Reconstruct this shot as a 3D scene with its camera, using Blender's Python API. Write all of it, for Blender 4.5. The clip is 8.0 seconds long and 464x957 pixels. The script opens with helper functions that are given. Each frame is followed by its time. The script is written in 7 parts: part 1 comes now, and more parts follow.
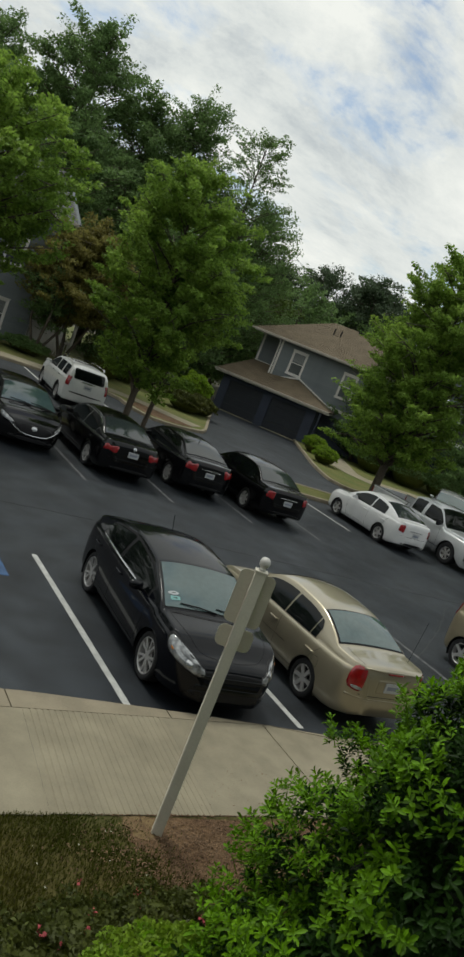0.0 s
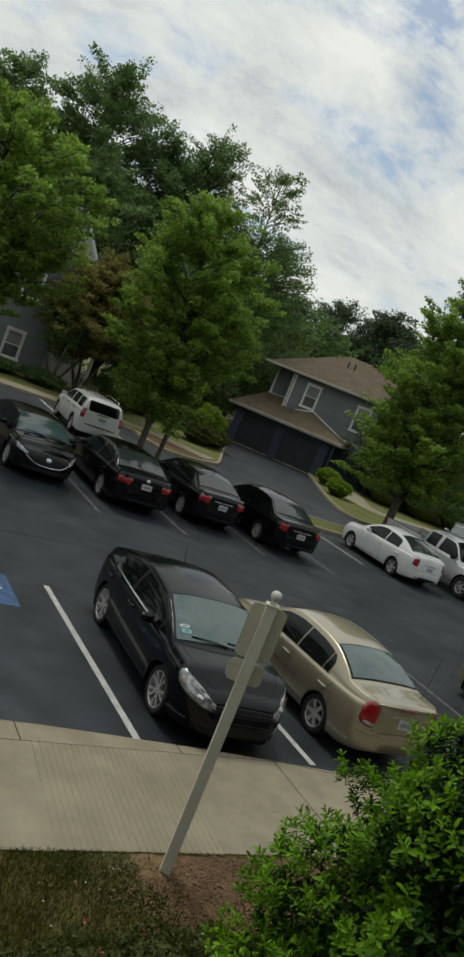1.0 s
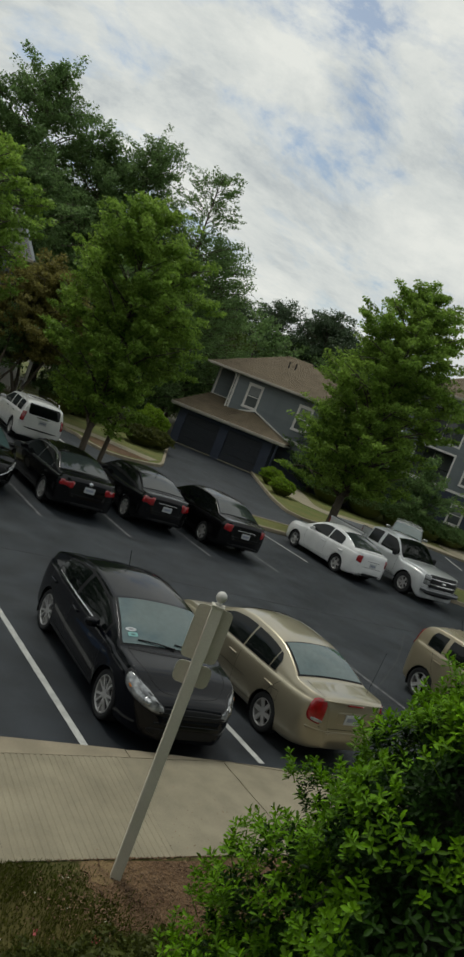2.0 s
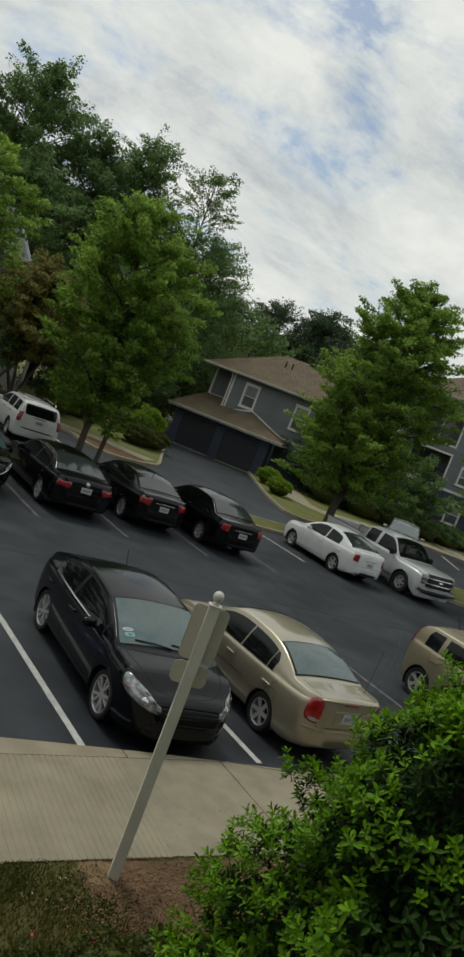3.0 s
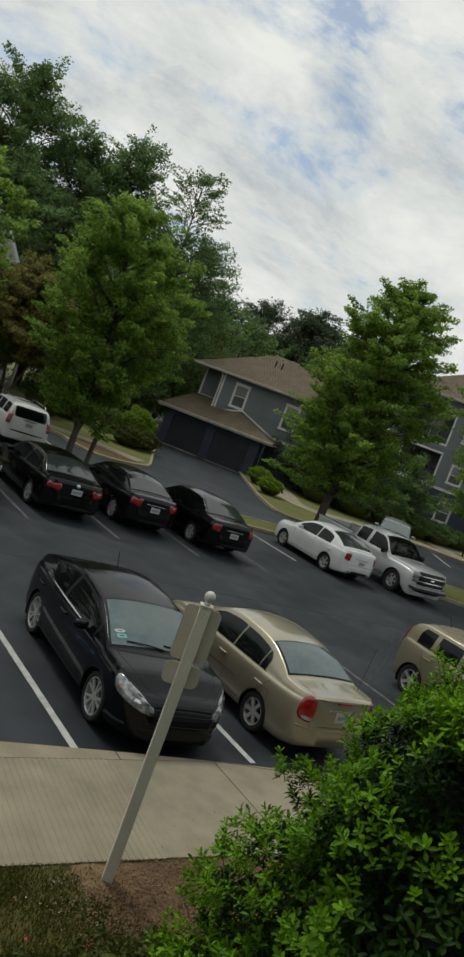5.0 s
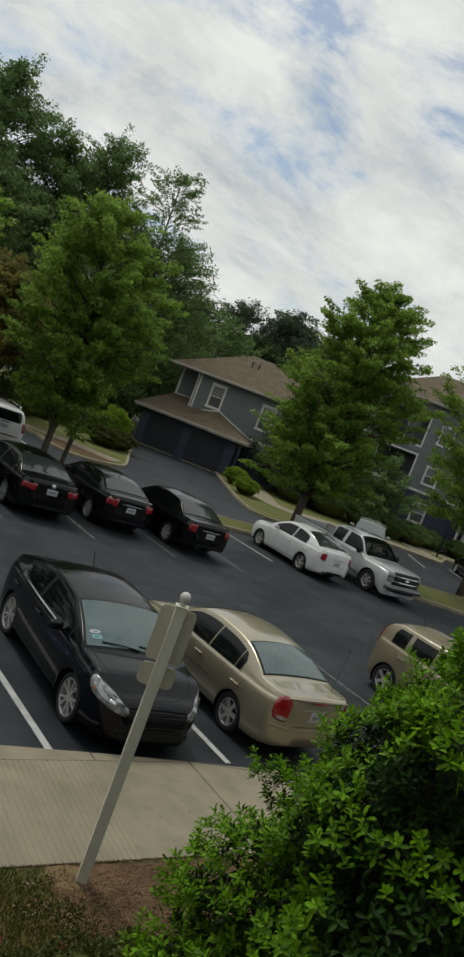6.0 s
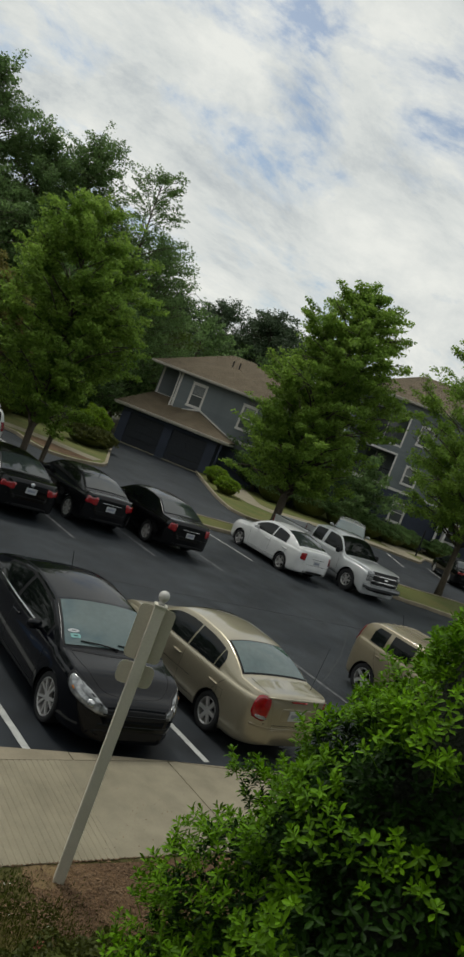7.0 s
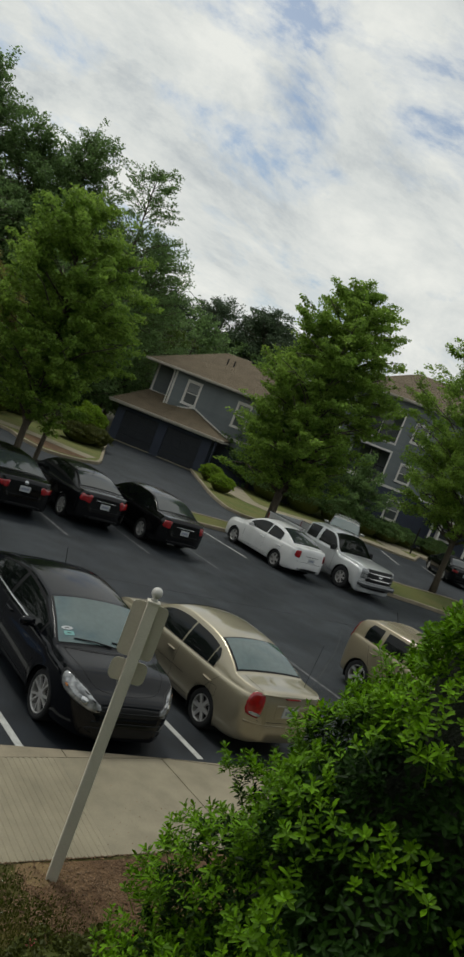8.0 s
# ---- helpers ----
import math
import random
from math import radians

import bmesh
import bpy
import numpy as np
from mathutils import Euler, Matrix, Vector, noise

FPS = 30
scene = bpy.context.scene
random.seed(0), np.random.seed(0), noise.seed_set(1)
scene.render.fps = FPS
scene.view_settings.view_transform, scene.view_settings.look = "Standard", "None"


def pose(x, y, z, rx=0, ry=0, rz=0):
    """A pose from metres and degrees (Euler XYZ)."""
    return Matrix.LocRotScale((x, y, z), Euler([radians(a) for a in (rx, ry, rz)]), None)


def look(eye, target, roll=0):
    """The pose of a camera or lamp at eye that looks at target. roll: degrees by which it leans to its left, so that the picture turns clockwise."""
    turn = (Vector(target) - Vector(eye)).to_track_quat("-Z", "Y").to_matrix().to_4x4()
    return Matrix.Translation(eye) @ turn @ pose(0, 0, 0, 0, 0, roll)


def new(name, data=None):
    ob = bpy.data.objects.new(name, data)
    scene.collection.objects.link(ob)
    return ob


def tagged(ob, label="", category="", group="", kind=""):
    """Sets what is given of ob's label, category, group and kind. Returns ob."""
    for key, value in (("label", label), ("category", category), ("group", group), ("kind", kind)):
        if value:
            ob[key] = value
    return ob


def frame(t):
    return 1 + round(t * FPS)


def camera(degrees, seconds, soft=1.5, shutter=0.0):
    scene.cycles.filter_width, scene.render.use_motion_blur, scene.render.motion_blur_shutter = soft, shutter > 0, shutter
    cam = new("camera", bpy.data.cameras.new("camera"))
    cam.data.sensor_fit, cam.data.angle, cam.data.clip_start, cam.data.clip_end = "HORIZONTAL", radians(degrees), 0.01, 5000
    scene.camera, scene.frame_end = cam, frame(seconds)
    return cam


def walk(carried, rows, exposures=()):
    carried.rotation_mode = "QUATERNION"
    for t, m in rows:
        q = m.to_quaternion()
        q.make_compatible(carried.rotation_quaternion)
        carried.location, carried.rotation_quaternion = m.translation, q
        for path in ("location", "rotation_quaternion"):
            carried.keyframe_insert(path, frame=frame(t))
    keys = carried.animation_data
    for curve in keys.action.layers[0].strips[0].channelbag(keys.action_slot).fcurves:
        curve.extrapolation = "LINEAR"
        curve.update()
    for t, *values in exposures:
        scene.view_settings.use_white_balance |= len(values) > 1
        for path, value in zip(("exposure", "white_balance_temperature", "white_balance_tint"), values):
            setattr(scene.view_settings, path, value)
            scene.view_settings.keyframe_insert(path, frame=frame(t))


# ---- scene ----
# ---- the camera and its walk ----
cam = camera(32.03, 8.0, soft=2.9)
PATH = [
    (0.0, -0.0237, 0.0203, 4.6272, -32.822, -9.102, 21.973),
    (0.5, -0.0321, 0.0075, 4.6389, -30.81, -8.149, 22.488),
    (1.0, -0.0154, 0.0032, 4.6442, -31.042, -7.358, 22.038),
    (1.5, -0.0201, -0.0058, 4.6575, -32.836, -6.6, 21.305),
    (2.0, -0.015, -0.0026, 4.6554, -34.747, -5.867, 21.307),
    (3.5, -0.0093, -0.0061, 4.6541, -35.071, -5.736, 21.038),
    (4.0, -0.0052, -0.0088, 4.6598, -35.402, -5.603, 20.586),
    (5.5, 0.0088, 0.007, 4.6468, -35.77, -5.485, 20.781),
    (6.0, -0.005, -0.0186, 4.665, -37.09, -4.965, 20.951),
    (6.5, 0.0016, -0.0199, 4.6592, -38.206, -4.587, 21.135),
    (7.0, 0.0027, -0.0254, 4.664, -38.403, -4.51, 21.278),
    (7.5, 0.0121, -0.0032, 4.6483, -38.377, -4.517, 21.338),
    (8.0, 0.03, -0.0269, 4.6543, -38.787, -4.515, 21.254),
]


def aim(x, y, z, yaw, pitch, lean):
    way = pose(0, 0, 0, 0, 0, yaw) @ Vector((0, math.cos(radians(pitch)), math.sin(radians(pitch))))
    return look((x, y, z), Vector((x, y, z)) + way * 10, lean)


walk(cam, [(t, aim(*row)) for t, *row in PATH], [(0.0, 0.12, 6500, 4.0), (0.5, 0.08, 6500, 4.0), (1.0, 0.02, 6500, 4.0), (1.5, -0.08, 6500, 4.0), (2.2, -0.08, 6500, 4.0), (3.3, 0.0, 6500, 4.5), (8.0, -0.02, 6500, 5.0)])

# ---- world and sun ----
SUN_ELEVATION, SUN_AZIMUTH = 60.0, -12.0  # degrees; azimuth from +y towards +x


def make_world():
    world = bpy.data.worlds.new("cloudy_sky")
    scene.world = world
    world.use_nodes = True
    nt = world.node_tree
    nt.nodes.clear()
    N, L = nt.nodes.new, nt.links.new
    out, bg = N("ShaderNodeOutputWorld"), N("ShaderNodeBackground")
    sky = N("ShaderNodeTexSky")
    sky.sky_type, sky.sun_disc = "NISHITA", False
    sky.sun_elevation, sky.sun_rotation = radians(SUN_ELEVATION), radians(SUN_AZIMUTH)
    sky.dust_density, sky.ozone_density = 1.5, 1.5
    tint = N("ShaderNodeVectorMath")
    tint.operation = "SCALE"
    tint.inputs["Scale"].default_value = 0.105
    L(sky.outputs[0], tint.inputs[0])
    # cloud layer: the direction flattened on to a high plane
    tc, sep = N("ShaderNodeTexCoord"), N("ShaderNodeSeparateXYZ")
    L(tc.outputs["Generated"], sep.inputs[0])
    up = N("ShaderNodeMath")
    up.operation = "MAXIMUM"
    up.inputs[1].default_value = 0.0
    L(sep.outputs[2], up.inputs[0])
    lift = N("ShaderNodeMath")
    lift.inputs[1].default_value = 0.42
    L(up.outputs[0], lift.inputs[0])
    flat = N("ShaderNodeVectorMath")
    flat.operation = "DIVIDE"
    comb = N("ShaderNodeCombineXYZ")
    for i in range(3):
        L(lift.outputs[0], comb.inputs[i])
    L(tc.outputs["Generated"], flat.inputs[0])
    L(comb.outputs[0], flat.inputs[1])

    def fbm(scale, detail, rough, off, stretch=(1, 1, 1)):
        mp = N("ShaderNodeMapping")
        mp.inputs["Location"].default_value = off
        mp.inputs["Rotation"].default_value = (0, 0, radians(25))
        mp.inputs["Scale"].default_value = stretch
        nz = N("ShaderNodeTexNoise")
        nz.inputs["Scale"].default_value, nz.inputs["Detail"].default_value = scale, detail
        nz.inputs["Roughness"].default_value, nz.inputs["Distortion"].default_value = rough, 0.25
        L(flat.outputs[0], mp.inputs[0])
        L(mp.outputs[0], nz.inputs["Vector"])
        return nz.outputs[0]

    def ramp(src, stops):
        r = N("ShaderNodeValToRGB")
        while len(r.color_ramp.elements) < len(stops):
            r.color_ramp.elements.new(0.5)
        for e, (p, c) in zip(r.color_ramp.elements, stops):
            e.position, e.color = p, (*c, 1)
        L(src, r.inputs[0])
        return r.outputs[0]

    cover = ramp(fbm(4.6, 12, 0.62, (2.9, 3.7, 0), (0.85, 1.15, 1)), [(0.35, (0.20,) * 3), (0.42, (0.74,) * 3), (0.49, (1,) * 3)])
    tone = ramp(fbm(2.4, 13, 0.68, (5.2, 0.4, 0), (0.85, 1.2, 1)), [(0.33, (0.44, 0.47, 0.51)), (0.47, (0.68, 0.69, 0.69)), (0.62, (0.84, 0.83, 0.805))])
    mix = N("ShaderNodeMix")
    mix.data_type = "RGBA"
    L(cover, mix.inputs["Factor"])
    L(tint.outputs[0], mix.inputs["A"])
    L(tone, mix.inputs["B"])
    L(mix.outputs["Result"], bg.inputs["Color"])
    bg.inputs["Strength"].default_value = 1.0
    L(bg.outputs[0], out.inputs[0])


make_world()
sun = new("sun", bpy.data.lights.new("sun", "SUN"))
sun.data.energy, sun.data.angle, sun.data.color = 1.3, radians(14), (1.0, 0.97, 0.91)
az, el = radians(SUN_AZIMUTH), radians(SUN_ELEVATION)
sun.matrix_world = look((math.sin(az) * math.cos(el) * 50, math.cos(az) * math.cos(el) * 50, math.sin(el) * 50), (0, 0, 0))

# ---- materials ----


def mat(name, base, rough=0.6, second=None, scale=3.0, fine=60.0, amount=0.5, fine_amount=0.15, metal=0.0, bump=0.0, bump_scale=40.0, coat=0.0, island=0.0, per_object=0.0, translucent=0.0, spec=0.5, stretch=(1, 1, 1), detail=5.0, stain=0.0, stain_scale=1.3):
    """A procedural surface: two colours mixed by broad noise, fine grain on top, bump, and variation by piece."""
    m = bpy.data.materials.new(name)
    m.use_nodes = True
    nt = m.node_tree
    N, L = nt.nodes.new, nt.links.new
    p = nt.nodes["Principled BSDF"]
    p.inputs["Roughness"].default_value, p.inputs["Metallic"].default_value = rough, metal
    p.inputs["Coat Weight"].default_value, p.inputs["Coat Roughness"].default_value = coat, 0.04
    p.inputs["Specular IOR Level"].default_value = spec
    tc, mp = N("ShaderNodeTexCoord"), N("ShaderNodeMapping")
    mp.inputs["Scale"].default_value = stretch
    L(tc.outputs["Object"], mp.inputs[0])

    def noise_node(s, d):
        nz = N("ShaderNodeTexNoise")
        nz.inputs["Scale"].default_value, nz.inputs["Detail"].default_value = s, d
        L(mp.outputs[0], nz.inputs["Vector"])
        return nz.outputs[0]

    def mixed(fac, a, b, blend="MIX"):
        x = N("ShaderNodeMix")
        x.data_type, x.blend_type = "RGBA", blend
        for v, key in ((fac, "Factor"), (a, "A"), (b, "B")):
            if isinstance(v, (float, int)):
                x.inputs[key].default_value = v
            elif isinstance(v, tuple):
                x.inputs[key].default_value = (*v, 1)
            else:
                L(v, x.inputs[key])
        return x.outputs["Result"]

    def spread(src, lo, hi):
        r = N("ShaderNodeMapRange")
        r.inputs["From Min"].default_value, r.inputs["From Max"].default_value = 0.3, 0.7
        r.inputs["To Min"].default_value, r.inputs["To Max"].default_value = lo, hi
        L(src, r.inputs[0])
        return r.outputs[0]

    col = mixed(spread(noise_node(scale, detail), 0, amount * 2), base, second or tuple(c * 0.6 for c in base))
    if fine_amount:
        grain = N("ShaderNodeCombineColor")
        g = spread(noise_node(fine, 3), 1 - fine_amount, 1 + fine_amount)
        for i in range(3):
            L(g, grain.inputs[i])
        col = mixed(1.0, col, grain.outputs[0], "MULTIPLY")
    if stain:
        blot = N("ShaderNodeCombineColor")
        g = spread(noise_node(stain_scale, 7), 1 - stain, 1 + stain)
        for i in range(3):
            L(g, blot.inputs[i])
        col = mixed(1.0, col, blot.outputs[0], "MULTIPLY")
    for share, node, key in ((island, "ShaderNodeNewGeometry", "Random Per Island"), (per_object, "ShaderNodeObjectInfo", "Random")):
        if share:
            src = N(node).outputs[key]
            r = N("ShaderNodeMapRange")
            r.inputs["To Min"].default_value, r.inputs["To Max"].default_value = 1 - share, 1 + share
            L(src, r.inputs[0])
            grey = N("ShaderNodeCombineColor")
            for i in range(3):
                L(r.outputs[0], grey.inputs[i])
            col = mixed(1.0, col, grey.outputs[0], "MULTIPLY")
    L(col, p.inputs["Base Color"])
    if bump:
        b = N("ShaderNodeBump")
        b.inputs["Strength"].default_value, b.inputs["Distance"].default_value = 1.0, bump
        L(noise_node(bump_scale, 4), b.inputs["Height"])
        L(b.outputs[0], p.inputs["Normal"])
    if translucent:
        t, s = N("ShaderNodeBsdfTranslucent"), N("ShaderNodeMixShader")
        s.inputs[0].default_value = translucent
        L(col, t.inputs[0])
        L(p.outputs[0], s.inputs[1])
        L(t.outputs[0], s.inputs[2])
        L(s.outputs[0], nt.nodes["Material Output"].inputs[0])
    return m


ASPHALT = mat("asphalt", (0.0070, 0.0098, 0.0138), 0.58, (0.027, 0.0315, 0.037), 0.42, 150, 0.62, 0.4, spec=0.30, detail=9.0, stain=0.42, stain_scale=1.5, bump=0.003, bump_scale=160)
GROUND = mat("ground_soil", (0.10, 0.075, 0.05), 0.95, (0.05, 0.055, 0.025), 0.6, 30, 0.6, 0.3, bump=0.01, bump_scale=12)
LAWN = mat("lawn", (0.050, 0.054, 0.007), 0.95, (0.084, 0.066, 0.012), 0.9, 55, 0.5, 0.15, bump=0.008, bump_scale=45)
LAWN_FAR = mat("mown_lawn", (0.080, 0.105, 0.014), 0.95, (0.130, 0.122, 0.028), 0.7, 40, 0.5, 0.2, bump=0.01, bump_scale=40)
CONCRETE = mat("concrete", (0.272, 0.238, 0.164), 0.85, (0.208, 0.180, 0.121), 1.4, 120, 0.5, 0.1, bump=0.002, bump_scale=140, per_object=0.03, stain=0.10, stain_scale=4.0)
KERB = mat("kerb_concrete", (0.29, 0.245, 0.17), 0.85, (0.20, 0.17, 0.115), 2.0, 90, 0.5, 0.15, bump=0.003, bump_scale=90)
SEALER = mat("tar_sealer", (0.008, 0.008, 0.009), 0.5, None, 6, 60, 0.4, 0.2)
PAINT_LINE = mat("white_road_paint", (0.52, 0.52, 0.49), 0.7, (0.34, 0.34, 0.325), 6, 120, 0.5, 0.25, bump=0.002, bump_scale=150)
PAINT_WORN = mat("worn_road_paint", (0.16, 0.16, 0.16), 0.7, (0.06, 0.06, 0.065), 5, 90, 0.6, 0.3)
PAINT_BLUE = mat("blue_road_paint", (0.035, 0.10, 0.23), 0.7, (0.02, 0.05, 0.12), 5, 120, 0.5, 0.25)
MULCH = mat("bark_mulch", (0.092, 0.048, 0.022), 0.95, (0.150, 0.088, 0.040), 2.2, 90, 0.6, 0.4, bump=0.02, bump_scale=60)
CHIP = mat("bark_chip", (0.120, 0.066, 0.032), 0.9, (0.190, 0.120, 0.066), 4, 80, 0.5, 0.2, island=0.4)
BARK = mat("tree_bark", (0.105, 0.085, 0.062), 0.95, (0.055, 0.044, 0.032), 4, 40, 0.5, 0.3, bump=0.02, bump_scale=25, stretch=(1, 1, 0.25))
WHITE_WOOD = mat("painted_post", (0.68, 0.64, 0.54), 0.5, (0.60, 0.56, 0.46), 3, 80, 0.5, 0.05)
SIGN_BACK = mat("sign_plate_back", (0.55, 0.51, 0.41), 0.45, (0.48, 0.44, 0.35), 4, 60, 0.5, 0.05)
SIDING = mat("grey_siding", (0.155, 0.175, 0.178), 0.7, (0.125, 0.142, 0.146), 1.2, 50, 0.5, 0.1, per_object=0.06)
GARAGE_PANEL = mat("slate_blue_door", (0.017, 0.021, 0.028), 0.6, (0.013, 0.016, 0.022), 1.5, 40, 0.5, 0.1)
SLATE_WALL = mat("slate_blue_wall", (0.040, 0.050, 0.078), 0.75, (0.03, 0.038, 0.060), 1.0, 50, 0.5, 0.1, per_object=0.05)
TRIM = mat("white_trim", (0.66, 0.64, 0.60), 0.55, (0.55, 0.53, 0.49), 2, 60, 0.5, 0.06)
GUTTER = mat("beige_gutter", (0.42, 0.39, 0.33), 0.5, (0.32, 0.29, 0.24), 2, 60, 0.5, 0.06)
GREY_SHINGLE = mat("grey_shingle", (0.13, 0.13, 0.125), 0.95, (0.09, 0.09, 0.088), 1.2, 45, 0.5, 0.3, bump=0.01, bump_scale=60)
SHINGLE = mat("brown_shingle", (0.172, 0.134, 0.086), 0.95, (0.128, 0.098, 0.062), 1.2, 45, 0.5, 0.3, bump=0.01, bump_scale=60, per_object=0.05)
PANE = mat("window_pane", (0.075, 0.083, 0.082), 0.05, (0.11, 0.118, 0.115), 1, 10, 0.5, 0.0)
BLIND = mat("window_blind", (0.22, 0.23, 0.225), 0.7, None, 1, 10, 0.2, 0.05)


def leaf_mat(name, base, second, rough=0.5, tr=0.3, isl=0.35, scale=0.6):
    return mat(name, base, rough, second, scale, 20, 0.5, 0.0, island=isl, translucent=tr, spec=0.2)


LEAF_MAPLE = leaf_mat("maple_leaf", (0.160, 0.268, 0.044), (0.250, 0.372, 0.062), tr=0.58)
LEAF_DARK = leaf_mat("oak_leaf", (0.115, 0.190, 0.066), (0.162, 0.252, 0.082), tr=0.58)
LEAF_MID = leaf_mat("poplar_leaf", (0.065, 0.105, 0.018), (0.095, 0.14, 0.024))
LEAF_RED = leaf_mat("plum_leaf", (0.180, 0.168, 0.046), (0.225, 0.205, 0.056), tr=0.5)
LEAF_PINE = leaf_mat("pine_needle", (0.062, 0.096, 0.050), (0.085, 0.124, 0.062))
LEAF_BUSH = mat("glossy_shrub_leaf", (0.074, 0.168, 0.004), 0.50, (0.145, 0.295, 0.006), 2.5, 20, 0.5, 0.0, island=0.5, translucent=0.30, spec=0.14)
# older leaves, coloured darker than real ones to hold the inner shade
LEAF_BUSH_OLD_SHADE = mat("old_shaded_leaf", (0.010, 0.031, 0.003), 0.5, (0.020, 0.052, 0.004), 2.5, 20, 0.5, 0.0, island=0.4, translucent=0.15, spec=0.1)
# near-black colour that paints shade into the gaps of the large shrub
SHRUB_INNER_SHADE = mat("shrub_inner_shade", (0.007, 0.011, 0.003), 0.9, (0.012, 0.018, 0.005), 9, 60, 0.6, 0.5, bump=0.03, bump_scale=30)
LEAF_HEDGE = leaf_mat("hedge_leaf", (0.16, 0.27, 0.018), (0.23, 0.34, 0.028), isl=0.3, tr=0.4)
LEAF_SHRUB = leaf_mat("low_shrub_leaf", (0.060, 0.078, 0.014), (0.094, 0.100, 0.02))
GRASS_BLADE = leaf_mat("grass_blade", (0.050, 0.070, 0.005), (0.084, 0.082, 0.010), 0.8, 0.25, 0.4)
PINK = leaf_mat("pink_blossom", (0.45, 0.07, 0.09), (0.5, 0.13, 0.13), 0.6, 0.3, 0.3)

TYRE = mat("tyre_rubber", (0.016, 0.016, 0.017), 0.85, None, 8, 60, 0.3, 0.2)
RIM = mat("alloy_rim", (0.48, 0.47, 0.455), 0.34, (0.38, 0.37, 0.36), 6, 50, 0.4, 0.05, metal=0.3)
CHROME = mat("chrome_trim", (0.62, 0.62, 0.62), 0.18, None, 5, 40, 0.1, 0.0, metal=1.0)
BLACK_TRIM = mat("black_plastic", (0.014, 0.014, 0.015), 0.5, None, 5, 40, 0.2, 0.1, spec=0.2)
CAR_GLASS = mat("tinted_glass", (0.003, 0.004, 0.004), 0.03, (0.006, 0.008, 0.008), 1.5, 10, 0.5, 0.0, spec=0.25)
# pale base colour holds painted sky glare on the screens, besides dust haze
SCREEN_GLASS = mat("dusty_glare_glass", (0.046, 0.082, 0.082), 0.05, (0.080, 0.122, 0.120), 1.1, 14, 0.5, 0.08, spec=1.0)
LAMP_RED = mat("red_lamp", (0.33, 0.007, 0.011), 0.15, (0.20, 0.004, 0.008), 12, 60, 0.5, 0.0, coat=1.0)
LAMP_CLEAR = mat("clear_lamp", (0.46, 0.47, 0.47), 0.12, (0.16, 0.165, 0.17), 14, 60, 0.6, 0.0, metal=0.4, coat=1.0)
LAMP_AMBER = mat("amber_lamp", (0.6, 0.2, 0.03), 0.15, None, 10, 40, 0.3, 0.0, coat=1.0)
REAR_GLASS = mat("rear_glass", (0.016, 0.021, 0.022), 0.04, (0.032, 0.040, 0.042), 1.1, 14, 0.5, 0.08, spec=0.8)
GUNMETAL = mat("dull_chrome", (0.20, 0.205, 0.21), 0.32, None, 5, 40, 0.2, 0.05, metal=0.9)
PLATE = mat("number_plate", (0.50, 0.52, 0.53), 0.4, None, 10, 40, 0.2, 0.0)
STICKER = mat("mint_sticker", (0.20, 0.42, 0.40), 0.4, None, 10, 40, 0.2, 0.0)
PLATE_BAR = mat("plate_bar", (0.26, 0.28, 0.34), 0.5, None, 10, 40, 0.2, 0.0)


def car_paint(name, base, metal=0.0, rough=0.3, coat=1.0):
    return mat(name, base, rough, tuple(c * 0.85 for c in base), 2.0, 400, 0.5, 0.05, metal=metal, coat=coat, spec=0.04 if max(base) < 0.05 else 0.3)


# ---- building blocks ----


def mesh_from(name, verts, faces, material=None, smooth=False):
    me = bpy.data.meshes.new(name)
    me.from_pydata([tuple(v) for v in verts], [], [tuple(f) for f in faces])
    me.validate()
    if smooth:
        me.polygons.foreach_set("use_smooth", [True] * len(me.polygons))
    if material:
        me.materials.append(material)
    me.update()
    return me


def quads_mesh(name, verts, n, material):
    """A quick mesh of separate quads: verts is (n * 4, 3)."""
    me = bpy.data.meshes.new(name)
    me.vertices.add(n * 4)
    me.vertices.foreach_set("co", np.ascontiguousarray(verts, dtype=np.float32).ravel())
    me.loops.add(n * 4)
    me.loops.foreach_set("vertex_index", np.arange(n * 4, dtype=np.int32))
    me.polygons.add(n)
    me.polygons.foreach_set("loop_start", np.arange(0, n * 4, 4, dtype=np.int32))
    me.materials.append(material)
    me.update(calc_edges=True)
    return me


def child(name, me, parent, label="", m=None):
    ob = new(name, me)
    ob.parent = parent
    if m is not None:
        ob.matrix_basis = m
    return tagged(ob, label) if label else ob


def part(name, bm, material, parent, label="", smooth=False):
    me = bpy.data.meshes.new(name)
    bm.to_mesh(me)
    bm.free()
    if smooth:
        me.polygons.foreach_set("use_smooth", [True] * len(me.polygons))
    me.materials.append(material)
    return child(name, me, parent, label)


def empty(name, m, label, category, group="", kind=""):
    ob = new(name)
    ob.matrix_basis = m
    ob.empty_display_size = 0.2
    return tagged(ob, label, category, group, kind)


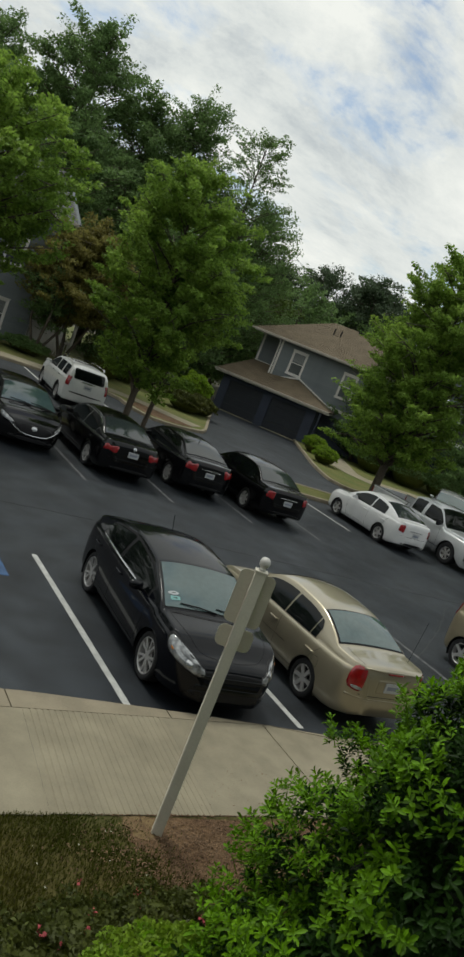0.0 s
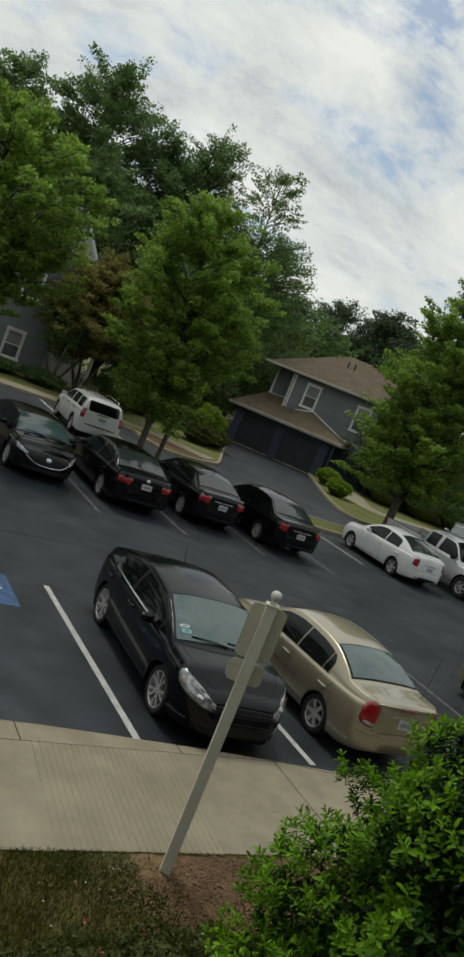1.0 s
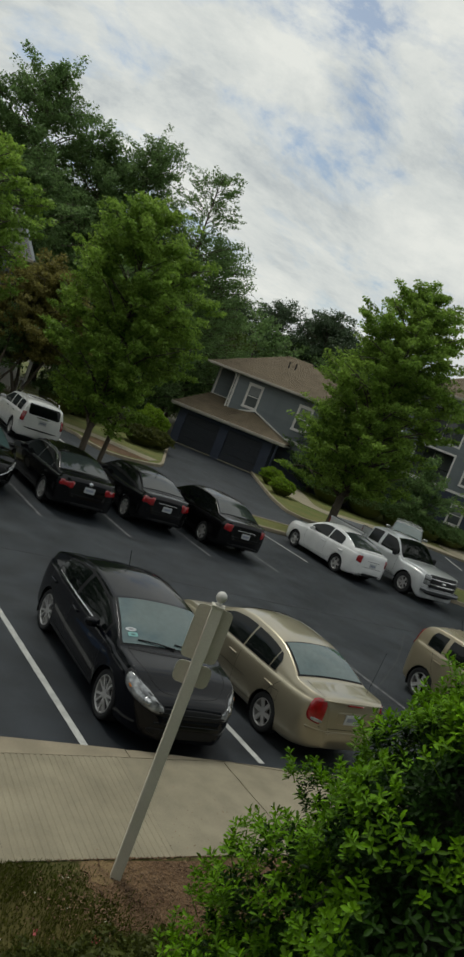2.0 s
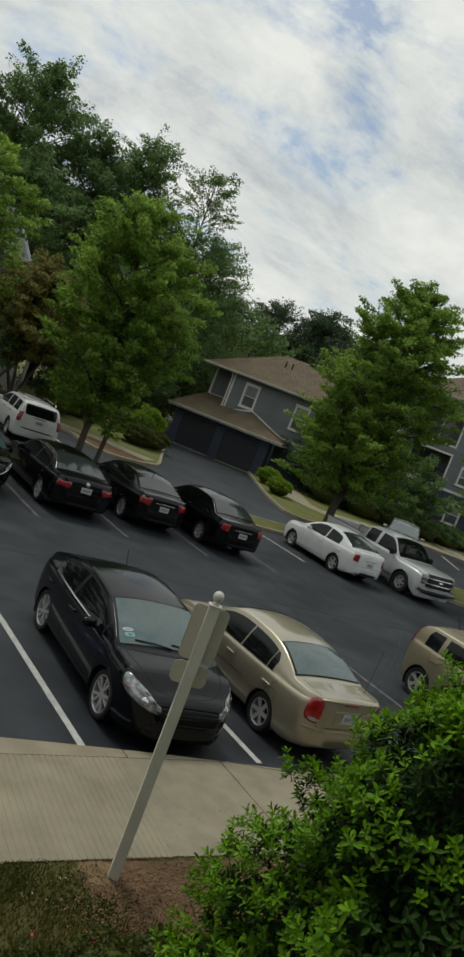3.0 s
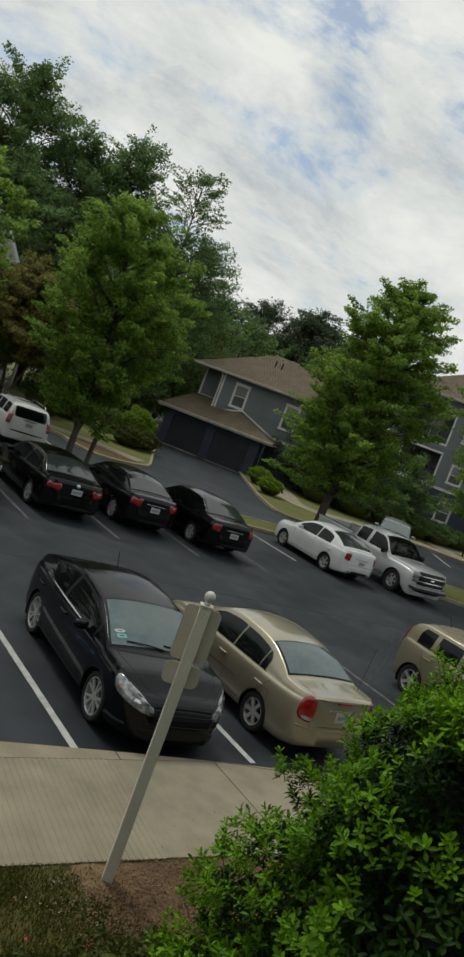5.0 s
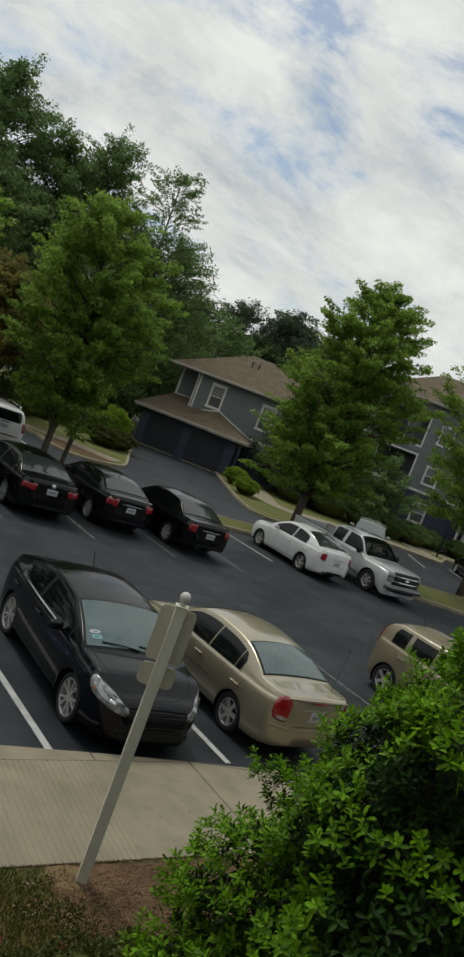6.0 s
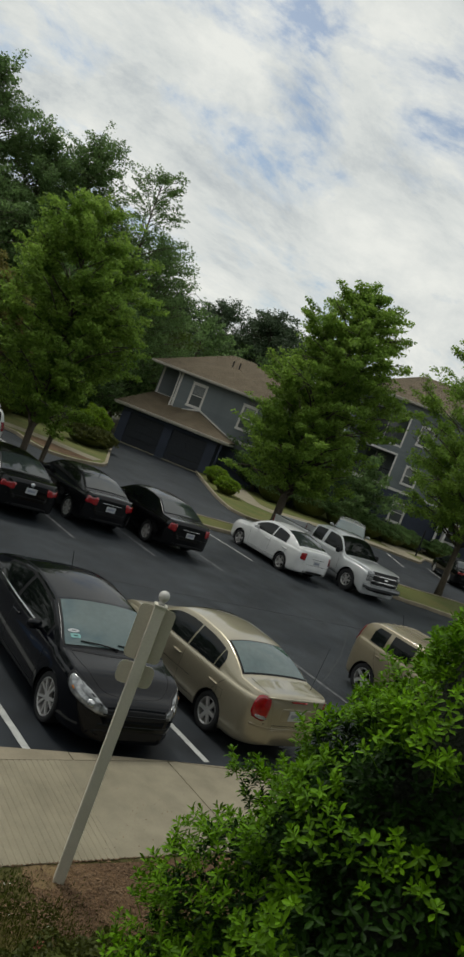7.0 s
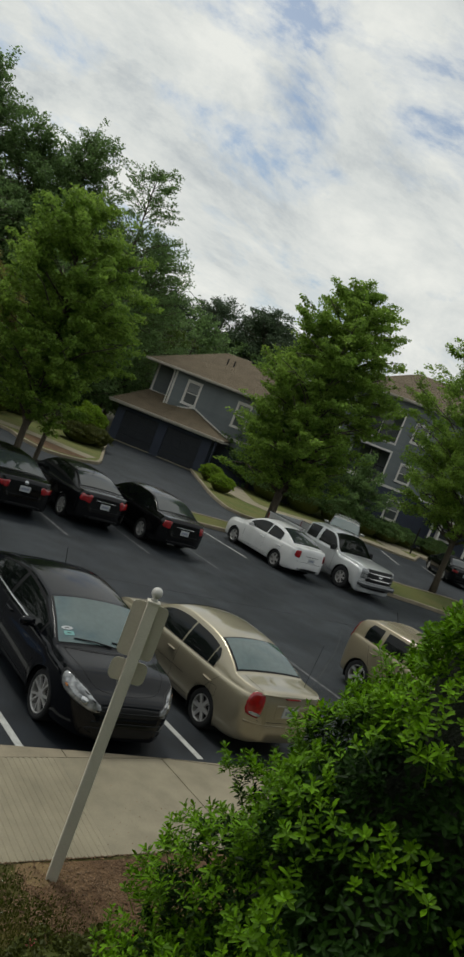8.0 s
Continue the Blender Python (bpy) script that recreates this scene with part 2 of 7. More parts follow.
def box_bm(x0, x1, y0, y1, z0, z1, bevel=0.0, bm=None):
    bm = bm or bmesh.new()
    got = bmesh.ops.create_cube(bm, size=1.0, matrix=Matrix.LocRotScale(((x0 + x1) / 2, (y0 + y1) / 2, (z0 + z1) / 2), None, (x1 - x0, y1 - y0, z1 - z0)))
    if bevel:
        edges = {e for v in got["verts"] for e in v.link_edges}
        bmesh.ops.bevel(bm, geom=list(edges), offset=bevel, segments=2, affect="EDGES", profile=0.6)
    return bm


def prism_bm(poly, z0, z1, bevel=0.0):
    """A flat slab over a polygon in plan."""
    bm = bmesh.new()
    low = [bm.verts.new((x, y, z0)) for x, y in poly]
    top = [bm.verts.new((x, y, z1)) for x, y in poly]
    n = len(poly)
    cap = bm.faces.new(top)
    bm.faces.new(low[::-1])
    for i in range(n):
        bm.faces.new((low[i], low[(i + 1) % n], top[(i + 1) % n], top[i]))
    bmesh.ops.recalc_face_normals(bm, faces=bm.faces[:])
    if bevel:
        bmesh.ops.bevel(bm, geom=list(cap.edges), offset=bevel, segments=2, affect="EDGES")
    bmesh.ops.triangulate(bm, faces=[f for f in bm.faces if len(f.verts) > 4])
    return bm


def tube(points, radii, sides=8):
    """Vertices and faces of a tapered tube along points."""
    V, F = [], []
    pts = [Vector(p) for p in points]
    for i, p in enumerate(pts):
        d = (pts[min(i + 1, len(pts) - 1)] - pts[max(i - 1, 0)]).normalized()
        a = d.cross(Vector((0.31, 0.17, 0.93))).normalized()
        if a.length < 0.1:
            a = Vector((1, 0, 0))
        b = d.cross(a)
        for k in range(sides):
            w = 2 * math.pi * k / sides
            V.append(p + (a * math.cos(w) + b * math.sin(w)) * radii[i])
    for i in range(len(pts) - 1):
        for k in range(sides):
            k2 = (k + 1) % sides
            F.append((i * sides + k, i * sides + k2, (i + 1) * sides + k2, (i + 1) * sides + k))
    F.append(tuple(range(sides))[::-1])
    F.append(tuple((len(pts) - 1) * sides + k for k in range(sides)))
    return V, F


def merge(parts):
    V, F = [], []
    for v, f in parts:
        o = len(V)
        V += list(v)
        F += [tuple(i + o for i in q) for q in f]
    return V, F


def sweep(points, profile, closed=False):
    """A profile of (across, up) pairs swept along points in plan; across points to the right of the way."""
    P = [Vector((x, y)) for x, y in points]
    n, k = len(P), len(profile)
    V, F = [], []
    for i, p in enumerate(P):
        a = P[i - 1] if (i or closed) else p
        b = P[(i + 1) % n] if (i < n - 1 or closed) else p
        d1, d2 = (p - a), (b - p)
        d1 = d1.normalized() if d1.length else d2.normalized()
        d2 = d2.normalized() if d2.length else d1
        n1, n2 = Vector((d1.y, -d1.x)), Vector((d2.y, -d2.x))
        m = (n1 + n2).normalized()
        m = m / max(0.4, m.dot(n1))
        V += [(p.x + m.x * s, p.y + m.y * s, z) for s, z in profile]
    for i in range(n if closed else n - 1):
        j = (i + 1) % n
        for q in range(k):
            r = (q + 1) % k
            F.append((i * k + q, i * k + r, j * k + r, j * k + q))
    if not closed:
        F += [tuple(range(k)), tuple((n - 1) * k + q for q in range(k))[::-1]]
    return V, F


def smooth_path(points, step=0.5, closed=False):
    """A rounded path through points (Catmull-Rom)."""
    P = [Vector((x, y)) for x, y in points]
    n, out = len(P), []
    for i in range(n if closed else n - 1):
        p1, p2 = P[i], P[(i + 1) % n]
        p0 = P[i - 1] if (i or closed) else p1
        p3 = P[(i + 2) % n] if (i + 2 < n or closed) else p2
        m = max(1, int((p2 - p1).length / step))
        for j in range(m):
            t = j / m
            q = 0.5 * (2 * p1 + (p2 - p0) * t + (2 * p0 - 5 * p1 + 4 * p2 - p3) * t * t + (3 * p1 - p0 - 3 * p2 + p3) * t ** 3)
            out.append((q.x, q.y))
    if not closed:
        out.append((P[-1].x, P[-1].y))
    return out

# ---- ground, road, kerbs ----
ground = new("ground", mesh_from("ground", [(-1500, -1500, -0.06), (1500, -1500, -0.06), (1500, 1500, -0.06), (-1500, 1500, -0.06)], [(0, 1, 2, 3)], GROUND))
tagged(ground, "bare soil ground reaching to the horizon", "ground", kind="structure")


def slab(name, poly, z0, z1, material, label, category, bevel=0.0):
    me = bpy.data.meshes.new(name)
    bm = prism_bm(poly, z0, z1, bevel)
    bm.to_mesh(me)
    bm.free()
    me.materials.append(material)
    return tagged(new(name, me), label, category, kind="structure")


slab("road", [(-45, 7.0), (70, 4.5), (70, 40), (50, 50), (36, 50), (24, 52), (14, 39), (-45, 39)], -0.3, 0.0, ASPHALT, "dark sealed asphalt parking lot and driveway", "asphalt")

KERB_PROFILE = [(-0.075, -0.05), (-0.075, 0.125), (-0.06, 0.14), (0.05, 0.14), (0.075, 0.12), (0.09, -0.05)]


def kerb(path, label="pale concrete kerb stained with age", closed=False):
    V, F = sweep(path, KERB_PROFILE, closed)
    return tagged(new("kerb", mesh_from("kerb", V, F, KERB)), label, "kerb", kind="structure")


# near side: lawn bed, walk, tapered kerb
slab("lawn_near", [(-20, -1.4), (40, -1.4), (40, 5.8), (-20, 5.8)], -0.05, 0.115, LAWN, "patchy green lawn beside the walk", "lawn")
OUTER = [(-20, 8.6), (-6, 8.35), (3.24, 7.9), (5.0, 7.8), (8.52, 7.45), (14, 7.1), (40, 5.9)]
INNER = [(40, 5.85), (14, 6.95), (8.5, 7.30), (6.85, 7.60), (5.15, 7.56), (3.15, 7.50), (-6, 7.6), (-20, 7.6)]


walk_base = empty("sidewalk", Matrix(), "pale grey concrete walk with joints and a grooved strip", "sidewalk", kind="structure")


def inner_y(x):
    pts = sorted(INNER)
    for (xa, ya), (xb, yb) in zip(pts, pts[1:]):
        if xa <= x <= xb:
            return ya + (yb - ya) * (x - xa) / (xb - xa)
    return 7.6


def kerb_near():
    def outer_y(x):
        for (xa, ya), (xb, yb) in zip(OUTER, OUTER[1:]):
            if xa <= x <= xb:
                return ya + (yb - ya) * (x - xa) / (xb - xa)

    xs = sorted({p[0] for p in OUTER} | {p[0] for p in INNER} | set(np.arange(-19.5, 39.6, 0.5).tolist()))
    joints = (-5.23, -2.43, 0.47, 3.28, 5.33, 6.92, 9.63, 12.53)  # narrow grooves between cast lengths
    xs = sorted(set(xs) | {j + k for j in joints for k in (-0.009, -0.005, 0.005, 0.009)})
    rng = random.Random(77)
    V, F = [], []
    for x in xs:
        a, b = inner_y(x), outer_y(x)
        d = 0.03 if any(abs(x - j) < 0.006 for j in joints) else 0.0
        b += rng.uniform(-0.008, 0.008)
        V += [(x, a, -0.1), (x, a, 0.131 - d), (x, b - 0.03, 0.131 - d), (x, b, 0.105 - d), (x, b + 0.01 - d, -0.1)]
    for i in range(len(xs) - 1):
        F += [(i * 5 + k, i * 5 + k + 1, i * 5 + k + 6, i * 5 + k + 5) for k in range(4)]
    tagged(new("kerb_near", mesh_from("kerb_near", V, F, KERB)), "pale concrete kerb along the walk", "kerb", kind="structure")


kerb_near()


def paving(x0, x1, z=0.13):
    g = 0.006
    ga, gb = (0.001 if x0 == 5.20 else g), (0.001 if x1 == 3.40 else g)
    sa, sb = -0.16 * (x0 == 5.20), -0.16 * (x1 == 3.40)
    bm = prism_bm([(x0 + ga + sa, 5.80), (x1 - gb + sb, 5.77), (x1 - gb, inner_y(x1) - g), *[(x, y - g) for x, y in sorted(INNER, reverse=True) if x0 + 0.05 < x < x1 - 0.05], (x0 + ga, inner_y(x0) - g)], -0.05, z, 0.003 if g != ga or g != gb else 0.008)
    return part("paving_slab", bm, CONCRETE, walk_base)


for xa, xb in ((-8.0, -5.2), (-5.2, -2.4), (-2.4, 0.5), (0.5, 3.40), (5.20, 6.74), (6.74, 9.6), (9.6, 12.5), (12.5, 15.4)):
    paving(xa, xb)


def grooved_strip(x0, x1, ridges):
    """A slab whose top is a comb of shallow grooves along y, slightly slanted."""
    bm = bmesh.new()
    pitch = (x1 - x0) / ridges
    ring = []
    for i in range(ridges):
        a = x0 + i * pitch
        low = 0.1244 if i else 0.131
        ring += [(a, low), (a + 0.012, low), (a + 0.020, 0.131), (a + pitch - 0.008, 0.131)]
    ring.append((x1, 0.131))
    rows = []
    for y, slant in ((5.79, -0.16), (7.505, 0.0)):
        rows.append([bm.verts.new((x + slant, y + (inner_y(x) - 0.006 - 7.505 if y > 7 else 0), z)) for x, z in ring])
    for i in range(len(ring) - 1):
        bm.faces.new((rows[0][i], rows[0][i + 1], rows[1][i + 1], rows[1][i]))
    for row in rows:
        low = [bm.verts.new((row[0].co.x, row[0].co.y, -0.05)), bm.verts.new((row[-1].co.x, row[-1].co.y, -0.05))]
        bm.faces.new([*row, low[1], low[0]])
    bmesh.ops.recalc_face_normals(bm, faces=bm.faces[:])
    return part("grooved_slab", bm, CONCRETE, walk_base, "concrete slab with tooled warning grooves")


grooved_strip(3.3996, 5.2004, 24)


def paint_stripe(x0, y0, x1, y1, width, material=None, label="white painted parking line, slightly worn"):
    d = Vector((x1 - x0, y1 - y0)).normalized()
    nrm = Vector((-d.y, d.x)) * width / 2
    k = max(2, int(math.hypot(x1 - x0, y1 - y0) / 0.12))
    rng = random.Random(int(x0 * 100 + y0))
    bm = bmesh.new()
    prev = None
    for i in range(k + 1):
        t = i / k
        x, y = x0 + (x1 - x0) * t, y0 + (y1 - y0) * t
        j, j2 = rng.uniform(-0.005, 0.005), rng.uniform(-0.005, 0.005)
        row = [bm.verts.new((x + nrm.x * (1 + j / width), y + nrm.y * (1 + j / width), 0.005)), bm.verts.new((x - nrm.x * (1 + j2 / width), y - nrm.y, 0.005))]
        if prev:
            bm.faces.new((prev[0], prev[1], row[1], row[0]))
        prev = row
    bmesh.ops.recalc_face_normals(bm, faces=bm.faces[:])
    me = bpy.data.meshes.new("parking_line")
    bm.to_mesh(me)
    bm.free()
    me.materials.append(material or PAINT_LINE)
    return tagged(new("parking_line", me), label, "road marking", "parking lines", "structure")


for x in (-5.75, -3.1, -0.4, 2.25, 4.93, 7.62, 10.28, 12.95, 15.6, 18.3):
    if x < 9:
        paint_stripe(x, inner_y(x) + 0.35, x, 12.6, 0.105)
    else:
        paint_stripe(x, inner_y(x) + 0.35, x, 12.6, 0.10, PAINT_WORN, "faded grey parking line")
for x in (2.7, 5.3, 7.9, 10.5, 13.16, 15.75):
    paint_stripe(x, 18.6, x, 24.4, 0.10, PAINT_WORN, "faded grey parking line")
paint_stripe(18.82, 20.95, 18.75, 24.4, 0.09)
for x in (8.0, 10.72, 13.4):
    paint_stripe(x, 31.5, x, 36.2, 0.1)
for x, y in ((36.2, 28.4), (38.5, 27.0)):
    paint_stripe(x, y, x + 2.1, y + 3.2, 0.1)

# blue bay marking, mostly outside the view: a plain square with a pale ring
slab("bay_marking", [(2.95, 11.45), (4.22, 11.45), (4.22, 12.7), (2.95, 12.7)], -0.01, 0.004, PAINT_BLUE, "worn blue painted square on a parking bay", "road marking")
V, F = sweep([(3.72 + 0.28 * math.cos(a / 10 * math.pi), 12.05 + 0.28 * math.sin(a / 10 * math.pi)) for a in range(16)], [(-0.045, 0.0), (-0.045, 0.008), (0.045, 0.008), (0.045, 0.0)])
tagged(new("bay_ring", mesh_from("bay_ring", V, F, PAINT_LINE)), "white painted arc on a blue bay square", "road marking", kind="structure")

def crack(points, width=0.018, seed=1):
    """A sealed seam in the asphalt: a thin wandering dark line."""
    rng = random.Random(seed)
    path = []
    for (xa, ya), (xb, yb) in zip(points, points[1:]):
        k = max(2, int(math.hypot(xb - xa, yb - ya) / 0.25))
        path += [(xa + (xb - xa) * i / k + rng.uniform(-0.02, 0.02), ya + (yb - ya) * i / k + rng.uniform(-0.02, 0.02)) for i in range(k)]
    path.append(points[-1])
    V, F = sweep(path, [(-width / 2, -0.01), (-width / 2, 0.003), (width / 2, 0.003), (width / 2, -0.01)])
    return tagged(new("asphalt_seam", mesh_from("asphalt_seam", V, F, SEALER)), "dark tar-sealed seam in the asphalt", "road marking", kind="structure")


crack([(-40, 15.3), (4.6, 15.2), (8, 15.46), (15.5, 15.4), (70, 15.3)], 0.02, 1)
crack([(11.6, 9.9), (12.3, 10.5), (13.8, 11.6), (15.5, 12.9), (17.0, 14.2), (18.2, 15.3)], 0.016, 2)
crack([(24.4, 30.5), (23.6, 29.6), (23.9, 28.3), (22.9, 27.0)], 0.02, 3)
crack([(-6.0, 20.2), (1.0, 19.6), (5.0, 18.6)], 0.014, 4)

# planted islands and far lawns
ISLAND_STRIP = smooth_path([(2, 24.75), (8, 24.75), (15.6, 24.75), (12.2, 25.5), (15.6, 26.3), (8, 26.3), (2, 26.3)], 0.6, True)
ISLAND_EAST = smooth_path([(18.6, 24.75), (25.0, 24.7), (25.7, 22.5), (26.0, 20.4), (27.35, 19.85), (29.1, 19.0), (36, 16.6), (38.5, 18.5), (33.2, 22.0), (29.3, 22.75), (27.2, 24.8), (26, 26.3), (19, 26.5), (18.1, 25.6)], 0.5, True)
LAWN_WEST = [(-45, 36.5), (13.5, 36.5)] + smooth_path([(14.6, 36.45), (15.25, 35.4), (15.2, 34.0), (15.75, 32.4), (17.2, 32.4), (18.8, 33.2), (19.4, 34.0), (23.0, 40.4), (26.95, 47.3)], 0.5) + [(30, 75), (-45, 75)]
LAWN_EAST = smooth_path([(30.95, 42.8), (28.0, 37.1), (26.2, 33.5), (25.2, 30.8), (25.4, 29.9), (26.4, 29.75), (28.3, 31.0), (31.0, 33.2), (34.0, 33.5)], 0.5) + [(38.4, 32.8), (40.9, 31.2), (44.2, 33.4), (55, 26), (90, 2), (95, 60), (36, 60)]
for name, poly, label in (("island_strip", ISLAND_STRIP, "narrow planted strip with patchy grass"), ("island_east", ISLAND_EAST, "kerbed grass island with a maple tree"), ("lawn_west", LAWN_WEST, "lawn with shrubs before the far houses"), ("lawn_east", LAWN_EAST, "green lawn with a concrete path by the garage")):
    slab(name, poly, -0.05, 0.11, LAWN_FAR, label, "lawn")
kerb(ISLAND_STRIP, closed=True)
kerb(ISLAND_EAST, closed=True)
kerb(LAWN_WEST[:-2])
kerb(LAWN_EAST[:-3])
WALK_PROFILE = [(-0.75, 0.0), (-0.75, 0.128), (0.75, 0.128), (0.75, 0.0)]


def far_walk(path, width=1.3):
    k = width / 1.5
    V, F = sweep(path, [(a * k, z) for a, z in WALK_PROFILE])
    return tagged(new("far_walk", mesh_from("far_walk", V, F, CONCRETE)), "pale concrete footpath along the kerb", "footpath", kind="structure")


far_walk([(-45, 37.35), (8, 37.35), (13, 37.4)] + smooth_path([(15.2, 37.3), (16.9, 36.2), (18.2, 34.6), (18.85, 33.9)], 0.4), 1.3)
far_walk(smooth_path([(33.9, 44.2), (32.9, 41.2), (31.3, 38.2), (30.1, 35.8), (30.5, 34.2), (32.6, 34.0), (36.0, 33.9), (38.9, 33.4), (41.0, 32.2), (43.6, 34.6), (56, 26.4)], 0.6), 1.7)

slab("straw_bed", smooth_path([(15.65, 33.4), (16.6, 32.75), (18.3, 33.3), (17.8, 34.4), (16.4, 35.6), (15.6, 35.2)], 0.4, True), 0.0, 0.122, MULCH, "brown straw bed under small trees", "mulch bed")

V, F = tube([(43.1, 33.3, 0.0), (43.1, 33.3, 1.85), (43.1, 33.3, 1.95)], [0.06, 0.055, 0.02], 10)
tagged(new("garden_post", mesh_from("garden_post", V, F, BLACK_TRIM)), "dark thin post standing in the lawn", "post")

# ---- the house with garages ----
HU, HN = Vector((0.673, -0.740, 0)), Vector((-0.740, -0.673, 0))  # along the front, and out of it
HOUSE = Matrix(((HU.x, -HN.x, 0, 27.0), (HU.y, -HN.y, 0, 47.2), (0, 0, 1, 0), (0, 0, 0, 1)))  # x along the front, y into the house


def wall_bm(x0, x1, z0, z1, y0, y1, holes=()):
    """A wall with thickness along x, with rectangular openings (x0, x1, z0, z1) through it."""
    xs = sorted({x0, x1, *[h[0] for h in holes], *[h[1] for h in holes]})
    zs = sorted({z0, z1, *[h[2] for h in holes], *[h[3] for h in holes]})
    bm = bmesh.new()
    for xa, xb in zip(xs, xs[1:]):
        for za, zb in zip(zs, zs[1:]):
            cx, cz = (xa + xb) / 2, (za + zb) / 2
            if not any(h[0] < cx < h[1] and h[2] < cz < h[3] for h in holes):
                box_bm(xa, xb, y0, y1, za, zb, bm=bm)
    bmesh.ops.remove_doubles(bm, verts=bm.verts[:], dist=1e-4)
    seen, doomed = {}, []
    for f in bm.faces:
        key = tuple(sorted((round(v.co.x, 3), round(v.co.y, 3), round(v.co.z, 3)) for v in f.verts))
        if key in seen:
            doomed += [f, seen[key]]
        seen[key] = f
    bmesh.ops.delete(bm, geom=list(set(doomed)), context="FACES_ONLY")
    return bm


def siding_boards(parent, x0, x1, z0, z1, y, holes=(), step=0.16, material=None):
    """Lapped boards, each an object, broken at the openings."""
    shared = {}
    z = z0
    while z < z1 - 0.02:
        top = min(z + step, z1)
        spans = [(x0, x1)]
        for h in holes:
            if h[2] < top - 0.02 and h[3] > z + 0.02:
                spans = [s for a, b in spans for s in ((a, min(b, h[0])), (max(a, h[1]), b)) if s[1] - s[0] > 0.03]
        for a, b in spans:
            key = (round(b - a, 3), round(top - z, 3))
            if key not in shared:
                w, h = key
                shared[key] = mesh_from("siding_board", [(0, 0, 0), (w, 0, 0), (w, -0.028, 0), (0, -0.028, 0), (0, 0, h), (w, 0, h), (w, -0.006, h + 0.012), (0, -0.006, h + 0.012)], [(0, 3, 2, 1), (3, 7, 6, 2), (7, 4, 5, 6), (0, 4, 7, 3), (1, 2, 6, 5)], material or SIDING)
            child("siding_board", shared[key], parent, m=Matrix.Translation((a, y, z)))
        z = top


def sash_window(parent, x0, x1, z0, z1, y, grid=False):
    """A double-hung window: casing, sashes, panes, muntins and a half-drawn blind."""
    win = child("window", None, parent)
    win.empty_display_size = 0.1
    w = 0.10
    bm = box_bm(x0 - w, x0, y - 0.05, y + 0.06, z0 - w, z1 + w, 0.008)
    box_bm(x1, x1 + w, y - 0.05, y + 0.06, z0 - w, z1 + w, 0.008, bm)
    box_bm(x0, x1, y - 0.052, y + 0.06, z1, z1 + w, 0.008, bm)
    box_bm(x0 - 0.14, x1 + 0.14, y - 0.07, y + 0.06, z1 + w, z1 + w + 0.05, 0.008, bm)
    part("window_frame", bm, TRIM, win)
    part("window_sill", box_bm(x0 - 0.13, x1 + 0.13, y - 0.09, y + 0.06, z0 - w - 0.02, z0, 0.01), TRIM, win)
    zm = (z0 + z1) / 2
    bm = box_bm(x0, x1, y - 0.01, y + 0.03, zm - 0.03, zm + 0.03, 0.005)
    for za, zb in ((z0, zm - 0.03), (zm + 0.03, z1)):
        box_bm(x0, x0 + 0.045, y - 0.005, y + 0.03, za, zb, 0.0, bm)
        box_bm(x1 - 0.045, x1, y - 0.005, y + 0.03, za, zb, 0.0, bm)
        if grid:
            xm = (x0 + x1) / 2
            box_bm(xm - 0.012, xm + 0.012, y + 0.0, y + 0.02, za, zb, 0.0, bm)
    box_bm(x0 + 0.045, x1 - 0.045, y - 0.004, y + 0.03, z0, z0 + 0.05, 0.0, bm)
    box_bm(x0 + 0.045, x1 - 0.045, y - 0.004, y + 0.03, z1 - 0.05, z1, 0.0, bm)
    part("sash", bm, TRIM, win)
    for za, zb in ((z0 + 0.05, zm - 0.03), (zm + 0.03, z1 - 0.05)):
        part("pane", box_bm(x0 + 0.03, x1 - 0.03, y + 0.022, y + 0.028, za, zb), PANE, win)
    zb = z0 + (z1 - z0) * 0.56  # drawn blind inside the upper sash
    bm = bmesh.new()
    k = int((z1 - zb) / 0.06)
    for i in range(k):
        box_bm(x0 + 0.05, x1 - 0.05, y + 0.016, y + 0.0215, zb + i * (z1 - zb) / k, zb + (i + 0.82) * (z1 - zb) / k, 0.0, bm)
    part("blind", bm, BLIND, win)
    return win


def roof_plane(parent, corners, courses, name="roof_plane", thick=0.06, material=None):
    """A roof plane between an eave (a, b) and a ridge (d, c), laid in stepped shingle courses."""
    a, b, c, d = [Vector(p) for p in corners]
    nrm = (b - a).cross((c + d) / 2 - a).normalized()
    if nrm.z < 0:
        nrm = -nrm
    steps = [(0, -thick)]
    for i in range(courses):
        steps += [(i / courses, 0.022), ((i + 1) / courses, 0.004)]
    steps.append((1, -thick))
    V, F = [], []
    for t, up in steps:
        V += [a.lerp(d, t) + nrm * up, b.lerp(c, t) + nrm * up]
    n = len(steps)
    F = [(2 * i, 2 * i + 1, 2 * i + 3, 2 * i + 2) for i in range(n - 1)] + [(0, 2 * n - 2, 2 * n - 1, 1)]
    return child(name, mesh_from(name, V, F, material or SHINGLE), parent)


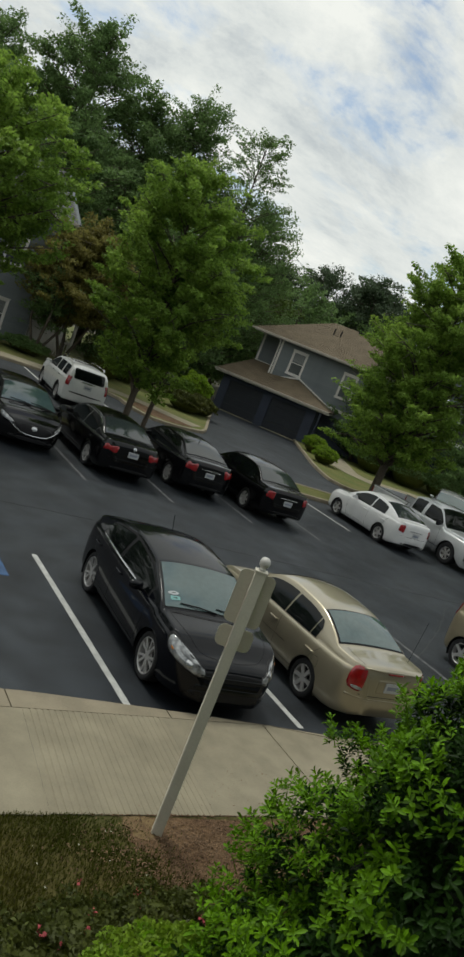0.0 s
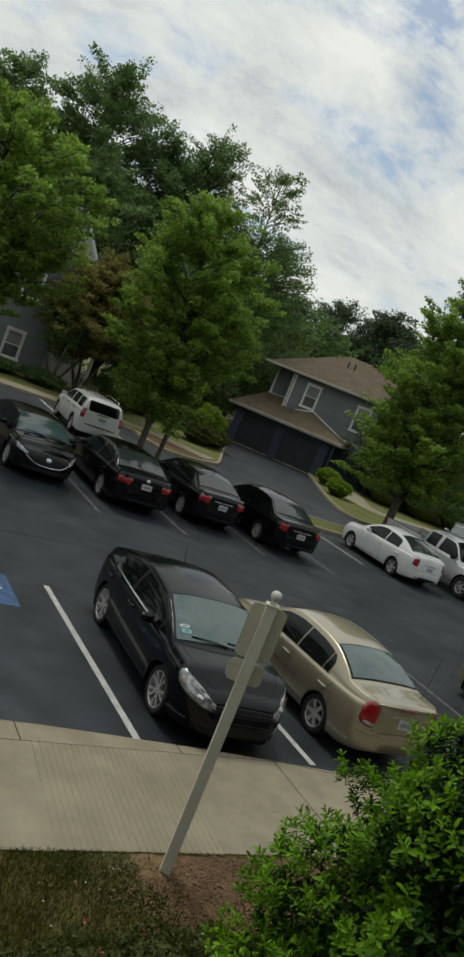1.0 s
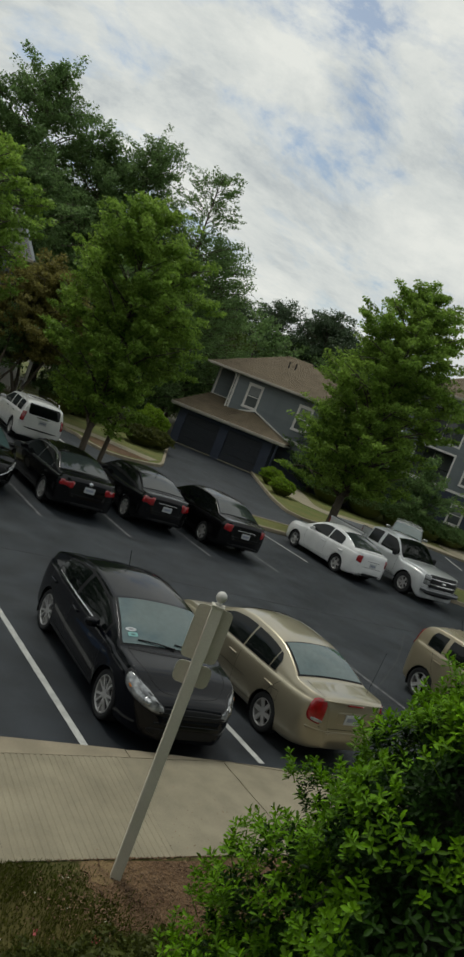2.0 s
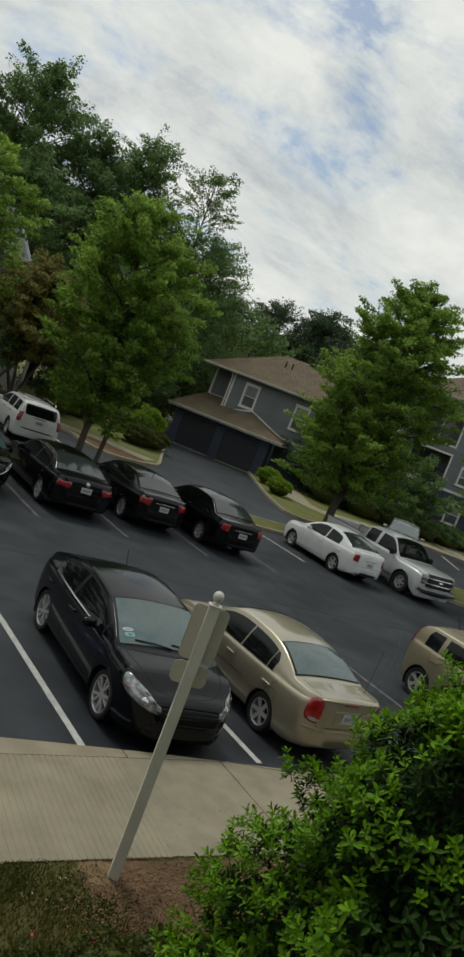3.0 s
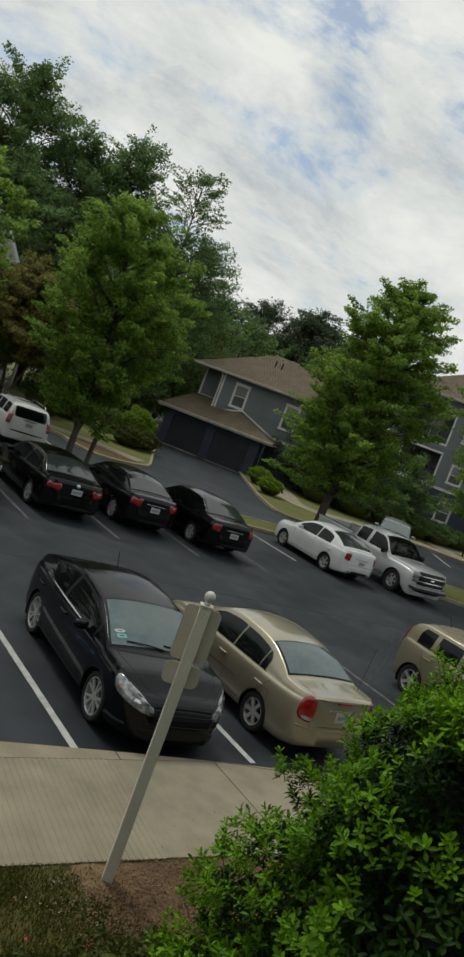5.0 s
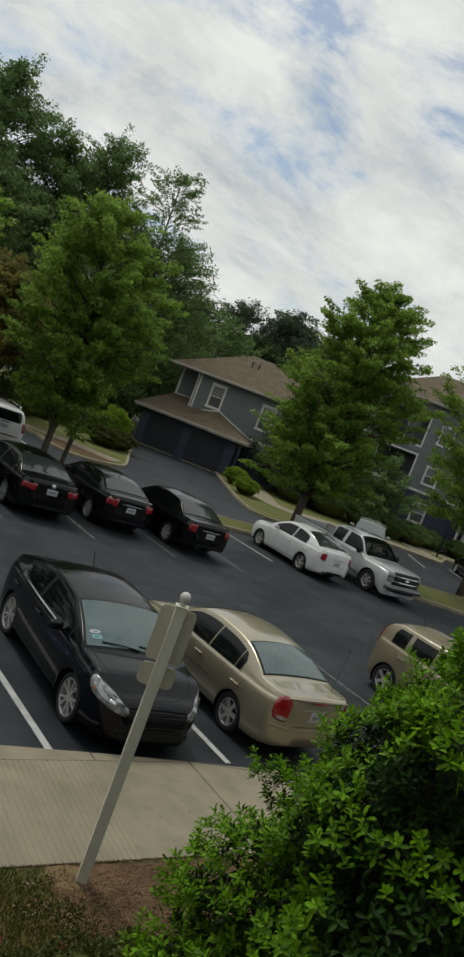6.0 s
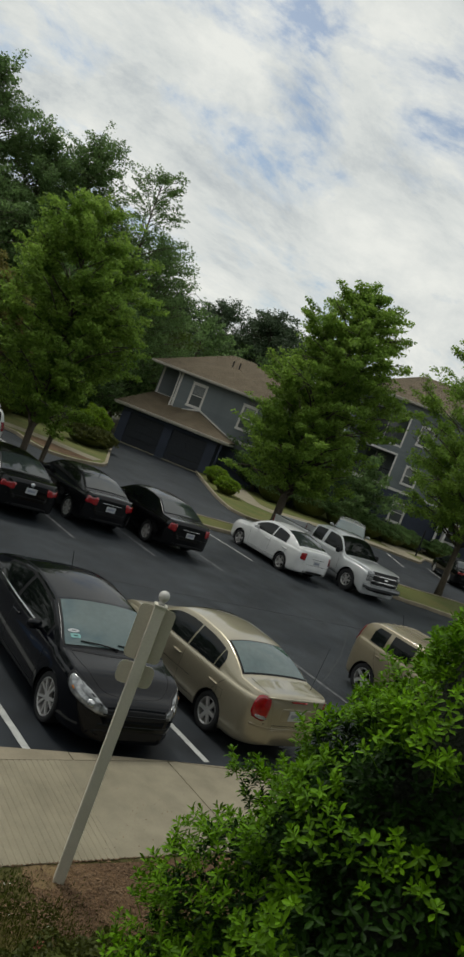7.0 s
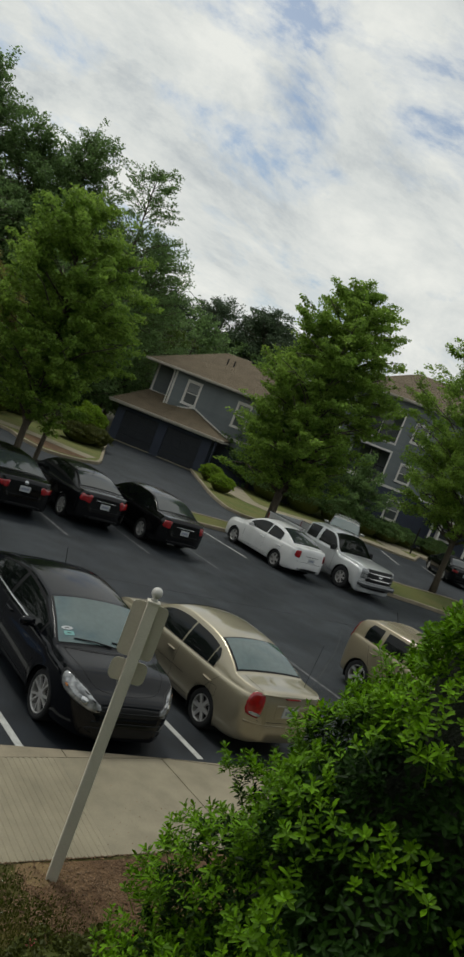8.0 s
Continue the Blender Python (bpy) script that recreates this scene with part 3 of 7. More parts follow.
def garage_panel_door(parent, x0, x1, z1, y):
    """A sectional door of raised panels set back in its opening."""
    leaf = child("garage_door", None, parent)
    leaf.empty_display_size = 0.1
    rows, cols = 4, 4
    for r in range(rows):
        za, zb = z1 * r / rows + 0.006, z1 * (r + 1) / rows - 0.006
        bm = box_bm(x0, x1, y, y + 0.05, za, zb, 0.008)
        for c in range(cols):
            xa = x0 + (x1 - x0) * c / cols + 0.09
            xb = x0 + (x1 - x0) * (c + 1) / cols - 0.09
            box_bm(xa, xb, y - 0.018, y + 0.01, za + 0.09, zb - 0.09, 0.012, bm)
        part("door_section", bm, GARAGE_PANEL, leaf)
    part("threshold", box_bm(x0, x1, y - 0.35, y + 0.1, -0.02, 0.03, 0.006), CONCRETE, leaf)


def build_house():
    house = empty("house", HOUSE, "grey sided two-storey house with two dark blue garage doors", "house")
    # ground floor with garages
    doors = [(0.32, 2.82, 0, 2.12), (3.42, 5.92, 0, 2.12)]
    part("garage_wall", wall_bm(-0.25, 6.55, -0.05, 2.5, 0, 0.2, doors), SLATE_WALL, house, "slate blue painted garage wall")
    for d in doors:
        garage_panel_door(house, d[0], d[1], d[3], 0.12)
    part("garage_side", box_bm(-0.25, -0.05, 0.2, 6.5, -0.05, 2.5), SLATE_WALL, house)
    part("garage_back", box_bm(-0.05, 6.35, 6.3, 6.5, -0.05, 2.5), SLATE_WALL, house)
    part("garage_flank", box_bm(6.35, 6.55, 0.2, 6.5, -0.05, 2.5), SLATE_WALL, house)
    # upper storey, set back behind the garage roof
    wins = [(3.22, 4.10, 3.95, 5.42), (6.98, 7.86, 3.70, 5.25)]
    part("upper_wall", wall_bm(2.2, 12.4, 2.3, 5.95, 2.0, 2.2, wins), SIDING, house)
    siding_boards(house, 2.3, 12.4, 2.9, 5.9, 1.998, [(a - 0.1, b + 0.1, c - 0.12, d + 0.15) for a, b, c, d in wins])
    for w in wins:
        sash_window(house, *w, 1.99)
    part("ground_wall", wall_bm(6.55, 12.4, -0.05, 2.3, 2.0, 2.2), SLATE_WALL, house)
    part("band_board", box_bm(6.2, 12.4, 1.95, 1.996, 2.72, 2.92, 0.01), TRIM, house)
    # recessed bay at the corner
    part("bay_wall", wall_bm(0.55, 2.2, 2.3, 5.95, 3.3, 3.5), SIDING, house)
    siding_boards(house, 0.65, 2.2, 3.9, 5.9, 3.298)
    part("bay_return", box_bm(2.2, 2.4, 2.2, 3.3, 2.3, 5.95), SIDING, house)
    part("side_wall", box_bm(0.35, 0.55, 3.3, 12, 2.3, 5.95), SIDING, house)
    part("back_wall", box_bm(0.55, 12.4, 11.8, 12, 0, 5.95), SIDING, house)
    part("end_wall", box_bm(12.2, 12.4, 2.2, 11.8, 0, 5.95), SIDING, house)
    for x, y in ((2.14, 1.94), (0.42, 3.24)):
        bm = box_bm(x, x + 0.14, y, y + 0.03, 3.1 if x > 1 else 3.95, 5.9, 0.006)
        box_bm(x - 0.004, x + 0.03, y + 0.03, y + 0.16, 3.1 if x > 1 else 3.95, 5.9, 0.006, bm)
        part("corner_board", bm, TRIM, house)
    V, F = tube([(2.05, 1.5, 5.92), (2.05, 1.86, 5.6), (2.05, 1.86, 3.35), (2.05, 1.72, 3.2)], [0.055] * 4, 8)
    child("downpipe", mesh_from("downpipe", V, F, TRIM, True), house)
    part("flashing", box_bm(0.4, 2.2, 3.16, 3.28, 3.86, 3.98, 0.006), TRIM, house)
    # main roof: low hip, seen from below its ridge
    e = 5.98
    ex0, ex1, ey0, ey1 = 0.0, 12.9, 1.45, 12.5
    ry, rz = 7.0, 8.45
    roof_plane(house, [(ex0, ey0, e), (ex1, ey0, e), (9.2, ry, rz), (4.0, ry, rz)], 34)
    roof_plane(house, [(ex0, ey1, e), (ex0, ey0, e), (4.0, ry, rz), (4.0, ry, rz)], 34)
    roof_plane(house, [(ex1, ey1, e), (ex0, ey1, e), (4.0, ry, rz), (9.2, ry, rz)], 34)
    roof_plane(house, [(ex1, ey0, e), (ex1, ey1, e), (9.2, ry, rz), (9.2, ry, rz)], 34)
    part("soffit", box_bm(ex0 + 0.06, ex1, ey0 + 0.06, ey1, e - 0.14, e - 0.07), TRIM, house)
    part("gutter", box_bm(ex0 - 0.04, ex1, ey0 - 0.10, ey0 + 0.02, e - 0.12, e + 0.03, 0.02), GUTTER, house)
    part("side_gutter", box_bm(ex0 - 0.10, ex0 + 0.02, ey0 + 0.02, ey1, e - 0.12, e + 0.03, 0.02), GUTTER, house)
    for x in (4.6, 5.1):
        V, F = tube([(x, 4.9, 7.3), (x, 4.9, 7.95)], [0.05, 0.05], 8)
        child("vent_pipe", mesh_from("vent_pipe", V, F, BLACK_TRIM), house)
    for x in (5.9, 8.2):
        part("ridge_vent", box_bm(x, x + 0.55, ry - 0.42, ry - 0.16, rz - 0.16, rz - 0.02, 0.02), BLACK_TRIM, house)
    # garage roof: two hipped planes
    g = 2.58
    roof_plane(house, [(-0.8, -0.45, g), (2.35, -0.45, g), (2.25, 3.25, 3.95), (0.4, 3.25, 3.95)], 20)
    roof_plane(house, [(2.35, -0.45, g), (7.35, -0.45, g), (4.2, 1.97, 3.72), (2.25, 1.97, 3.42)], 16)
    roof_plane(house, [(7.35, -0.45, g), (7.35, 2.0, g), (4.2, 1.97, 3.72), (4.2, 1.97, 3.72)], 16)
    roof_plane(house, [(-0.8, 6.8, g), (-0.8, -0.45, g), (0.4, 3.25, 3.95), (0.4, 3.3, 3.95)], 18)
    part("garage_gutter", box_bm(-0.85, 7.4, -0.56, -0.44, g - 0.14, g + 0.02, 0.02), GUTTER, house)
    part("garage_soffit", box_bm(-0.78, 7.3, -0.43, 1.95, g - 0.2, g - 0.12), TRIM, house)
    # flashing where the garage roof meets the wall
    for (xa, za), (xb, zb) in (((2.3, 3.30), (2.75, 3.36)), ((2.75, 3.36), (4.2, 3.78)), ((4.2, 3.78), (6.5, 2.86))):
        V, F = tube([(xa, 1.93, za + 0.05), (xb, 1.93, zb + 0.05)], [0.06, 0.06], 6)
        child("flashing", mesh_from("flashing", V, F, TRIM), house)
    # entry beside the garage
    V, F = tube([(6.9, -0.35, 0), (6.9, -0.35, g - 0.2)], [0.06, 0.06], 8)
    child("porch_post", mesh_from("porch_post", V, F, SLATE_WALL), house)


build_house()

# ---- vehicles ----
from mathutils.bvhtree import BVHTree


def curve_through(points):
    """A smooth height curve through (y, z) pairs, without overshoot."""
    P = sorted(points)
    xs, ys = np.array([p[0] for p in P], float), np.array([p[1] for p in P], float)
    d = np.diff(ys) / np.diff(xs)
    m = np.zeros(len(xs))
    m[0], m[-1] = d[0], d[-1]
    for i in range(1, len(d)):
        m[i] = 0 if d[i - 1] * d[i] <= 0 else 2 * d[i - 1] * d[i] / (d[i - 1] + d[i])

    def at(x):
        i = int(np.clip(np.searchsorted(xs, x) - 1, 0, len(d) - 1))
        h = xs[i + 1] - xs[i]
        t = min(max((x - xs[i]) / h, 0), 1)
        return float((2 * t ** 3 - 3 * t * t + 1) * ys[i] + (t ** 3 - 2 * t * t + t) * h * m[i] + (3 * t * t - 2 * t ** 3) * ys[i + 1] + (t ** 3 - t * t) * h * m[i + 1])

    return at


SIDE = [(0.0, 0.90), (0.04, 0.945), (0.10, 0.968), (0.2, 0.982), (0.32, 0.990), (0.44, 0.997), (0.56, 1.0), (0.66, 0.999), (0.76, 0.992), (0.86, 0.984), (0.93, 0.972), (0.98, 0.956), (1.0, 0.94)]


class Shell:
    """A car's outer skin as functions of y (forward, from the rear bumper at 0 to the nose at L)."""

    def __init__(self, s):
        self.s = s
        L, H = s["L"], s["H"]
        zd, zc, zh = s["deck"], s["cowl_z"], s["hood"]
        if s.get("top"):
            top = s["top"]
        else:
            top = [(0, 0.54), (0.02, 0.66), (0.05, zd - 0.14), (0.10, zd - 0.02), (0.16, zd), (s["deck_y"], zd + 0.015), (s["deck_y"] + 0.08, zd + 0.06), (s["rr"], H - 0.055), (s["rr"] + 0.35, H - 0.012), (s.get("peak", (s["rr"] + s["rf"]) / 2 + 0.2), H), (s["rf"], H - s.get("drop", 0.05)), (s["rf"] + 0.1, H - s.get("drop", 0.05) - 0.035), (s["cowl"] - 0.05, zc + 0.03), (s["cowl"], zc), ((s["cowl"] + L) / 2, (zc + zh) / 2 + 0.035), (L - 0.30, zh), (L - 0.12, zh - 0.07), (L - 0.05, zh - 0.17), (L - 0.015, 0.52), (L, 0.44)]
        self.top = curve_through(top)
        self.belt = curve_through(s.get("belt_pts") or [(0, zd - 0.09), (s["deck_y"], s["belt"][0]), (s["cowl"], s["belt"][1]), (s["cowl"] + 0.5, zc - 0.075), (L - 0.25, zh - 0.06), (L, zh - 0.1)])
        c = s.get("clear", 0.2)
        self.low = curve_through([(0, 0.34), (0.12, 0.28), (0.6, c), (L - 0.7, c), (L - 0.2, 0.2), (L, 0.25)])

    def half(self, y):
        s = self.s
        L = s["L"]
        u = (y - L / 2) / (L / 2)
        taper = s.get("taper_f", 0.10) if u > 0 else s.get("taper_r", 0.07)
        w = s["W"] / 2 * (1 - taper * abs(u) ** 3)
        rc = s.get("round_f", 0.5) if u > 0 else s.get("round_r", 0.32)
        e = max(0.0, (rc - (L - y if u > 0 else y)) / rc)
        return w * math.sqrt(max(0.05, 1 - 0.70 * e ** 2.4))

    def levels(self, y):
        zt, zb = self.top(y), self.low(y)
        zs = min(self.belt(y), zt - 0.03, zb + 0.86 * (zt - zb))
        return zb, zs, zt

    def edge(self, y):
        """Half width and height of the roof's edge, and of the belt."""
        zb, zs, zt = self.levels(y)
        xs = self.half(y) * 0.94 - 0.008
        h = zt - zs
        he = h * (0.88 if h > 0.25 else 0.70 + 0.18 * h / 0.25)
        xe = xs - self.s.get("tumble", 0.52) * he
        return xs, zs, xe, zs + he, zt

    def side_x(self, y, z):
        xs, zs, xe, ze, zt = self.edge(y)
        t = min(max((z - zs) / (ze - zs), 0), 1)
        return xs + (xe - xs) * t + 0.02 * math.sin(math.pi * t) * min(1, (ze - zs) * 3)

    def crown_z(self, x, y):
        xs, zs, xe, ze, zt = self.edge(y)
        return ze + (zt - ze) * (1 - min(1, abs(x) / xe) ** 2.4)

    def ring(self, y):
        zb, zs, zt = self.levels(y)
        w = self.half(y)
        xs, _, xe, ze, _ = self.edge(y)
        pts = [(0, zb), (w * 0.6, zb)]
        pts += [(w * k, zb + (zs - zb) * t) for t, k in SIDE]
        for t in (0.02, 0.2, 0.4, 0.6, 0.8, 0.94):
            z = zs + (ze - zs) * t
            pts.append((self.side_x(y, z), z + 0.004))
        for t in (1.0, 0.96, 0.9, 0.8, 0.65, 0.45, 0.22, 0.0):
            x = xe * t
            pts.append((x, self.crown_z(x, y)))
        return pts


def wheel_meshes(r, width, spokes, rim_ratio, style):
    tyre, prof = [], []
    ri = r * rim_ratio
    prof = [(ri - 0.01, -width * 0.42), (ri + 0.01, -width * 0.5), (r * 0.93, -width * 0.5), (r * 0.985, -width * 0.44), (r, -width * 0.3), (r, width * 0.3), (r * 0.985, width * 0.44), (r * 0.93, width * 0.5), (ri + 0.01, width * 0.5), (ri - 0.01, width * 0.42)]
    seg, k = 36, len(prof)
    V, F = [], []
    for i in range(seg):
        a = 2 * math.pi * i / seg
        V += [(x, rr * math.cos(a), rr * math.sin(a)) for rr, x in prof]
    for i in range(seg):
        j = (i + 1) % seg
        for q in range(k - 1):
            F.append((i * k + q, i * k + q + 1, j * k + q + 1, j * k + q))
    tyre = mesh_from("tyre", V, F, TYRE, True)
    # rim: lip, barrel, back plate, hub and spokes; outside towards +x
    pieces = []
    lip = [(ri + 0.004, width * 0.44), (ri - 0.012, width * 0.47), (ri - 0.022, width * 0.42), (ri - 0.03, -width * 0.1)]
    V, F = [], []
    for i in range(seg):
        a = 2 * math.pi * i / seg
        V += [(x, rr * math.cos(a), rr * math.sin(a)) for rr, x in lip]
    for i in range(seg):
        j = (i + 1) % seg
        for q in range(3):
            F.append((i * 4 + q, i * 4 + q + 1, j * 4 + q + 1, j * 4 + q))
    pieces.append((V, F))
    hubr = 0.065
    V = [(width * 0.42, 0, 0)] + [(width * 0.40, hubr * math.cos(2 * math.pi * i / 16), hubr * math.sin(2 * math.pi * i / 16)) for i in range(16)] + [(width * 0.2, hubr * 1.1 * math.cos(2 * math.pi * i / 16), hubr * 1.1 * math.sin(2 * math.pi * i / 16)) for i in range(16)]
    F = [(0, 1 + i, 1 + (i + 1) % 16) for i in range(16)] + [(1 + i, 17 + i, 17 + (i + 1) % 16, 1 + (i + 1) % 16) for i in range(16)]
    pieces.append((V, F))
    pairs = style == "pair"
    for i in range(spokes):
        a = 2 * math.pi * i / spokes
        for off in ((-0.25, 0.25) if pairs else (0,)):
            c, s = math.cos(a + off * 0.35), math.sin(a + off * 0.35)
            c2, s2 = math.cos(a + off), math.sin(a + off)
            w0, w1 = (0.016, 0.017) if pairs else (0.028 * 5 / spokes + 0.006, 0.030 * 5 / spokes + 0.006)
            r0, r1 = hubr * 0.7, ri - 0.015
            pc, ps = -s, c
            V = []
            for rr, cc, ss, ww, x in ((r0, c, s, w0, width * 0.40), (r1, c2, s2, w1, width * 0.44)):
                for sg, dx in ((-1, 0), (1, 0), (1, -0.03), (-1, -0.03)):
                    V.append((x + dx, rr * cc + sg * ww * -ss, rr * ss + sg * ww * cc))
            pieces.append((V, [(0, 1, 5, 4), (1, 2, 6, 5), (2, 3, 7, 6), (3, 0, 4, 7)]))
    V, F = merge(pieces)
    rim = mesh_from("rim", V, F, RIM)
    disc = [(0.0, 0, 0)] + [(0.0, (ri - 0.02) * math.cos(2 * math.pi * i / 20), (ri - 0.02) * math.sin(2 * math.pi * i / 20)) for i in range(20)]
    brake = mesh_from("brake_disc", disc, [(0, 1 + i, 1 + (i + 1) % 20) for i in range(20)], BLACK_TRIM)
    return tyre, rim, brake


def chaikin(pts, times=2):
    for _ in range(times):
        out = []
        for i, p in enumerate(pts):
            q = pts[(i + 1) % len(pts)]
            out += [(0.75 * p[0] + 0.25 * q[0], 0.75 * p[1] + 0.25 * q[1]), (0.25 * p[0] + 0.75 * q[0], 0.25 * p[1] + 0.75 * q[1])]
        pts = out
    return pts


class Vehicle:
    def __init__(self, name, m, paint, spec, label, category, group=""):
        self.s, self.shell, self.paint = spec, Shell(spec), paint
        self.ob = empty(name, m, label, category, group)
        self.L, self.W = spec["L"], spec["W"]
        self.rear_axle = spec["ro"]
        self.front_axle = spec["ro"] + spec["wb"]
        self.off = -self.L / 2
        self.body()
        self.wheels()

    def world(self, x, y, z):
        return (x, y + self.off, z)

    def body(self):
        s, sh, L = self.s, self.shell, self.L
        ys = sorted({round(v, 3) for v in [*np.linspace(0, 0.2, 15), *np.linspace(0.2, L - 0.3, int(L / 0.055)), *np.linspace(L - 0.3, L, 18)]})
        rings = [sh.ring(y) for y in ys]
        n = len(rings[0])
        bm = bmesh.new()
        grid = []
        for y, ring in zip(ys, rings):
            right = [bm.verts.new(self.world(x, y, z)) for x, z in ring]
            left = [right[0]] + [bm.verts.new(self.world(-x, y, z)) for x, z in ring[1:-1]] + [right[-1]]
            grid.append((right, left))
        for a, b in zip(grid, grid[1:]):
            for side, flip in ((0, False), (1, True)):
                for j in range(n - 1):
                    q = [a[side][j], a[side][j + 1], b[side][j + 1], b[side][j]]
                    bm.faces.new(q[::-1] if flip else q)
        for k, flip in ((0, True), (-1, False)):
            loop = grid[k][0] + grid[k][1][-2:0:-1]
            bm.faces.new(loop if flip else loop[::-1])
        bmesh.ops.recalc_face_normals(bm, faces=bm.faces[:])
        # keep a copy of the uncut skin to lay trim on
        self.tree = BVHTree.FromBMesh(bm)
        # wheel arches
        r, ra = s["r"], s["r"] * s.get("arch", 1.13)
        doomed = []
        for yc in (self.rear_axle, self.front_axle):
            c = Vector((0, yc + self.off, r))

            def inside(v):
                return abs(v.co.x) > self.W * 0.27 and (v.co.y - c.y) ** 2 + (v.co.z - c.z) ** 2 < ra * ra

            hit = {v for v in bm.verts if inside(v)}
            dead = {f for v in hit for f in v.link_faces if all(w in hit or abs(w.co.x) <= self.W * 0.27 + 0.001 and w.co.z < r for w in f.verts)}
            doomed += list(dead)
            for v in hit:
                if any(f not in dead for f in v.link_faces):
                    d = Vector((0, v.co.y - c.y, v.co.z - c.z))
                    if d.length > 0.02:
                        d = d.normalized() * ra
                        v.co.y, v.co.z = c.y + d.y, max(c.z + d.z, s.get("clear", 0.2) * 0.9)
        bmesh.ops.delete(bm, geom=list(set(doomed)), context="FACES")
        part("body", bm, self.paint, self.ob, smooth=True)
        for sx in (1, -1):
            for yc in (self.rear_axle, self.front_axle):
                V, F = [], []
                xo = self.shell.half(yc) * 0.965
                for i in range(17):
                    a = math.pi * (i / 16 * 1.3 - 0.15)
                    for x in (xo, xo - 0.30):
                        V.append(self.world(sx * x, yc + ra * math.cos(a), r + ra * math.sin(a)))
                for i in range(16):
                    F.append((2 * i, 2 * i + 1, 2 * i + 3, 2 * i + 2))
                F.append(tuple(2 * i + 1 for i in range(17)))
                child("wheel_well", mesh_from("wheel_well", V, F, BLACK_TRIM), self.ob)

    def wheels(self):
        s = self.s
        tyre, rim, brake = wheel_meshes(s["r"], s.get("tw", 0.21), s.get("spokes", 5), s.get("rim", 0.66), s.get("style", "one"))
        for sx in (1, -1):
            for yc in (self.rear_axle, self.front_axle):
                x = self.shell.half(yc) * 0.975 - s.get("tw", 0.21) / 2 - s.get("inset", 0.015)
                w = child("wheel", None, self.ob, m=pose(*self.world(sx * x, yc, s["r"]), 0, 0, 0 if sx > 0 else 180))
                w.empty_display_size = 0.1
                child("tyre", tyre, w)
                child("rim", rim, w)
                child("brake_disc", brake, w)

    def strip(self, name, ys, lowhigh, surface, material, rows=4, label=""):
        """A curved panel between two edges: lowhigh(y) gives its extent, surface(y, k) a point of it."""
        V, F, cols = [], [], 0
        for y in ys:
            a, b = lowhigh(y)
            V += [surface(y, a + (b - a) * i / rows) for i in range(rows + 1)]
            cols += 1
        for c in range(cols - 1):
            for i in range(rows):
                o = c * (rows + 1) + i
                F.append((o, o + 1, o + rows + 2, o + rows + 1))
        return child(name, mesh_from(name, V, F, material, True), self.ob, label)

    def glass(self, side_spans, pillar_rear, trim=None, rear=True, shield_drop=0.035, gap=0.05, rounded=False, screen_mat=None, rear_mat=None):
        """Windscreen, rear window and the side windows between the pillars."""
        s, sh = self.s, self.shell
        for sx in (1, -1):
            def pt(y, z, out=0.006):
                return self.world(sx * (sh.side_x(y, z) + out), y, z + out * 0.4)

            def upper(y):
                xs, zs, xe, ze, zt = sh.edge(y)
                z = ze - gap * (1 if ze - zs > 0.2 else 0.8)
                (ya, za), (yb, zb) = pillar_rear
                if y < yb:
                    t = (y - ya) / (yb - ya)
                    t = max(0.0, t)
                    z = min(z, za + (zb - za) * (math.sqrt(max(0.0, 1 - (1 - t) ** 2)) if rounded else t))
                return z

            ya, yb = side_spans[0][0], side_spans[-1][1]
            # dark surround
            ys = np.linspace(ya - 0.04, yb + 0.05, 44)
            self.strip("window_surround", ys, lambda y: (sh.edge(y)[1] + 0.004, max(sh.edge(y)[1] + 0.006, upper(y) + 0.028)), lambda y, z: pt(y, z, 0.003), trim or BLACK_TRIM)
            for a, b in side_spans:
                ys = np.linspace(a, b, 18)
                self.strip("side_window", ys, lambda y: (sh.edge(y)[1] + 0.022, max(sh.edge(y)[1] + 0.024, upper(y))), lambda y, z: pt(y, z, 0.008), CAR_GLASS)
        # windscreen
        y0, y1 = s["cowl"] - 0.02, s["rf"] + 0.02

        def screen(y, x, out=0.006):
            return self.world(x, y + out * 0.4, sh.crown_z(x, y) + out)

        ys = np.linspace(y0, y1, 16)
        self.strip("windscreen_surround", ys, lambda y: (-sh.edge(y)[2] + 0.0, sh.edge(y)[2] - 0.0), lambda y, x: screen(y, x, 0.002), BLACK_TRIM, 12)
        ys = np.linspace(y0 - 0.025, y1 + 0.015, 16)
        self.strip("windscreen", ys, lambda y: (-sh.edge(y)[2] + shield_drop, sh.edge(y)[2] - shield_drop), lambda y, x: screen(y, x, 0.007), screen_mat or SCREEN_GLASS, 14)
        if rear:
            y0, y1 = s["deck_y"] + 0.06, s["rr"] - 0.02

            def back(y, x, out=0.006):
                return self.world(x, y - out * 0.4, sh.crown_z(x, y) + out)

            ys = np.linspace(y0 - 0.02, y1 + 0.03, 16)
            self.strip("rear_surround", ys, lambda y: (-sh.edge(y)[2] + 0.015, sh.edge(y)[2] - 0.015), lambda y, x: back(y, x, 0.003), BLACK_TRIM, 12)
            ys = np.linspace(y0, y1, 16)
            self.strip("rear_window", ys, lambda y: (-sh.edge(y)[2] + 0.045, sh.edge(y)[2] - 0.045), lambda y, x: back(y, x, 0.008), rear_mat or REAR_GLASS, 14)

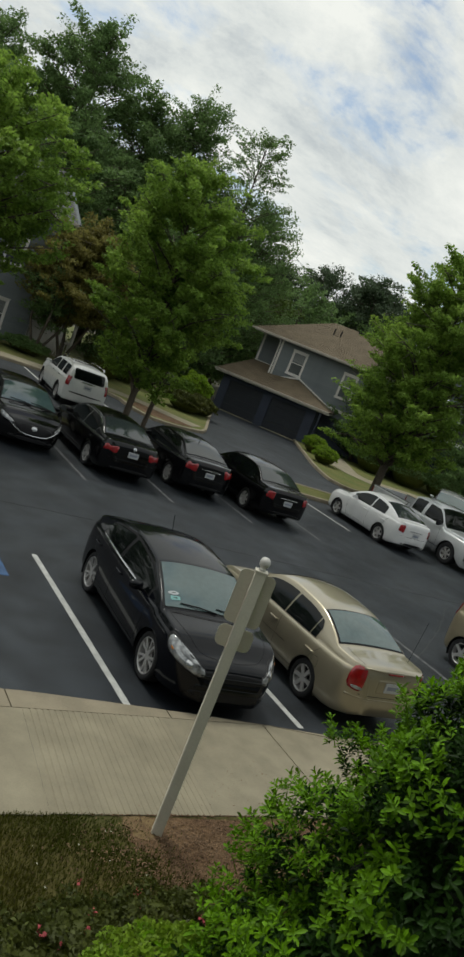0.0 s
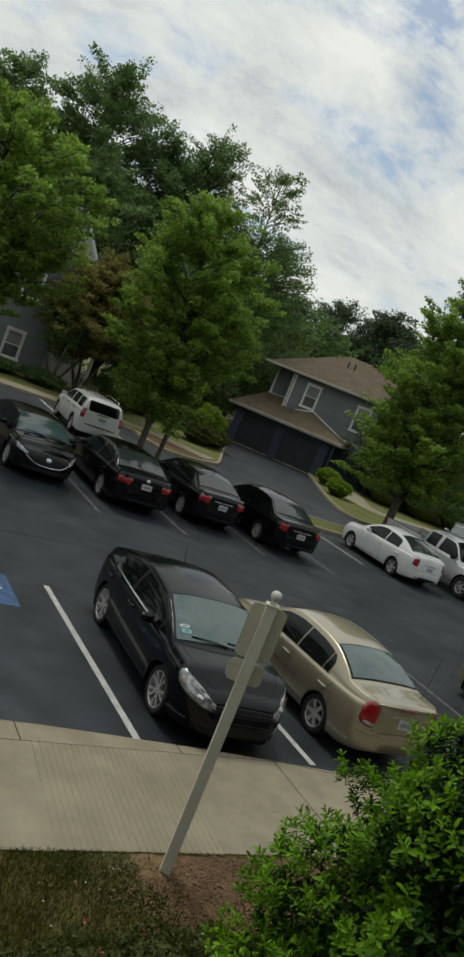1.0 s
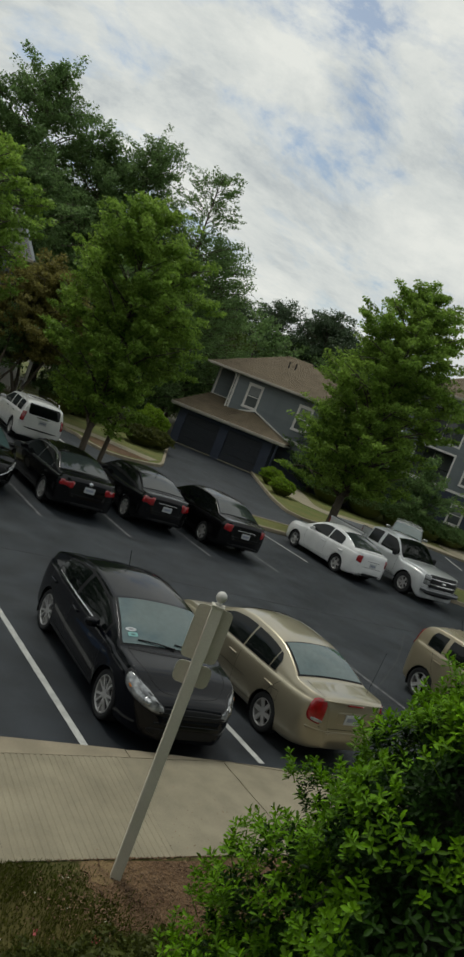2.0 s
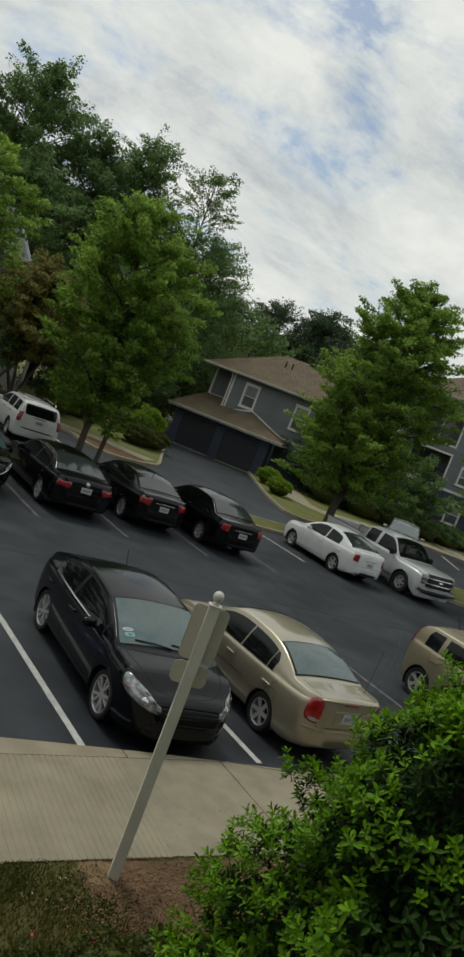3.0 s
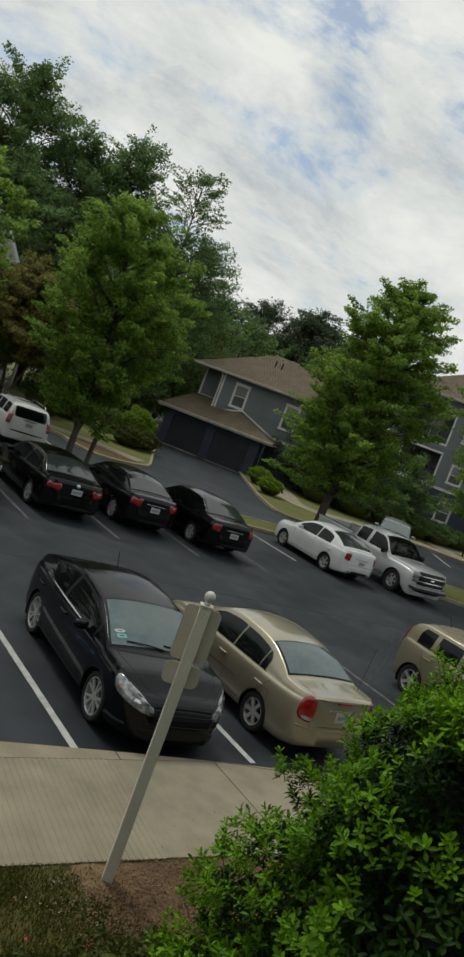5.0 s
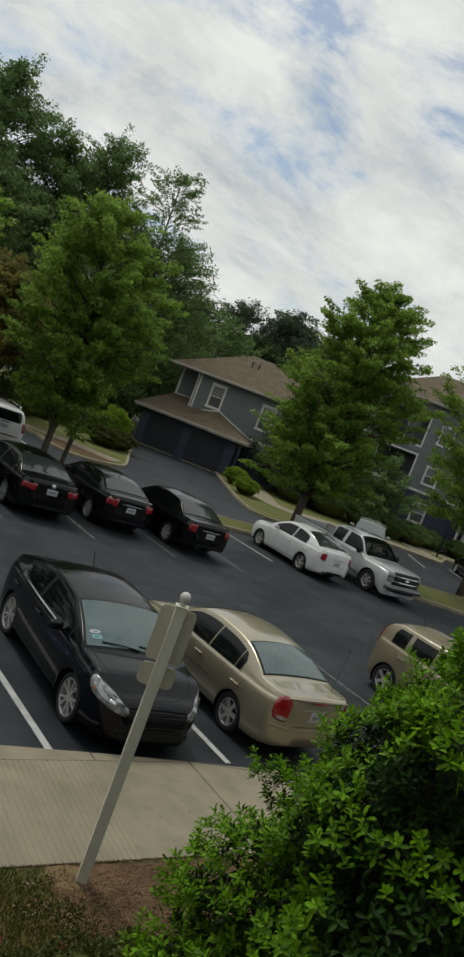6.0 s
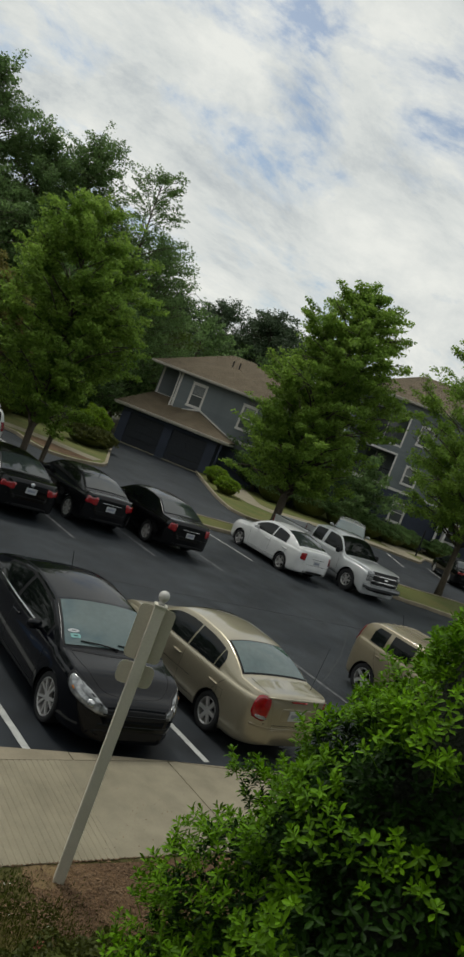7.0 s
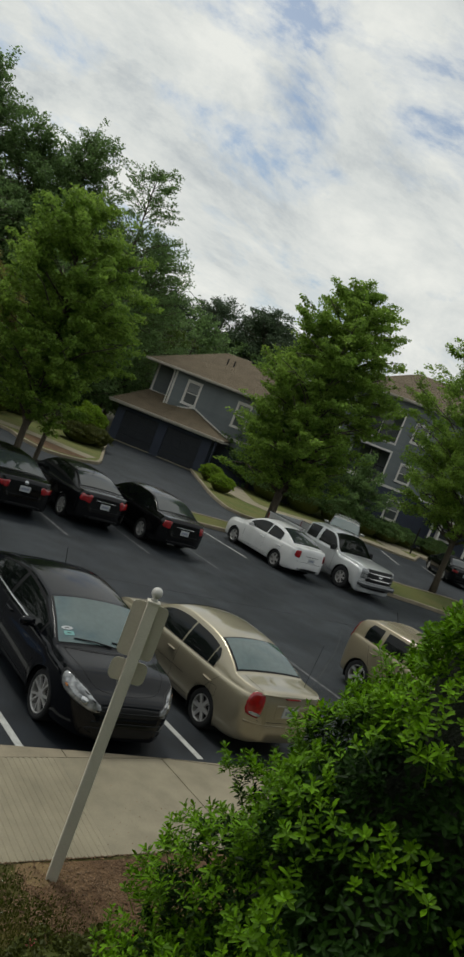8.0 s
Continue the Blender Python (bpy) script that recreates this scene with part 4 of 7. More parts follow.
    def cast(self, p, d):
        hit, nrm, _, _ = self.tree.ray_cast(Vector(p), Vector(d), 8)
        return hit, nrm

    def panel(self, name, center, way, outline, material, out=0.006, label="", smooth_times=2, parent=None):
        """A patch laid on the skin: outline (across, up) round center, thrown along way."""
        d = Vector(way).normalized()
        across = Vector((-d.y, d.x, 0)).normalized() if abs(d.z) < 0.9 else Vector((1, 0, 0))
        up = Vector((0, 0, 1)) if abs(d.z) < 0.9 else Vector((0, 1, 0))
        c = Vector(self.world(*center))
        pts = chaikin(outline, smooth_times) if smooth_times else outline
        cx, cy = sum(p[0] for p in pts) / len(pts), sum(p[1] for p in pts) / len(pts)

        def put(a, b, o):
            for k in range(14):
                q = c + across * (cx + (a - cx) * (1 - k * 0.05)) + up * (cy + (b - cy) * (1 - k * 0.05)) - d * 3
                hit, nrm = self.cast(q, d)
                if hit:
                    if nrm.dot(d) > 0:
                        nrm = -nrm
                    return hit + nrm * o
            return c

        V, F, n = [], [], len(pts)
        V += [put(a, b, -0.012) for a, b in pts]
        rings = (1.0, 0.97, 0.72, 0.45, 0.2)
        for i, k in enumerate(rings):
            V += [put(cx + (a - cx) * k, cy + (b - cy) * k, out * (0.3 if i == 0 else 1)) for a, b in pts]
        V.append(put(cx, cy, out))
        for r in range(len(rings)):
            for i in range(n):
                F.append((r * n + i, r * n + (i + 1) % n, (r + 1) * n + (i + 1) % n, (r + 1) * n + i))
        o = len(rings) * n
        F += [(o + i, o + (i + 1) % n, len(V) - 1) for i in range(n)]
        return child(name, mesh_from(name, V, F, material, True), parent or self.ob, label)

    def mirror_panels(self, name, center, way, outline, material, **kw):
        x, y, z = center
        self.panel(name, (x, y, z), way, outline, material, **kw)
        wx, wy, wz = way
        return self.panel(name, (-x, y, z), (-wx, wy, wz), [(-a, b) for a, b in outline], material, **kw)

    def seam(self, pts, sx, width=0.006, material=None, name="door_seam", out=0.002):
        """A thin line laid along the side: pts in (y, z)."""
        V, F = [], []
        dense = []
        for (a, b), (c, d) in zip(pts, pts[1:]):
            k = max(2, int(math.hypot(c - a, d - b) / 0.06))
            dense += [(a + (c - a) * i / k, b + (d - b) * i / k) for i in range(k)]
        dense.append(pts[-1])
        for i, (y, z) in enumerate(dense):
            y2, z2 = dense[min(i + 1, len(dense) - 1)]
            y1, z1 = dense[max(i - 1, 0)]
            t = Vector((y2 - y1, z2 - z1)).normalized()
            for sg in (-1, 1):
                yy, zz = y - t.y * sg * width / 2, z + t.x * sg * width / 2
                hit, nrm = self.cast(self.world(sx * 4, yy, zz), (-sx, 0, 0))
                if not hit:
                    hit, nrm = Vector(self.world(sx * self.W * 0.45, yy, zz)), Vector((sx, 0, 0))
                if nrm.x * sx < 0:
                    nrm = -nrm
                V.append(hit + nrm * out)
        for i in range(len(dense) - 1):
            F.append((2 * i, 2 * i + 1, 2 * i + 3, 2 * i + 2))
        return child(name, mesh_from(name, V, F, material or BLACK_TRIM), self.ob)

    def top_line(self, name, pts, width, material, out=0.002):
        """A thin line laid on the upper skin along (x, y) points."""
        dense = smooth_path(pts, 0.05)
        V = []
        for i, (x, y) in enumerate(dense):
            (xa, ya), (xb, yb) = dense[max(i - 1, 0)], dense[min(i + 1, len(dense) - 1)]
            t = Vector((xb - xa, yb - ya)).normalized()
            for sg in (-1, 1):
                px, py = x - t.y * sg * width / 2, y + t.x * sg * width / 2
                hit, nrm = self.cast(self.world(px, py, 4), (0, 0, -1))
                if not hit:
                    hit, nrm = Vector(self.world(px, py, 0.7)), Vector((0, 0, 1))
                V.append(hit + (nrm if nrm.z > 0 else -nrm) * out)
        F = [(2 * i, 2 * i + 1, 2 * i + 3, 2 * i + 2) for i in range(len(dense) - 1)]
        return child(name, mesh_from(name, V, F, material), self.ob)

    def doors(self, fy0, by, ry1, z0=0.30, handle_z=0.82, handle=None):
        """Door seams and handles on both sides."""
        sh = self.shell
        for sx in (1, -1):
            zb = lambda y: sh.edge(y)[1] + 0.0
            self.seam([(fy0, zb(fy0)), (fy0 + 0.02, 0.6), (fy0 - 0.06, z0)], sx)
            self.seam([(by, zb(by)), (by, z0)], sx)
            self.seam([(ry1 - 0.18, zb(ry1 - 0.18)), (ry1 - 0.05, 0.78), (ry1 + 0.1, 0.55), (ry1 + 0.22, z0 + 0.05)], sx)
            self.seam([(fy0 - 0.06, z0), (ry1 + 0.22, z0 + 0.05)], sx)
            for y in (by + 0.16, ry1 + 0.05):
                hit, nrm = self.cast(self.world(sx * 4, y, handle_z), (-sx, 0, 0))
                if hit:
                    bm = box_bm(-0.022, 0.022, -0.105, 0.105, -0.016, 0.016, 0.012)
                    bmesh.ops.translate(bm, verts=bm.verts[:], vec=hit + Vector((sx * 0.014, 0, 0)))
                    part("door_handle", bm, handle or self.paint, self.ob)

    def mirrors(self, y, z, material=None, size=(0.11, 0.07, 0.075)):
        for sx in (1, -1):
            x = self.shell.edge(y)[0]
            bm = bmesh.new()
            bmesh.ops.create_uvsphere(bm, u_segments=14, v_segments=10, radius=1.0)
            for v in bm.verts:
                v.co = Vector((max(-1, min(1, v.co.x * 1.15)) * size[0], max(-0.6, v.co.y) * size[1], max(-0.8, min(0.8, v.co.z)) * size[2]))
            bmesh.ops.translate(bm, verts=bm.verts[:], vec=self.world(sx * (x + size[0] + 0.03), y, z))
            box_bm(min(sx * (x - 0.03), sx * (x + 0.08)), max(sx * (x - 0.03), sx * (x + 0.08)), y + self.off - 0.03, y + self.off + 0.03, z - 0.07, z - 0.03, 0.008, bm)
            part("wing_mirror", bm, material or self.paint, self.ob, smooth=True)

    def plate(self, z, rear=True, y=None):
        sg = -1 if rear else 1
        hit, nrm = self.cast(self.world(0, -3 if rear else self.L + 3, z), (0, -sg, 0))
        yy = hit.y + sg * 0.012
        ob = part("number_plate", box_bm(-0.152, 0.152, yy - 0.006, yy + 0.006, z - 0.076, z + 0.076, 0.004), PLATE, self.ob)
        part("plate_bar", box_bm(-0.11, 0.11, yy + sg * 0.006 - 0.002, yy + sg * 0.006 + 0.002, z - 0.03, z + 0.03), PLATE_BAR, ob)

    def rod(self, name, pts, radius, material):
        V, F = tube([self.world(*p) for p in pts], [radius] * len(pts), 6)
        return child(name, mesh_from(name, V, F, material), self.ob)

    def wipers(self):
        sh, s = self.shell, self.s
        for x0, x1 in ((-0.05, 0.52), (-0.62, -0.06)):
            y0, y1 = s["cowl"] - 0.03, s["cowl"] - 0.10
            self.rod("wiper", [(x0, y0, sh.crown_z(x0, y0) + 0.02), ((x0 + x1) / 2, (y0 + y1) / 2, sh.crown_z((x0 + x1) / 2, (y0 + y1) / 2) + 0.028), (x1, y1, sh.crown_z(x1, y1) + 0.02)], 0.009, BLACK_TRIM)


def rrect(w, h, r=0.04):
    """A rectangle with small round corners, as points along all its sides."""
    pts = []
    for cx, cz, a0 in ((w / 2 - r, h / 2 - r, 0), (-w / 2 + r, h / 2 - r, 90), (-w / 2 + r, -h / 2 + r, 180), (w / 2 - r, -h / 2 + r, 270)):
        pts += [(cx + r * math.cos(radians(a0 + a)), cz + r * math.sin(radians(a0 + a))) for a in (0, 45, 90)]
    out = []
    for i, p in enumerate(pts):
        q = pts[(i + 1) % len(pts)]
        k = max(1, int(math.hypot(q[0] - p[0], q[1] - p[1]) / 0.12))
        out += [(p[0] + (q[0] - p[0]) * j / k, p[1] + (q[1] - p[1]) * j / k) for j in range(k)]
    return out


def rect(w, h):
    return [(-w / 2, -h / 2), (w / 2, -h / 2), (w / 2, h / 2), (-w / 2, h / 2)]


FORWARD, BACK, RIGHT = (0, -1, 0), (0, 1, 0), (-1, 0, 0)  # ways in which trim is thrown at the nose, the tail and the right side


def sedan(L, W, H, wb, ro, **kw):
    s = dict(L=L, W=W, H=H, wb=wb, ro=ro, r=0.315, deck=1.04, deck_y=0.62, rr=1.30, rf=L - 1.95, cowl=L - 1.22, cowl_z=0.98, hood=0.80, belt=(0.96, 0.93))
    s.update(kw)
    return s


def tail(v, z, lamp_w, lamp_h, x, lamp_mat=None, chrome=False, plate_z=0.82, wrap=True, bumper_z=0.5):
    """Tail lamps that wrap the corner, boot seam, bumper line and plate."""
    quad = [(-lamp_w * 0.50, -lamp_h * 0.36), (lamp_w * 0.46, -lamp_h * 0.50), (lamp_w * 0.50, lamp_h * 0.5), (-lamp_w * 0.40, lamp_h * 0.40)]
    o = []
    for i, p in enumerate(quad):
        for q in (quad[i - 1], quad[(i + 1) % 4]):
            o.append((p[0] * 0.88 + q[0] * 0.12, p[1] * 0.88 + q[1] * 0.12))
    v.mirror_panels("tail_lamp", (x, 0.1, z), (-0.62, 0.78, 0) if wrap else (0, 1, 0), o, lamp_mat or LAMP_RED, out=0.012, smooth_times=0)
    v.panel("boot_seam", (0, 0, bumper_z + 0.12), BACK, [(-v.W * 0.36, -0.006), (v.W * 0.36, -0.006), (v.W * 0.36, 0.006), (-v.W * 0.36, 0.006)], BLACK_TRIM, 0.003, smooth_times=0)
    v.panel("bumper_insert", (0, 0, bumper_z - 0.14), BACK, rect(v.W * 0.62, 0.09), BLACK_TRIM, 0.006)
    if chrome:
        v.panel("chrome_bar", (0, 0, plate_z + 0.13), BACK, rect(v.W * 0.36, 0.028), CHROME, 0.012, smooth_times=1)
    v.plate(plate_z)


def build_black_compact():
    paint = car_paint("black_paint", (0.0026, 0.0031, 0.0052), rough=0.25, coat=0.55)
    s = sedan(4.67, 1.83, 1.465, 2.703, 1.03, r=0.328, spokes=5, style="pair", rim=0.77, tw=0.225, deck=1.09, deck_y=0.40, rr=1.32, rf=2.72, cowl=3.62, cowl_z=1.0, hood=0.80, belt=(1.0, 0.93), peak=1.72, drop=0.085, taper_f=0.12, round_f=0.75, tumble=0.50, round_r=0.62, taper_r=0.10)
    v = Vehicle("hatchback_car", pose(6.28, 10.10, 0, 0, 0, 177.6), paint, s, "glossy black compact car with silver alloy wheels by the kerb", "car")
    v.glass([(0.98, 1.86), (1.96, 3.16)], ((0.94, 1.03), (1.62, 1.42)), gap=0.075, rounded=True)
    v.doors(3.30, 1.98, 0.98, 0.3, 0.84)
    v.mirrors(2.98, 1.0)
    v.wipers()
    # swept head lamps
    lamp = [(-0.33, 0.13), (-0.27, 0.005), (-0.02, -0.075), (0.24, -0.115), (0.33, -0.09), (0.27, 0.0), (-0.02, 0.11), (-0.26, 0.20)]
    v.mirror_panels("lamp_bezel", (-0.66, 4.40, 0.685), (0.62, -0.78, 0), [(a * 1.09, b * 1.16) for a, b in lamp], BLACK_TRIM, out=0.008)
    v.mirror_panels("head_lamp", (-0.66, 4.40, 0.685), (0.62, -0.78, 0), lamp, LAMP_CLEAR, out=0.012, smooth_times=1)
    v.mirror_panels("indicator", (-0.80, 4.25, 0.73), (0.80, -0.6, 0), [(-0.045, 0.015), (0.0, -0.018), (0.022, 0.0), (-0.02, 0.026)], LAMP_AMBER, out=0.018)
    v.mirror_panels("lamp_pod", (-0.60, 4.45, 0.665), (0.62, -0.78, 0), [(-0.05, -0.035), (0.05, -0.04), (0.05, 0.035), (-0.05, 0.045)], CHROME, out=0.02)
    v.panel("grille", (0, 4.6, 0.60), FORWARD, [(-0.56, -0.05), (0.56, -0.05), (0.60, 0.05), (0, 0.075), (-0.60, 0.05)], BLACK_TRIM, 0.01)
    v.panel("lower_grille", (0, 4.6, 0.36), FORWARD, [(-0.62, -0.07), (0.62, -0.07), (0.5, 0.075), (-0.5, 0.075)], BLACK_TRIM, 0.008)
    sh = v.shell
    v.top_line("hood_seam", [(-0.70, 3.62), (-0.66, 3.95), (-0.58, 4.22), (-0.42, 4.40), (-0.2, 4.465), (0, 4.48), (0.2, 4.465), (0.42, 4.40), (0.58, 4.22), (0.66, 3.95), (0.70, 3.62)], 0.009, BLACK_TRIM)
    v.top_line("screen_base", [(-0.68, 3.64), (-0.35, 3.69), (0, 3.71), (0.35, 3.69), (0.68, 3.64)], 0.05, BLACK_TRIM, 0.004)
    for sx in (1, -1):
        v.seam([(0.98, 1.012), (2.0, 0.972), (3.16, 0.948)], sx, 0.014, CHROME, "window_trim", 0.006)
    v.panel("grille_bar", (0, 4.6, 0.60), FORWARD, [(-0.50, -0.008), (0.50, -0.008), (0.50, 0.008), (-0.50, 0.008)], CAR_GLASS, 0.02, smooth_times=0)
    v.panel("air_intake", (0, 4.6, 0.45), FORWARD, rrect(1.05, 0.06, 0.02), CAR_GLASS, 0.012, smooth_times=0)
    # stickers low on the screen, lettered as plain bars
    y = 3.47
    for dz, w, h, m in ((0.0, 0.15, 0.085, STICKER), (0.105, 0.17, 0.075, PLATE)):
        yy = y - dz * 0.85
        bulge = 1.0 if dz else 0.35  # one oval, one with nearly square corners
        V = []
        for k in range(16):
            c, n = math.cos(2 * math.pi * k / 16), math.sin(2 * math.pi * k / 16)
            x = 0.50 + w * 0.5 * (1 + math.copysign(abs(c) ** bulge, c))
            yb = yy - h * 0.425 * (1 + math.copysign(abs(n) ** bulge, n))
            V.append(v.world(x, yb, sh.crown_z(x, yb) + 0.012))
        st = child("sticker", mesh_from("sticker", V, [tuple(range(16))], m), v.ob)
        V = [v.world(x, yb, sh.crown_z(x, yb) + 0.014) for yb in (yy - h * 0.34, yy - h * 0.5) for x in (0.50 + w * 0.3, 0.50 + w * 0.7)]
        child("sticker_bar", mesh_from("sticker_bar", V, [(0, 1, 3, 2)], BLACK_TRIM), st)
    v.rod("antenna", [(0, 1.55, sh.top(1.55)), (0, 1.42, sh.top(1.55) + 0.26)], 0.006, BLACK_TRIM)
    tail(v, 0.9, 0.5, 0.14, 0.48, plate_z=0.6, wrap=False)


def build_beige_sedan():
    paint = car_paint("champagne_paint", (0.400, 0.352, 0.250), metal=0.6, rough=0.36)
    s = sedan(4.52, 1.72, 1.425, 2.61, 1.02, r=0.30, spokes=6, rim=0.70, tw=0.2, deck=1.075, deck_y=0.66, rr=1.36, rf=2.62, cowl=3.30, cowl_z=0.96, hood=0.76, belt=(0.93, 0.90), round_r=0.40, tumble=0.50, taper_r=0.09)
    v = Vehicle("sedan_car", pose(8.93, 10.0, 0, 0, 0, 0.0), paint, s, "champagne beige metallic four-door sedan, parked tail to the kerb", "car")
    v.glass([(1.10, 1.24), (1.265, 1.97), (2.01, 2.98)], ((1.06, 0.97), (1.72, 1.36)), paint, gap=0.075, rounded=True, rear_mat=SCREEN_GLASS)
    v.doors(3.05, 1.96, 1.02, 0.28, 0.76)
    v.mirrors(2.78, 0.97)
    for sx in (1, -1):
        v.seam([(1.62, 0.56), (3.05, 0.53)], sx, 0.035, paint, "rub_strip", 0.014)
        v.seam([(1.62, 0.578), (3.05, 0.548)], sx, 0.006, CHROME, "rub_strip_edge", 0.018)
        v.seam([(0.80, 0.60), (0.94, 0.60), (0.96, 0.74), (0.82, 0.75), (0.80, 0.60)], sx, 0.005, name="fuel_flap")
    o = [(-0.12, -0.15), (0.02, -0.185), (0.12, -0.18), (0.135, -0.05), (0.12, 0.15), (0.06, 0.18), (-0.07, 0.17), (-0.12, 0.06)]
    v.mirror_panels("tail_lamp", (0.67, 0.12, 0.855), (-0.72, 0.70, 0), o, LAMP_RED, out=0.014, smooth_times=1)
    v.mirror_panels("tail_lamp_clear", (0.64, 0.1, 0.725), (-0.62, 0.78, 0), [(-0.08, -0.025), (0.1, -0.03), (0.1, 0.02), (-0.08, 0.025)], LAMP_CLEAR, out=0.017)
    v.panel("boot_seam", (0, 0, 0.64), BACK, [(-0.58, -0.005), (0.58, -0.005), (0.58, 0.005), (-0.58, 0.005)], BLACK_TRIM, 0.003, smooth_times=0)
    v.panel("bumper_crease", (0, 0, 0.585), BACK, rrect(1.46, 0.03, 0.012), paint, 0.012, smooth_times=0)
    for sx in (1, -1):
        v.top_line("boot_gap", [(sx * 0.56, 0.62), (sx * 0.575, 0.4), (sx * 0.57, 0.16)], 0.007, BLACK_TRIM)
    v.panel("boot_recess", (0, 0, 0.80), BACK, rrect(0.60, 0.20, 0.03), paint, 0.004, smooth_times=0)
    v.plate(0.80)
    v.panel("lip_spoiler", (0, 0, 1.02), BACK, [(-0.6, -0.014), (0.6, -0.014), (0.6, 0.014), (-0.6, 0.014)], paint, 0.03, smooth_times=1)
    v.panel("brake_lamp", (0, 0, 1.0), BACK, rect(0.3, 0.018), LAMP_RED, 0.034, smooth_times=0)
    v.rod("antenna", [(0.52, 0.42, 1.05), (0.52, 0.36, 1.80)], 0.003, BLACK_TRIM)
    v.wipers()


def build_far_row():
    black = car_paint("jet_paint", (0.003, 0.003, 0.0035), rough=0.25, coat=0.7)
    dark = car_paint("charcoal_paint", (0.005, 0.005, 0.006), rough=0.25, coat=0.7)
    white = car_paint("white_paint", (0.74, 0.74, 0.73), rough=0.3)
    # black sedan facing the viewer
    s = sedan(4.87, 1.84, 1.45, 2.83, 1.08, r=0.335, spokes=5, style="pair", rim=0.72, deck=1.06, deck_y=0.50, rr=1.40, rf=2.95, cowl=3.78, cowl_z=0.99, hood=0.82, round_f=0.7, taper_f=0.12)
    v = Vehicle("saloon_car", pose(6.68, 22.38, 0, 0, 0, 180), black, s, "black saloon car with a chrome-edged grille, parked nose out", "car", "parked cars in the far row")
    v.glass([(0.95, 1.12), (1.15, 2.0), (2.07, 3.25)], ((0.88, 1.0), (1.42, 1.4)))
    v.doors(3.42, 2.03, 1.0)
    v.mirrors(3.08, 1.0)
    v.wipers()
    v.mirror_panels("head_lamp", (-0.68, 4.55, 0.70), (0.6, -0.8, 0), [(-0.26, 0.09), (-0.2, -0.02), (0.2, -0.075), (0.26, -0.03), (0.05, 0.05), (-0.2, 0.12)], LAMP_CLEAR, out=0.012)
    v.panel("grille", (0, 4.8, 0.58), FORWARD, [(-0.52, 0.12), (0.52, 0.12), (0.46, -0.06), (0.2, -0.14), (-0.2, -0.14), (-0.46, -0.06)], BLACK_TRIM, 0.012)
    for sx in (1, -1):
        V = []
        pts = [(sx * 0.66, 0.66), (sx * 0.50, 0.55), (sx * 0.36, 0.475), (sx * 0.18, 0.445), (0, 0.44)]
        rod = []
        for x, z in pts:
            hit, nrm = v.cast(v.world(x, v.L + 2, z), (0, -1, 0))
            rod.append((hit.x, hit.y - v.off + 0.012, hit.z) if hit else (x, v.L - 0.2, z))
        v.rod("chrome_wing", rod, 0.016, CHROME)
    v.panel("badge", (0, 4.8, 0.61), FORWARD, rect(0.15, 0.12), CHROME, 0.024)
    v.panel("lower_grille", (0, 4.8, 0.32), FORWARD, rect(1.2, 0.1), BLACK_TRIM, 0.008)
    # black saloon, tail out
    s = sedan(4.87, 1.835, 1.487, 2.80, 1.10, r=0.33, spokes=5, rim=0.72, deck=1.07, deck_y=0.60, rr=1.42, rf=2.85, cowl=3.62, cowl_z=1.0, hood=0.80)
    v = Vehicle("saloon_car", pose(9.22, 21.66, 0, 0, 0, 0), black, s, "black saloon car with bright window trim and red tail lamps", "car", "parked cars in the far row")
    v.glass([(1.05, 1.2), (1.22, 2.05), (2.12, 3.2)], ((1.0, 1.02), (1.7, 1.42)), CHROME, gap=0.06, rounded=True, screen_mat=CAR_GLASS)
    v.doors(3.3, 2.08, 1.05)
    v.mirrors(3.0, 1.02)
    tail(v, 0.84, 0.40, 0.20, 0.66, plate_z=0.80)
    v.panel("badge", (0, 0, 0.96), BACK, rect(0.11, 0.11), CHROME, 0.014)
    # charcoal saloon, tail out
    s = sedan(4.60, 1.79, 1.475, 2.685, 1.0, r=0.325, spokes=7, rim=0.72, deck=1.08, deck_y=0.52, rr=1.30, rf=2.70, cowl=3.45, cowl_z=1.0, hood=0.80)
    v = Vehicle("saloon_car", pose(11.98, 22.05, 0, 0, 0, 0), dark, s, "charcoal saloon car with a chrome boot strip and shark-fin antenna", "car", "parked cars in the far row")
    v.glass([(0.98, 1.85), (1.92, 3.0)], ((0.94, 1.02), (1.6, 1.4)), dark, gap=0.07, rounded=True)
    v.doors(3.12, 1.88, 0.92)
    v.mirrors(2.82, 1.02)
    tail(v, 0.87, 0.36, 0.25, 0.65, chrome=True, plate_z=0.74)
    v.rod("antenna", [(0, 1.34, 1.42), (0, 1.26, 1.56)], 0.012, BLACK_TRIM)
    # black saloon, tail out
    s = sedan(4.80, 1.80, 1.47, 2.72, 1.10, r=0.32, spokes=6, rim=0.68, deck=1.06, deck_y=0.66, rr=1.40, rf=2.78, cowl=3.55, cowl_z=0.99, hood=0.79)
    v = Vehicle("saloon_car", pose(14.46, 21.46, 0, 0, 0, 0), black, s, "older black saloon car with a small boot badge", "car", "parked cars in the far row")
    v.glass([(1.05, 1.2), (1.22, 2.0), (2.07, 3.12)], ((1.0, 1.0), (1.7, 1.4)), black, gap=0.07, rounded=True)
    v.doors(3.25, 2.03, 1.03)
    v.mirrors(2.95, 1.0)
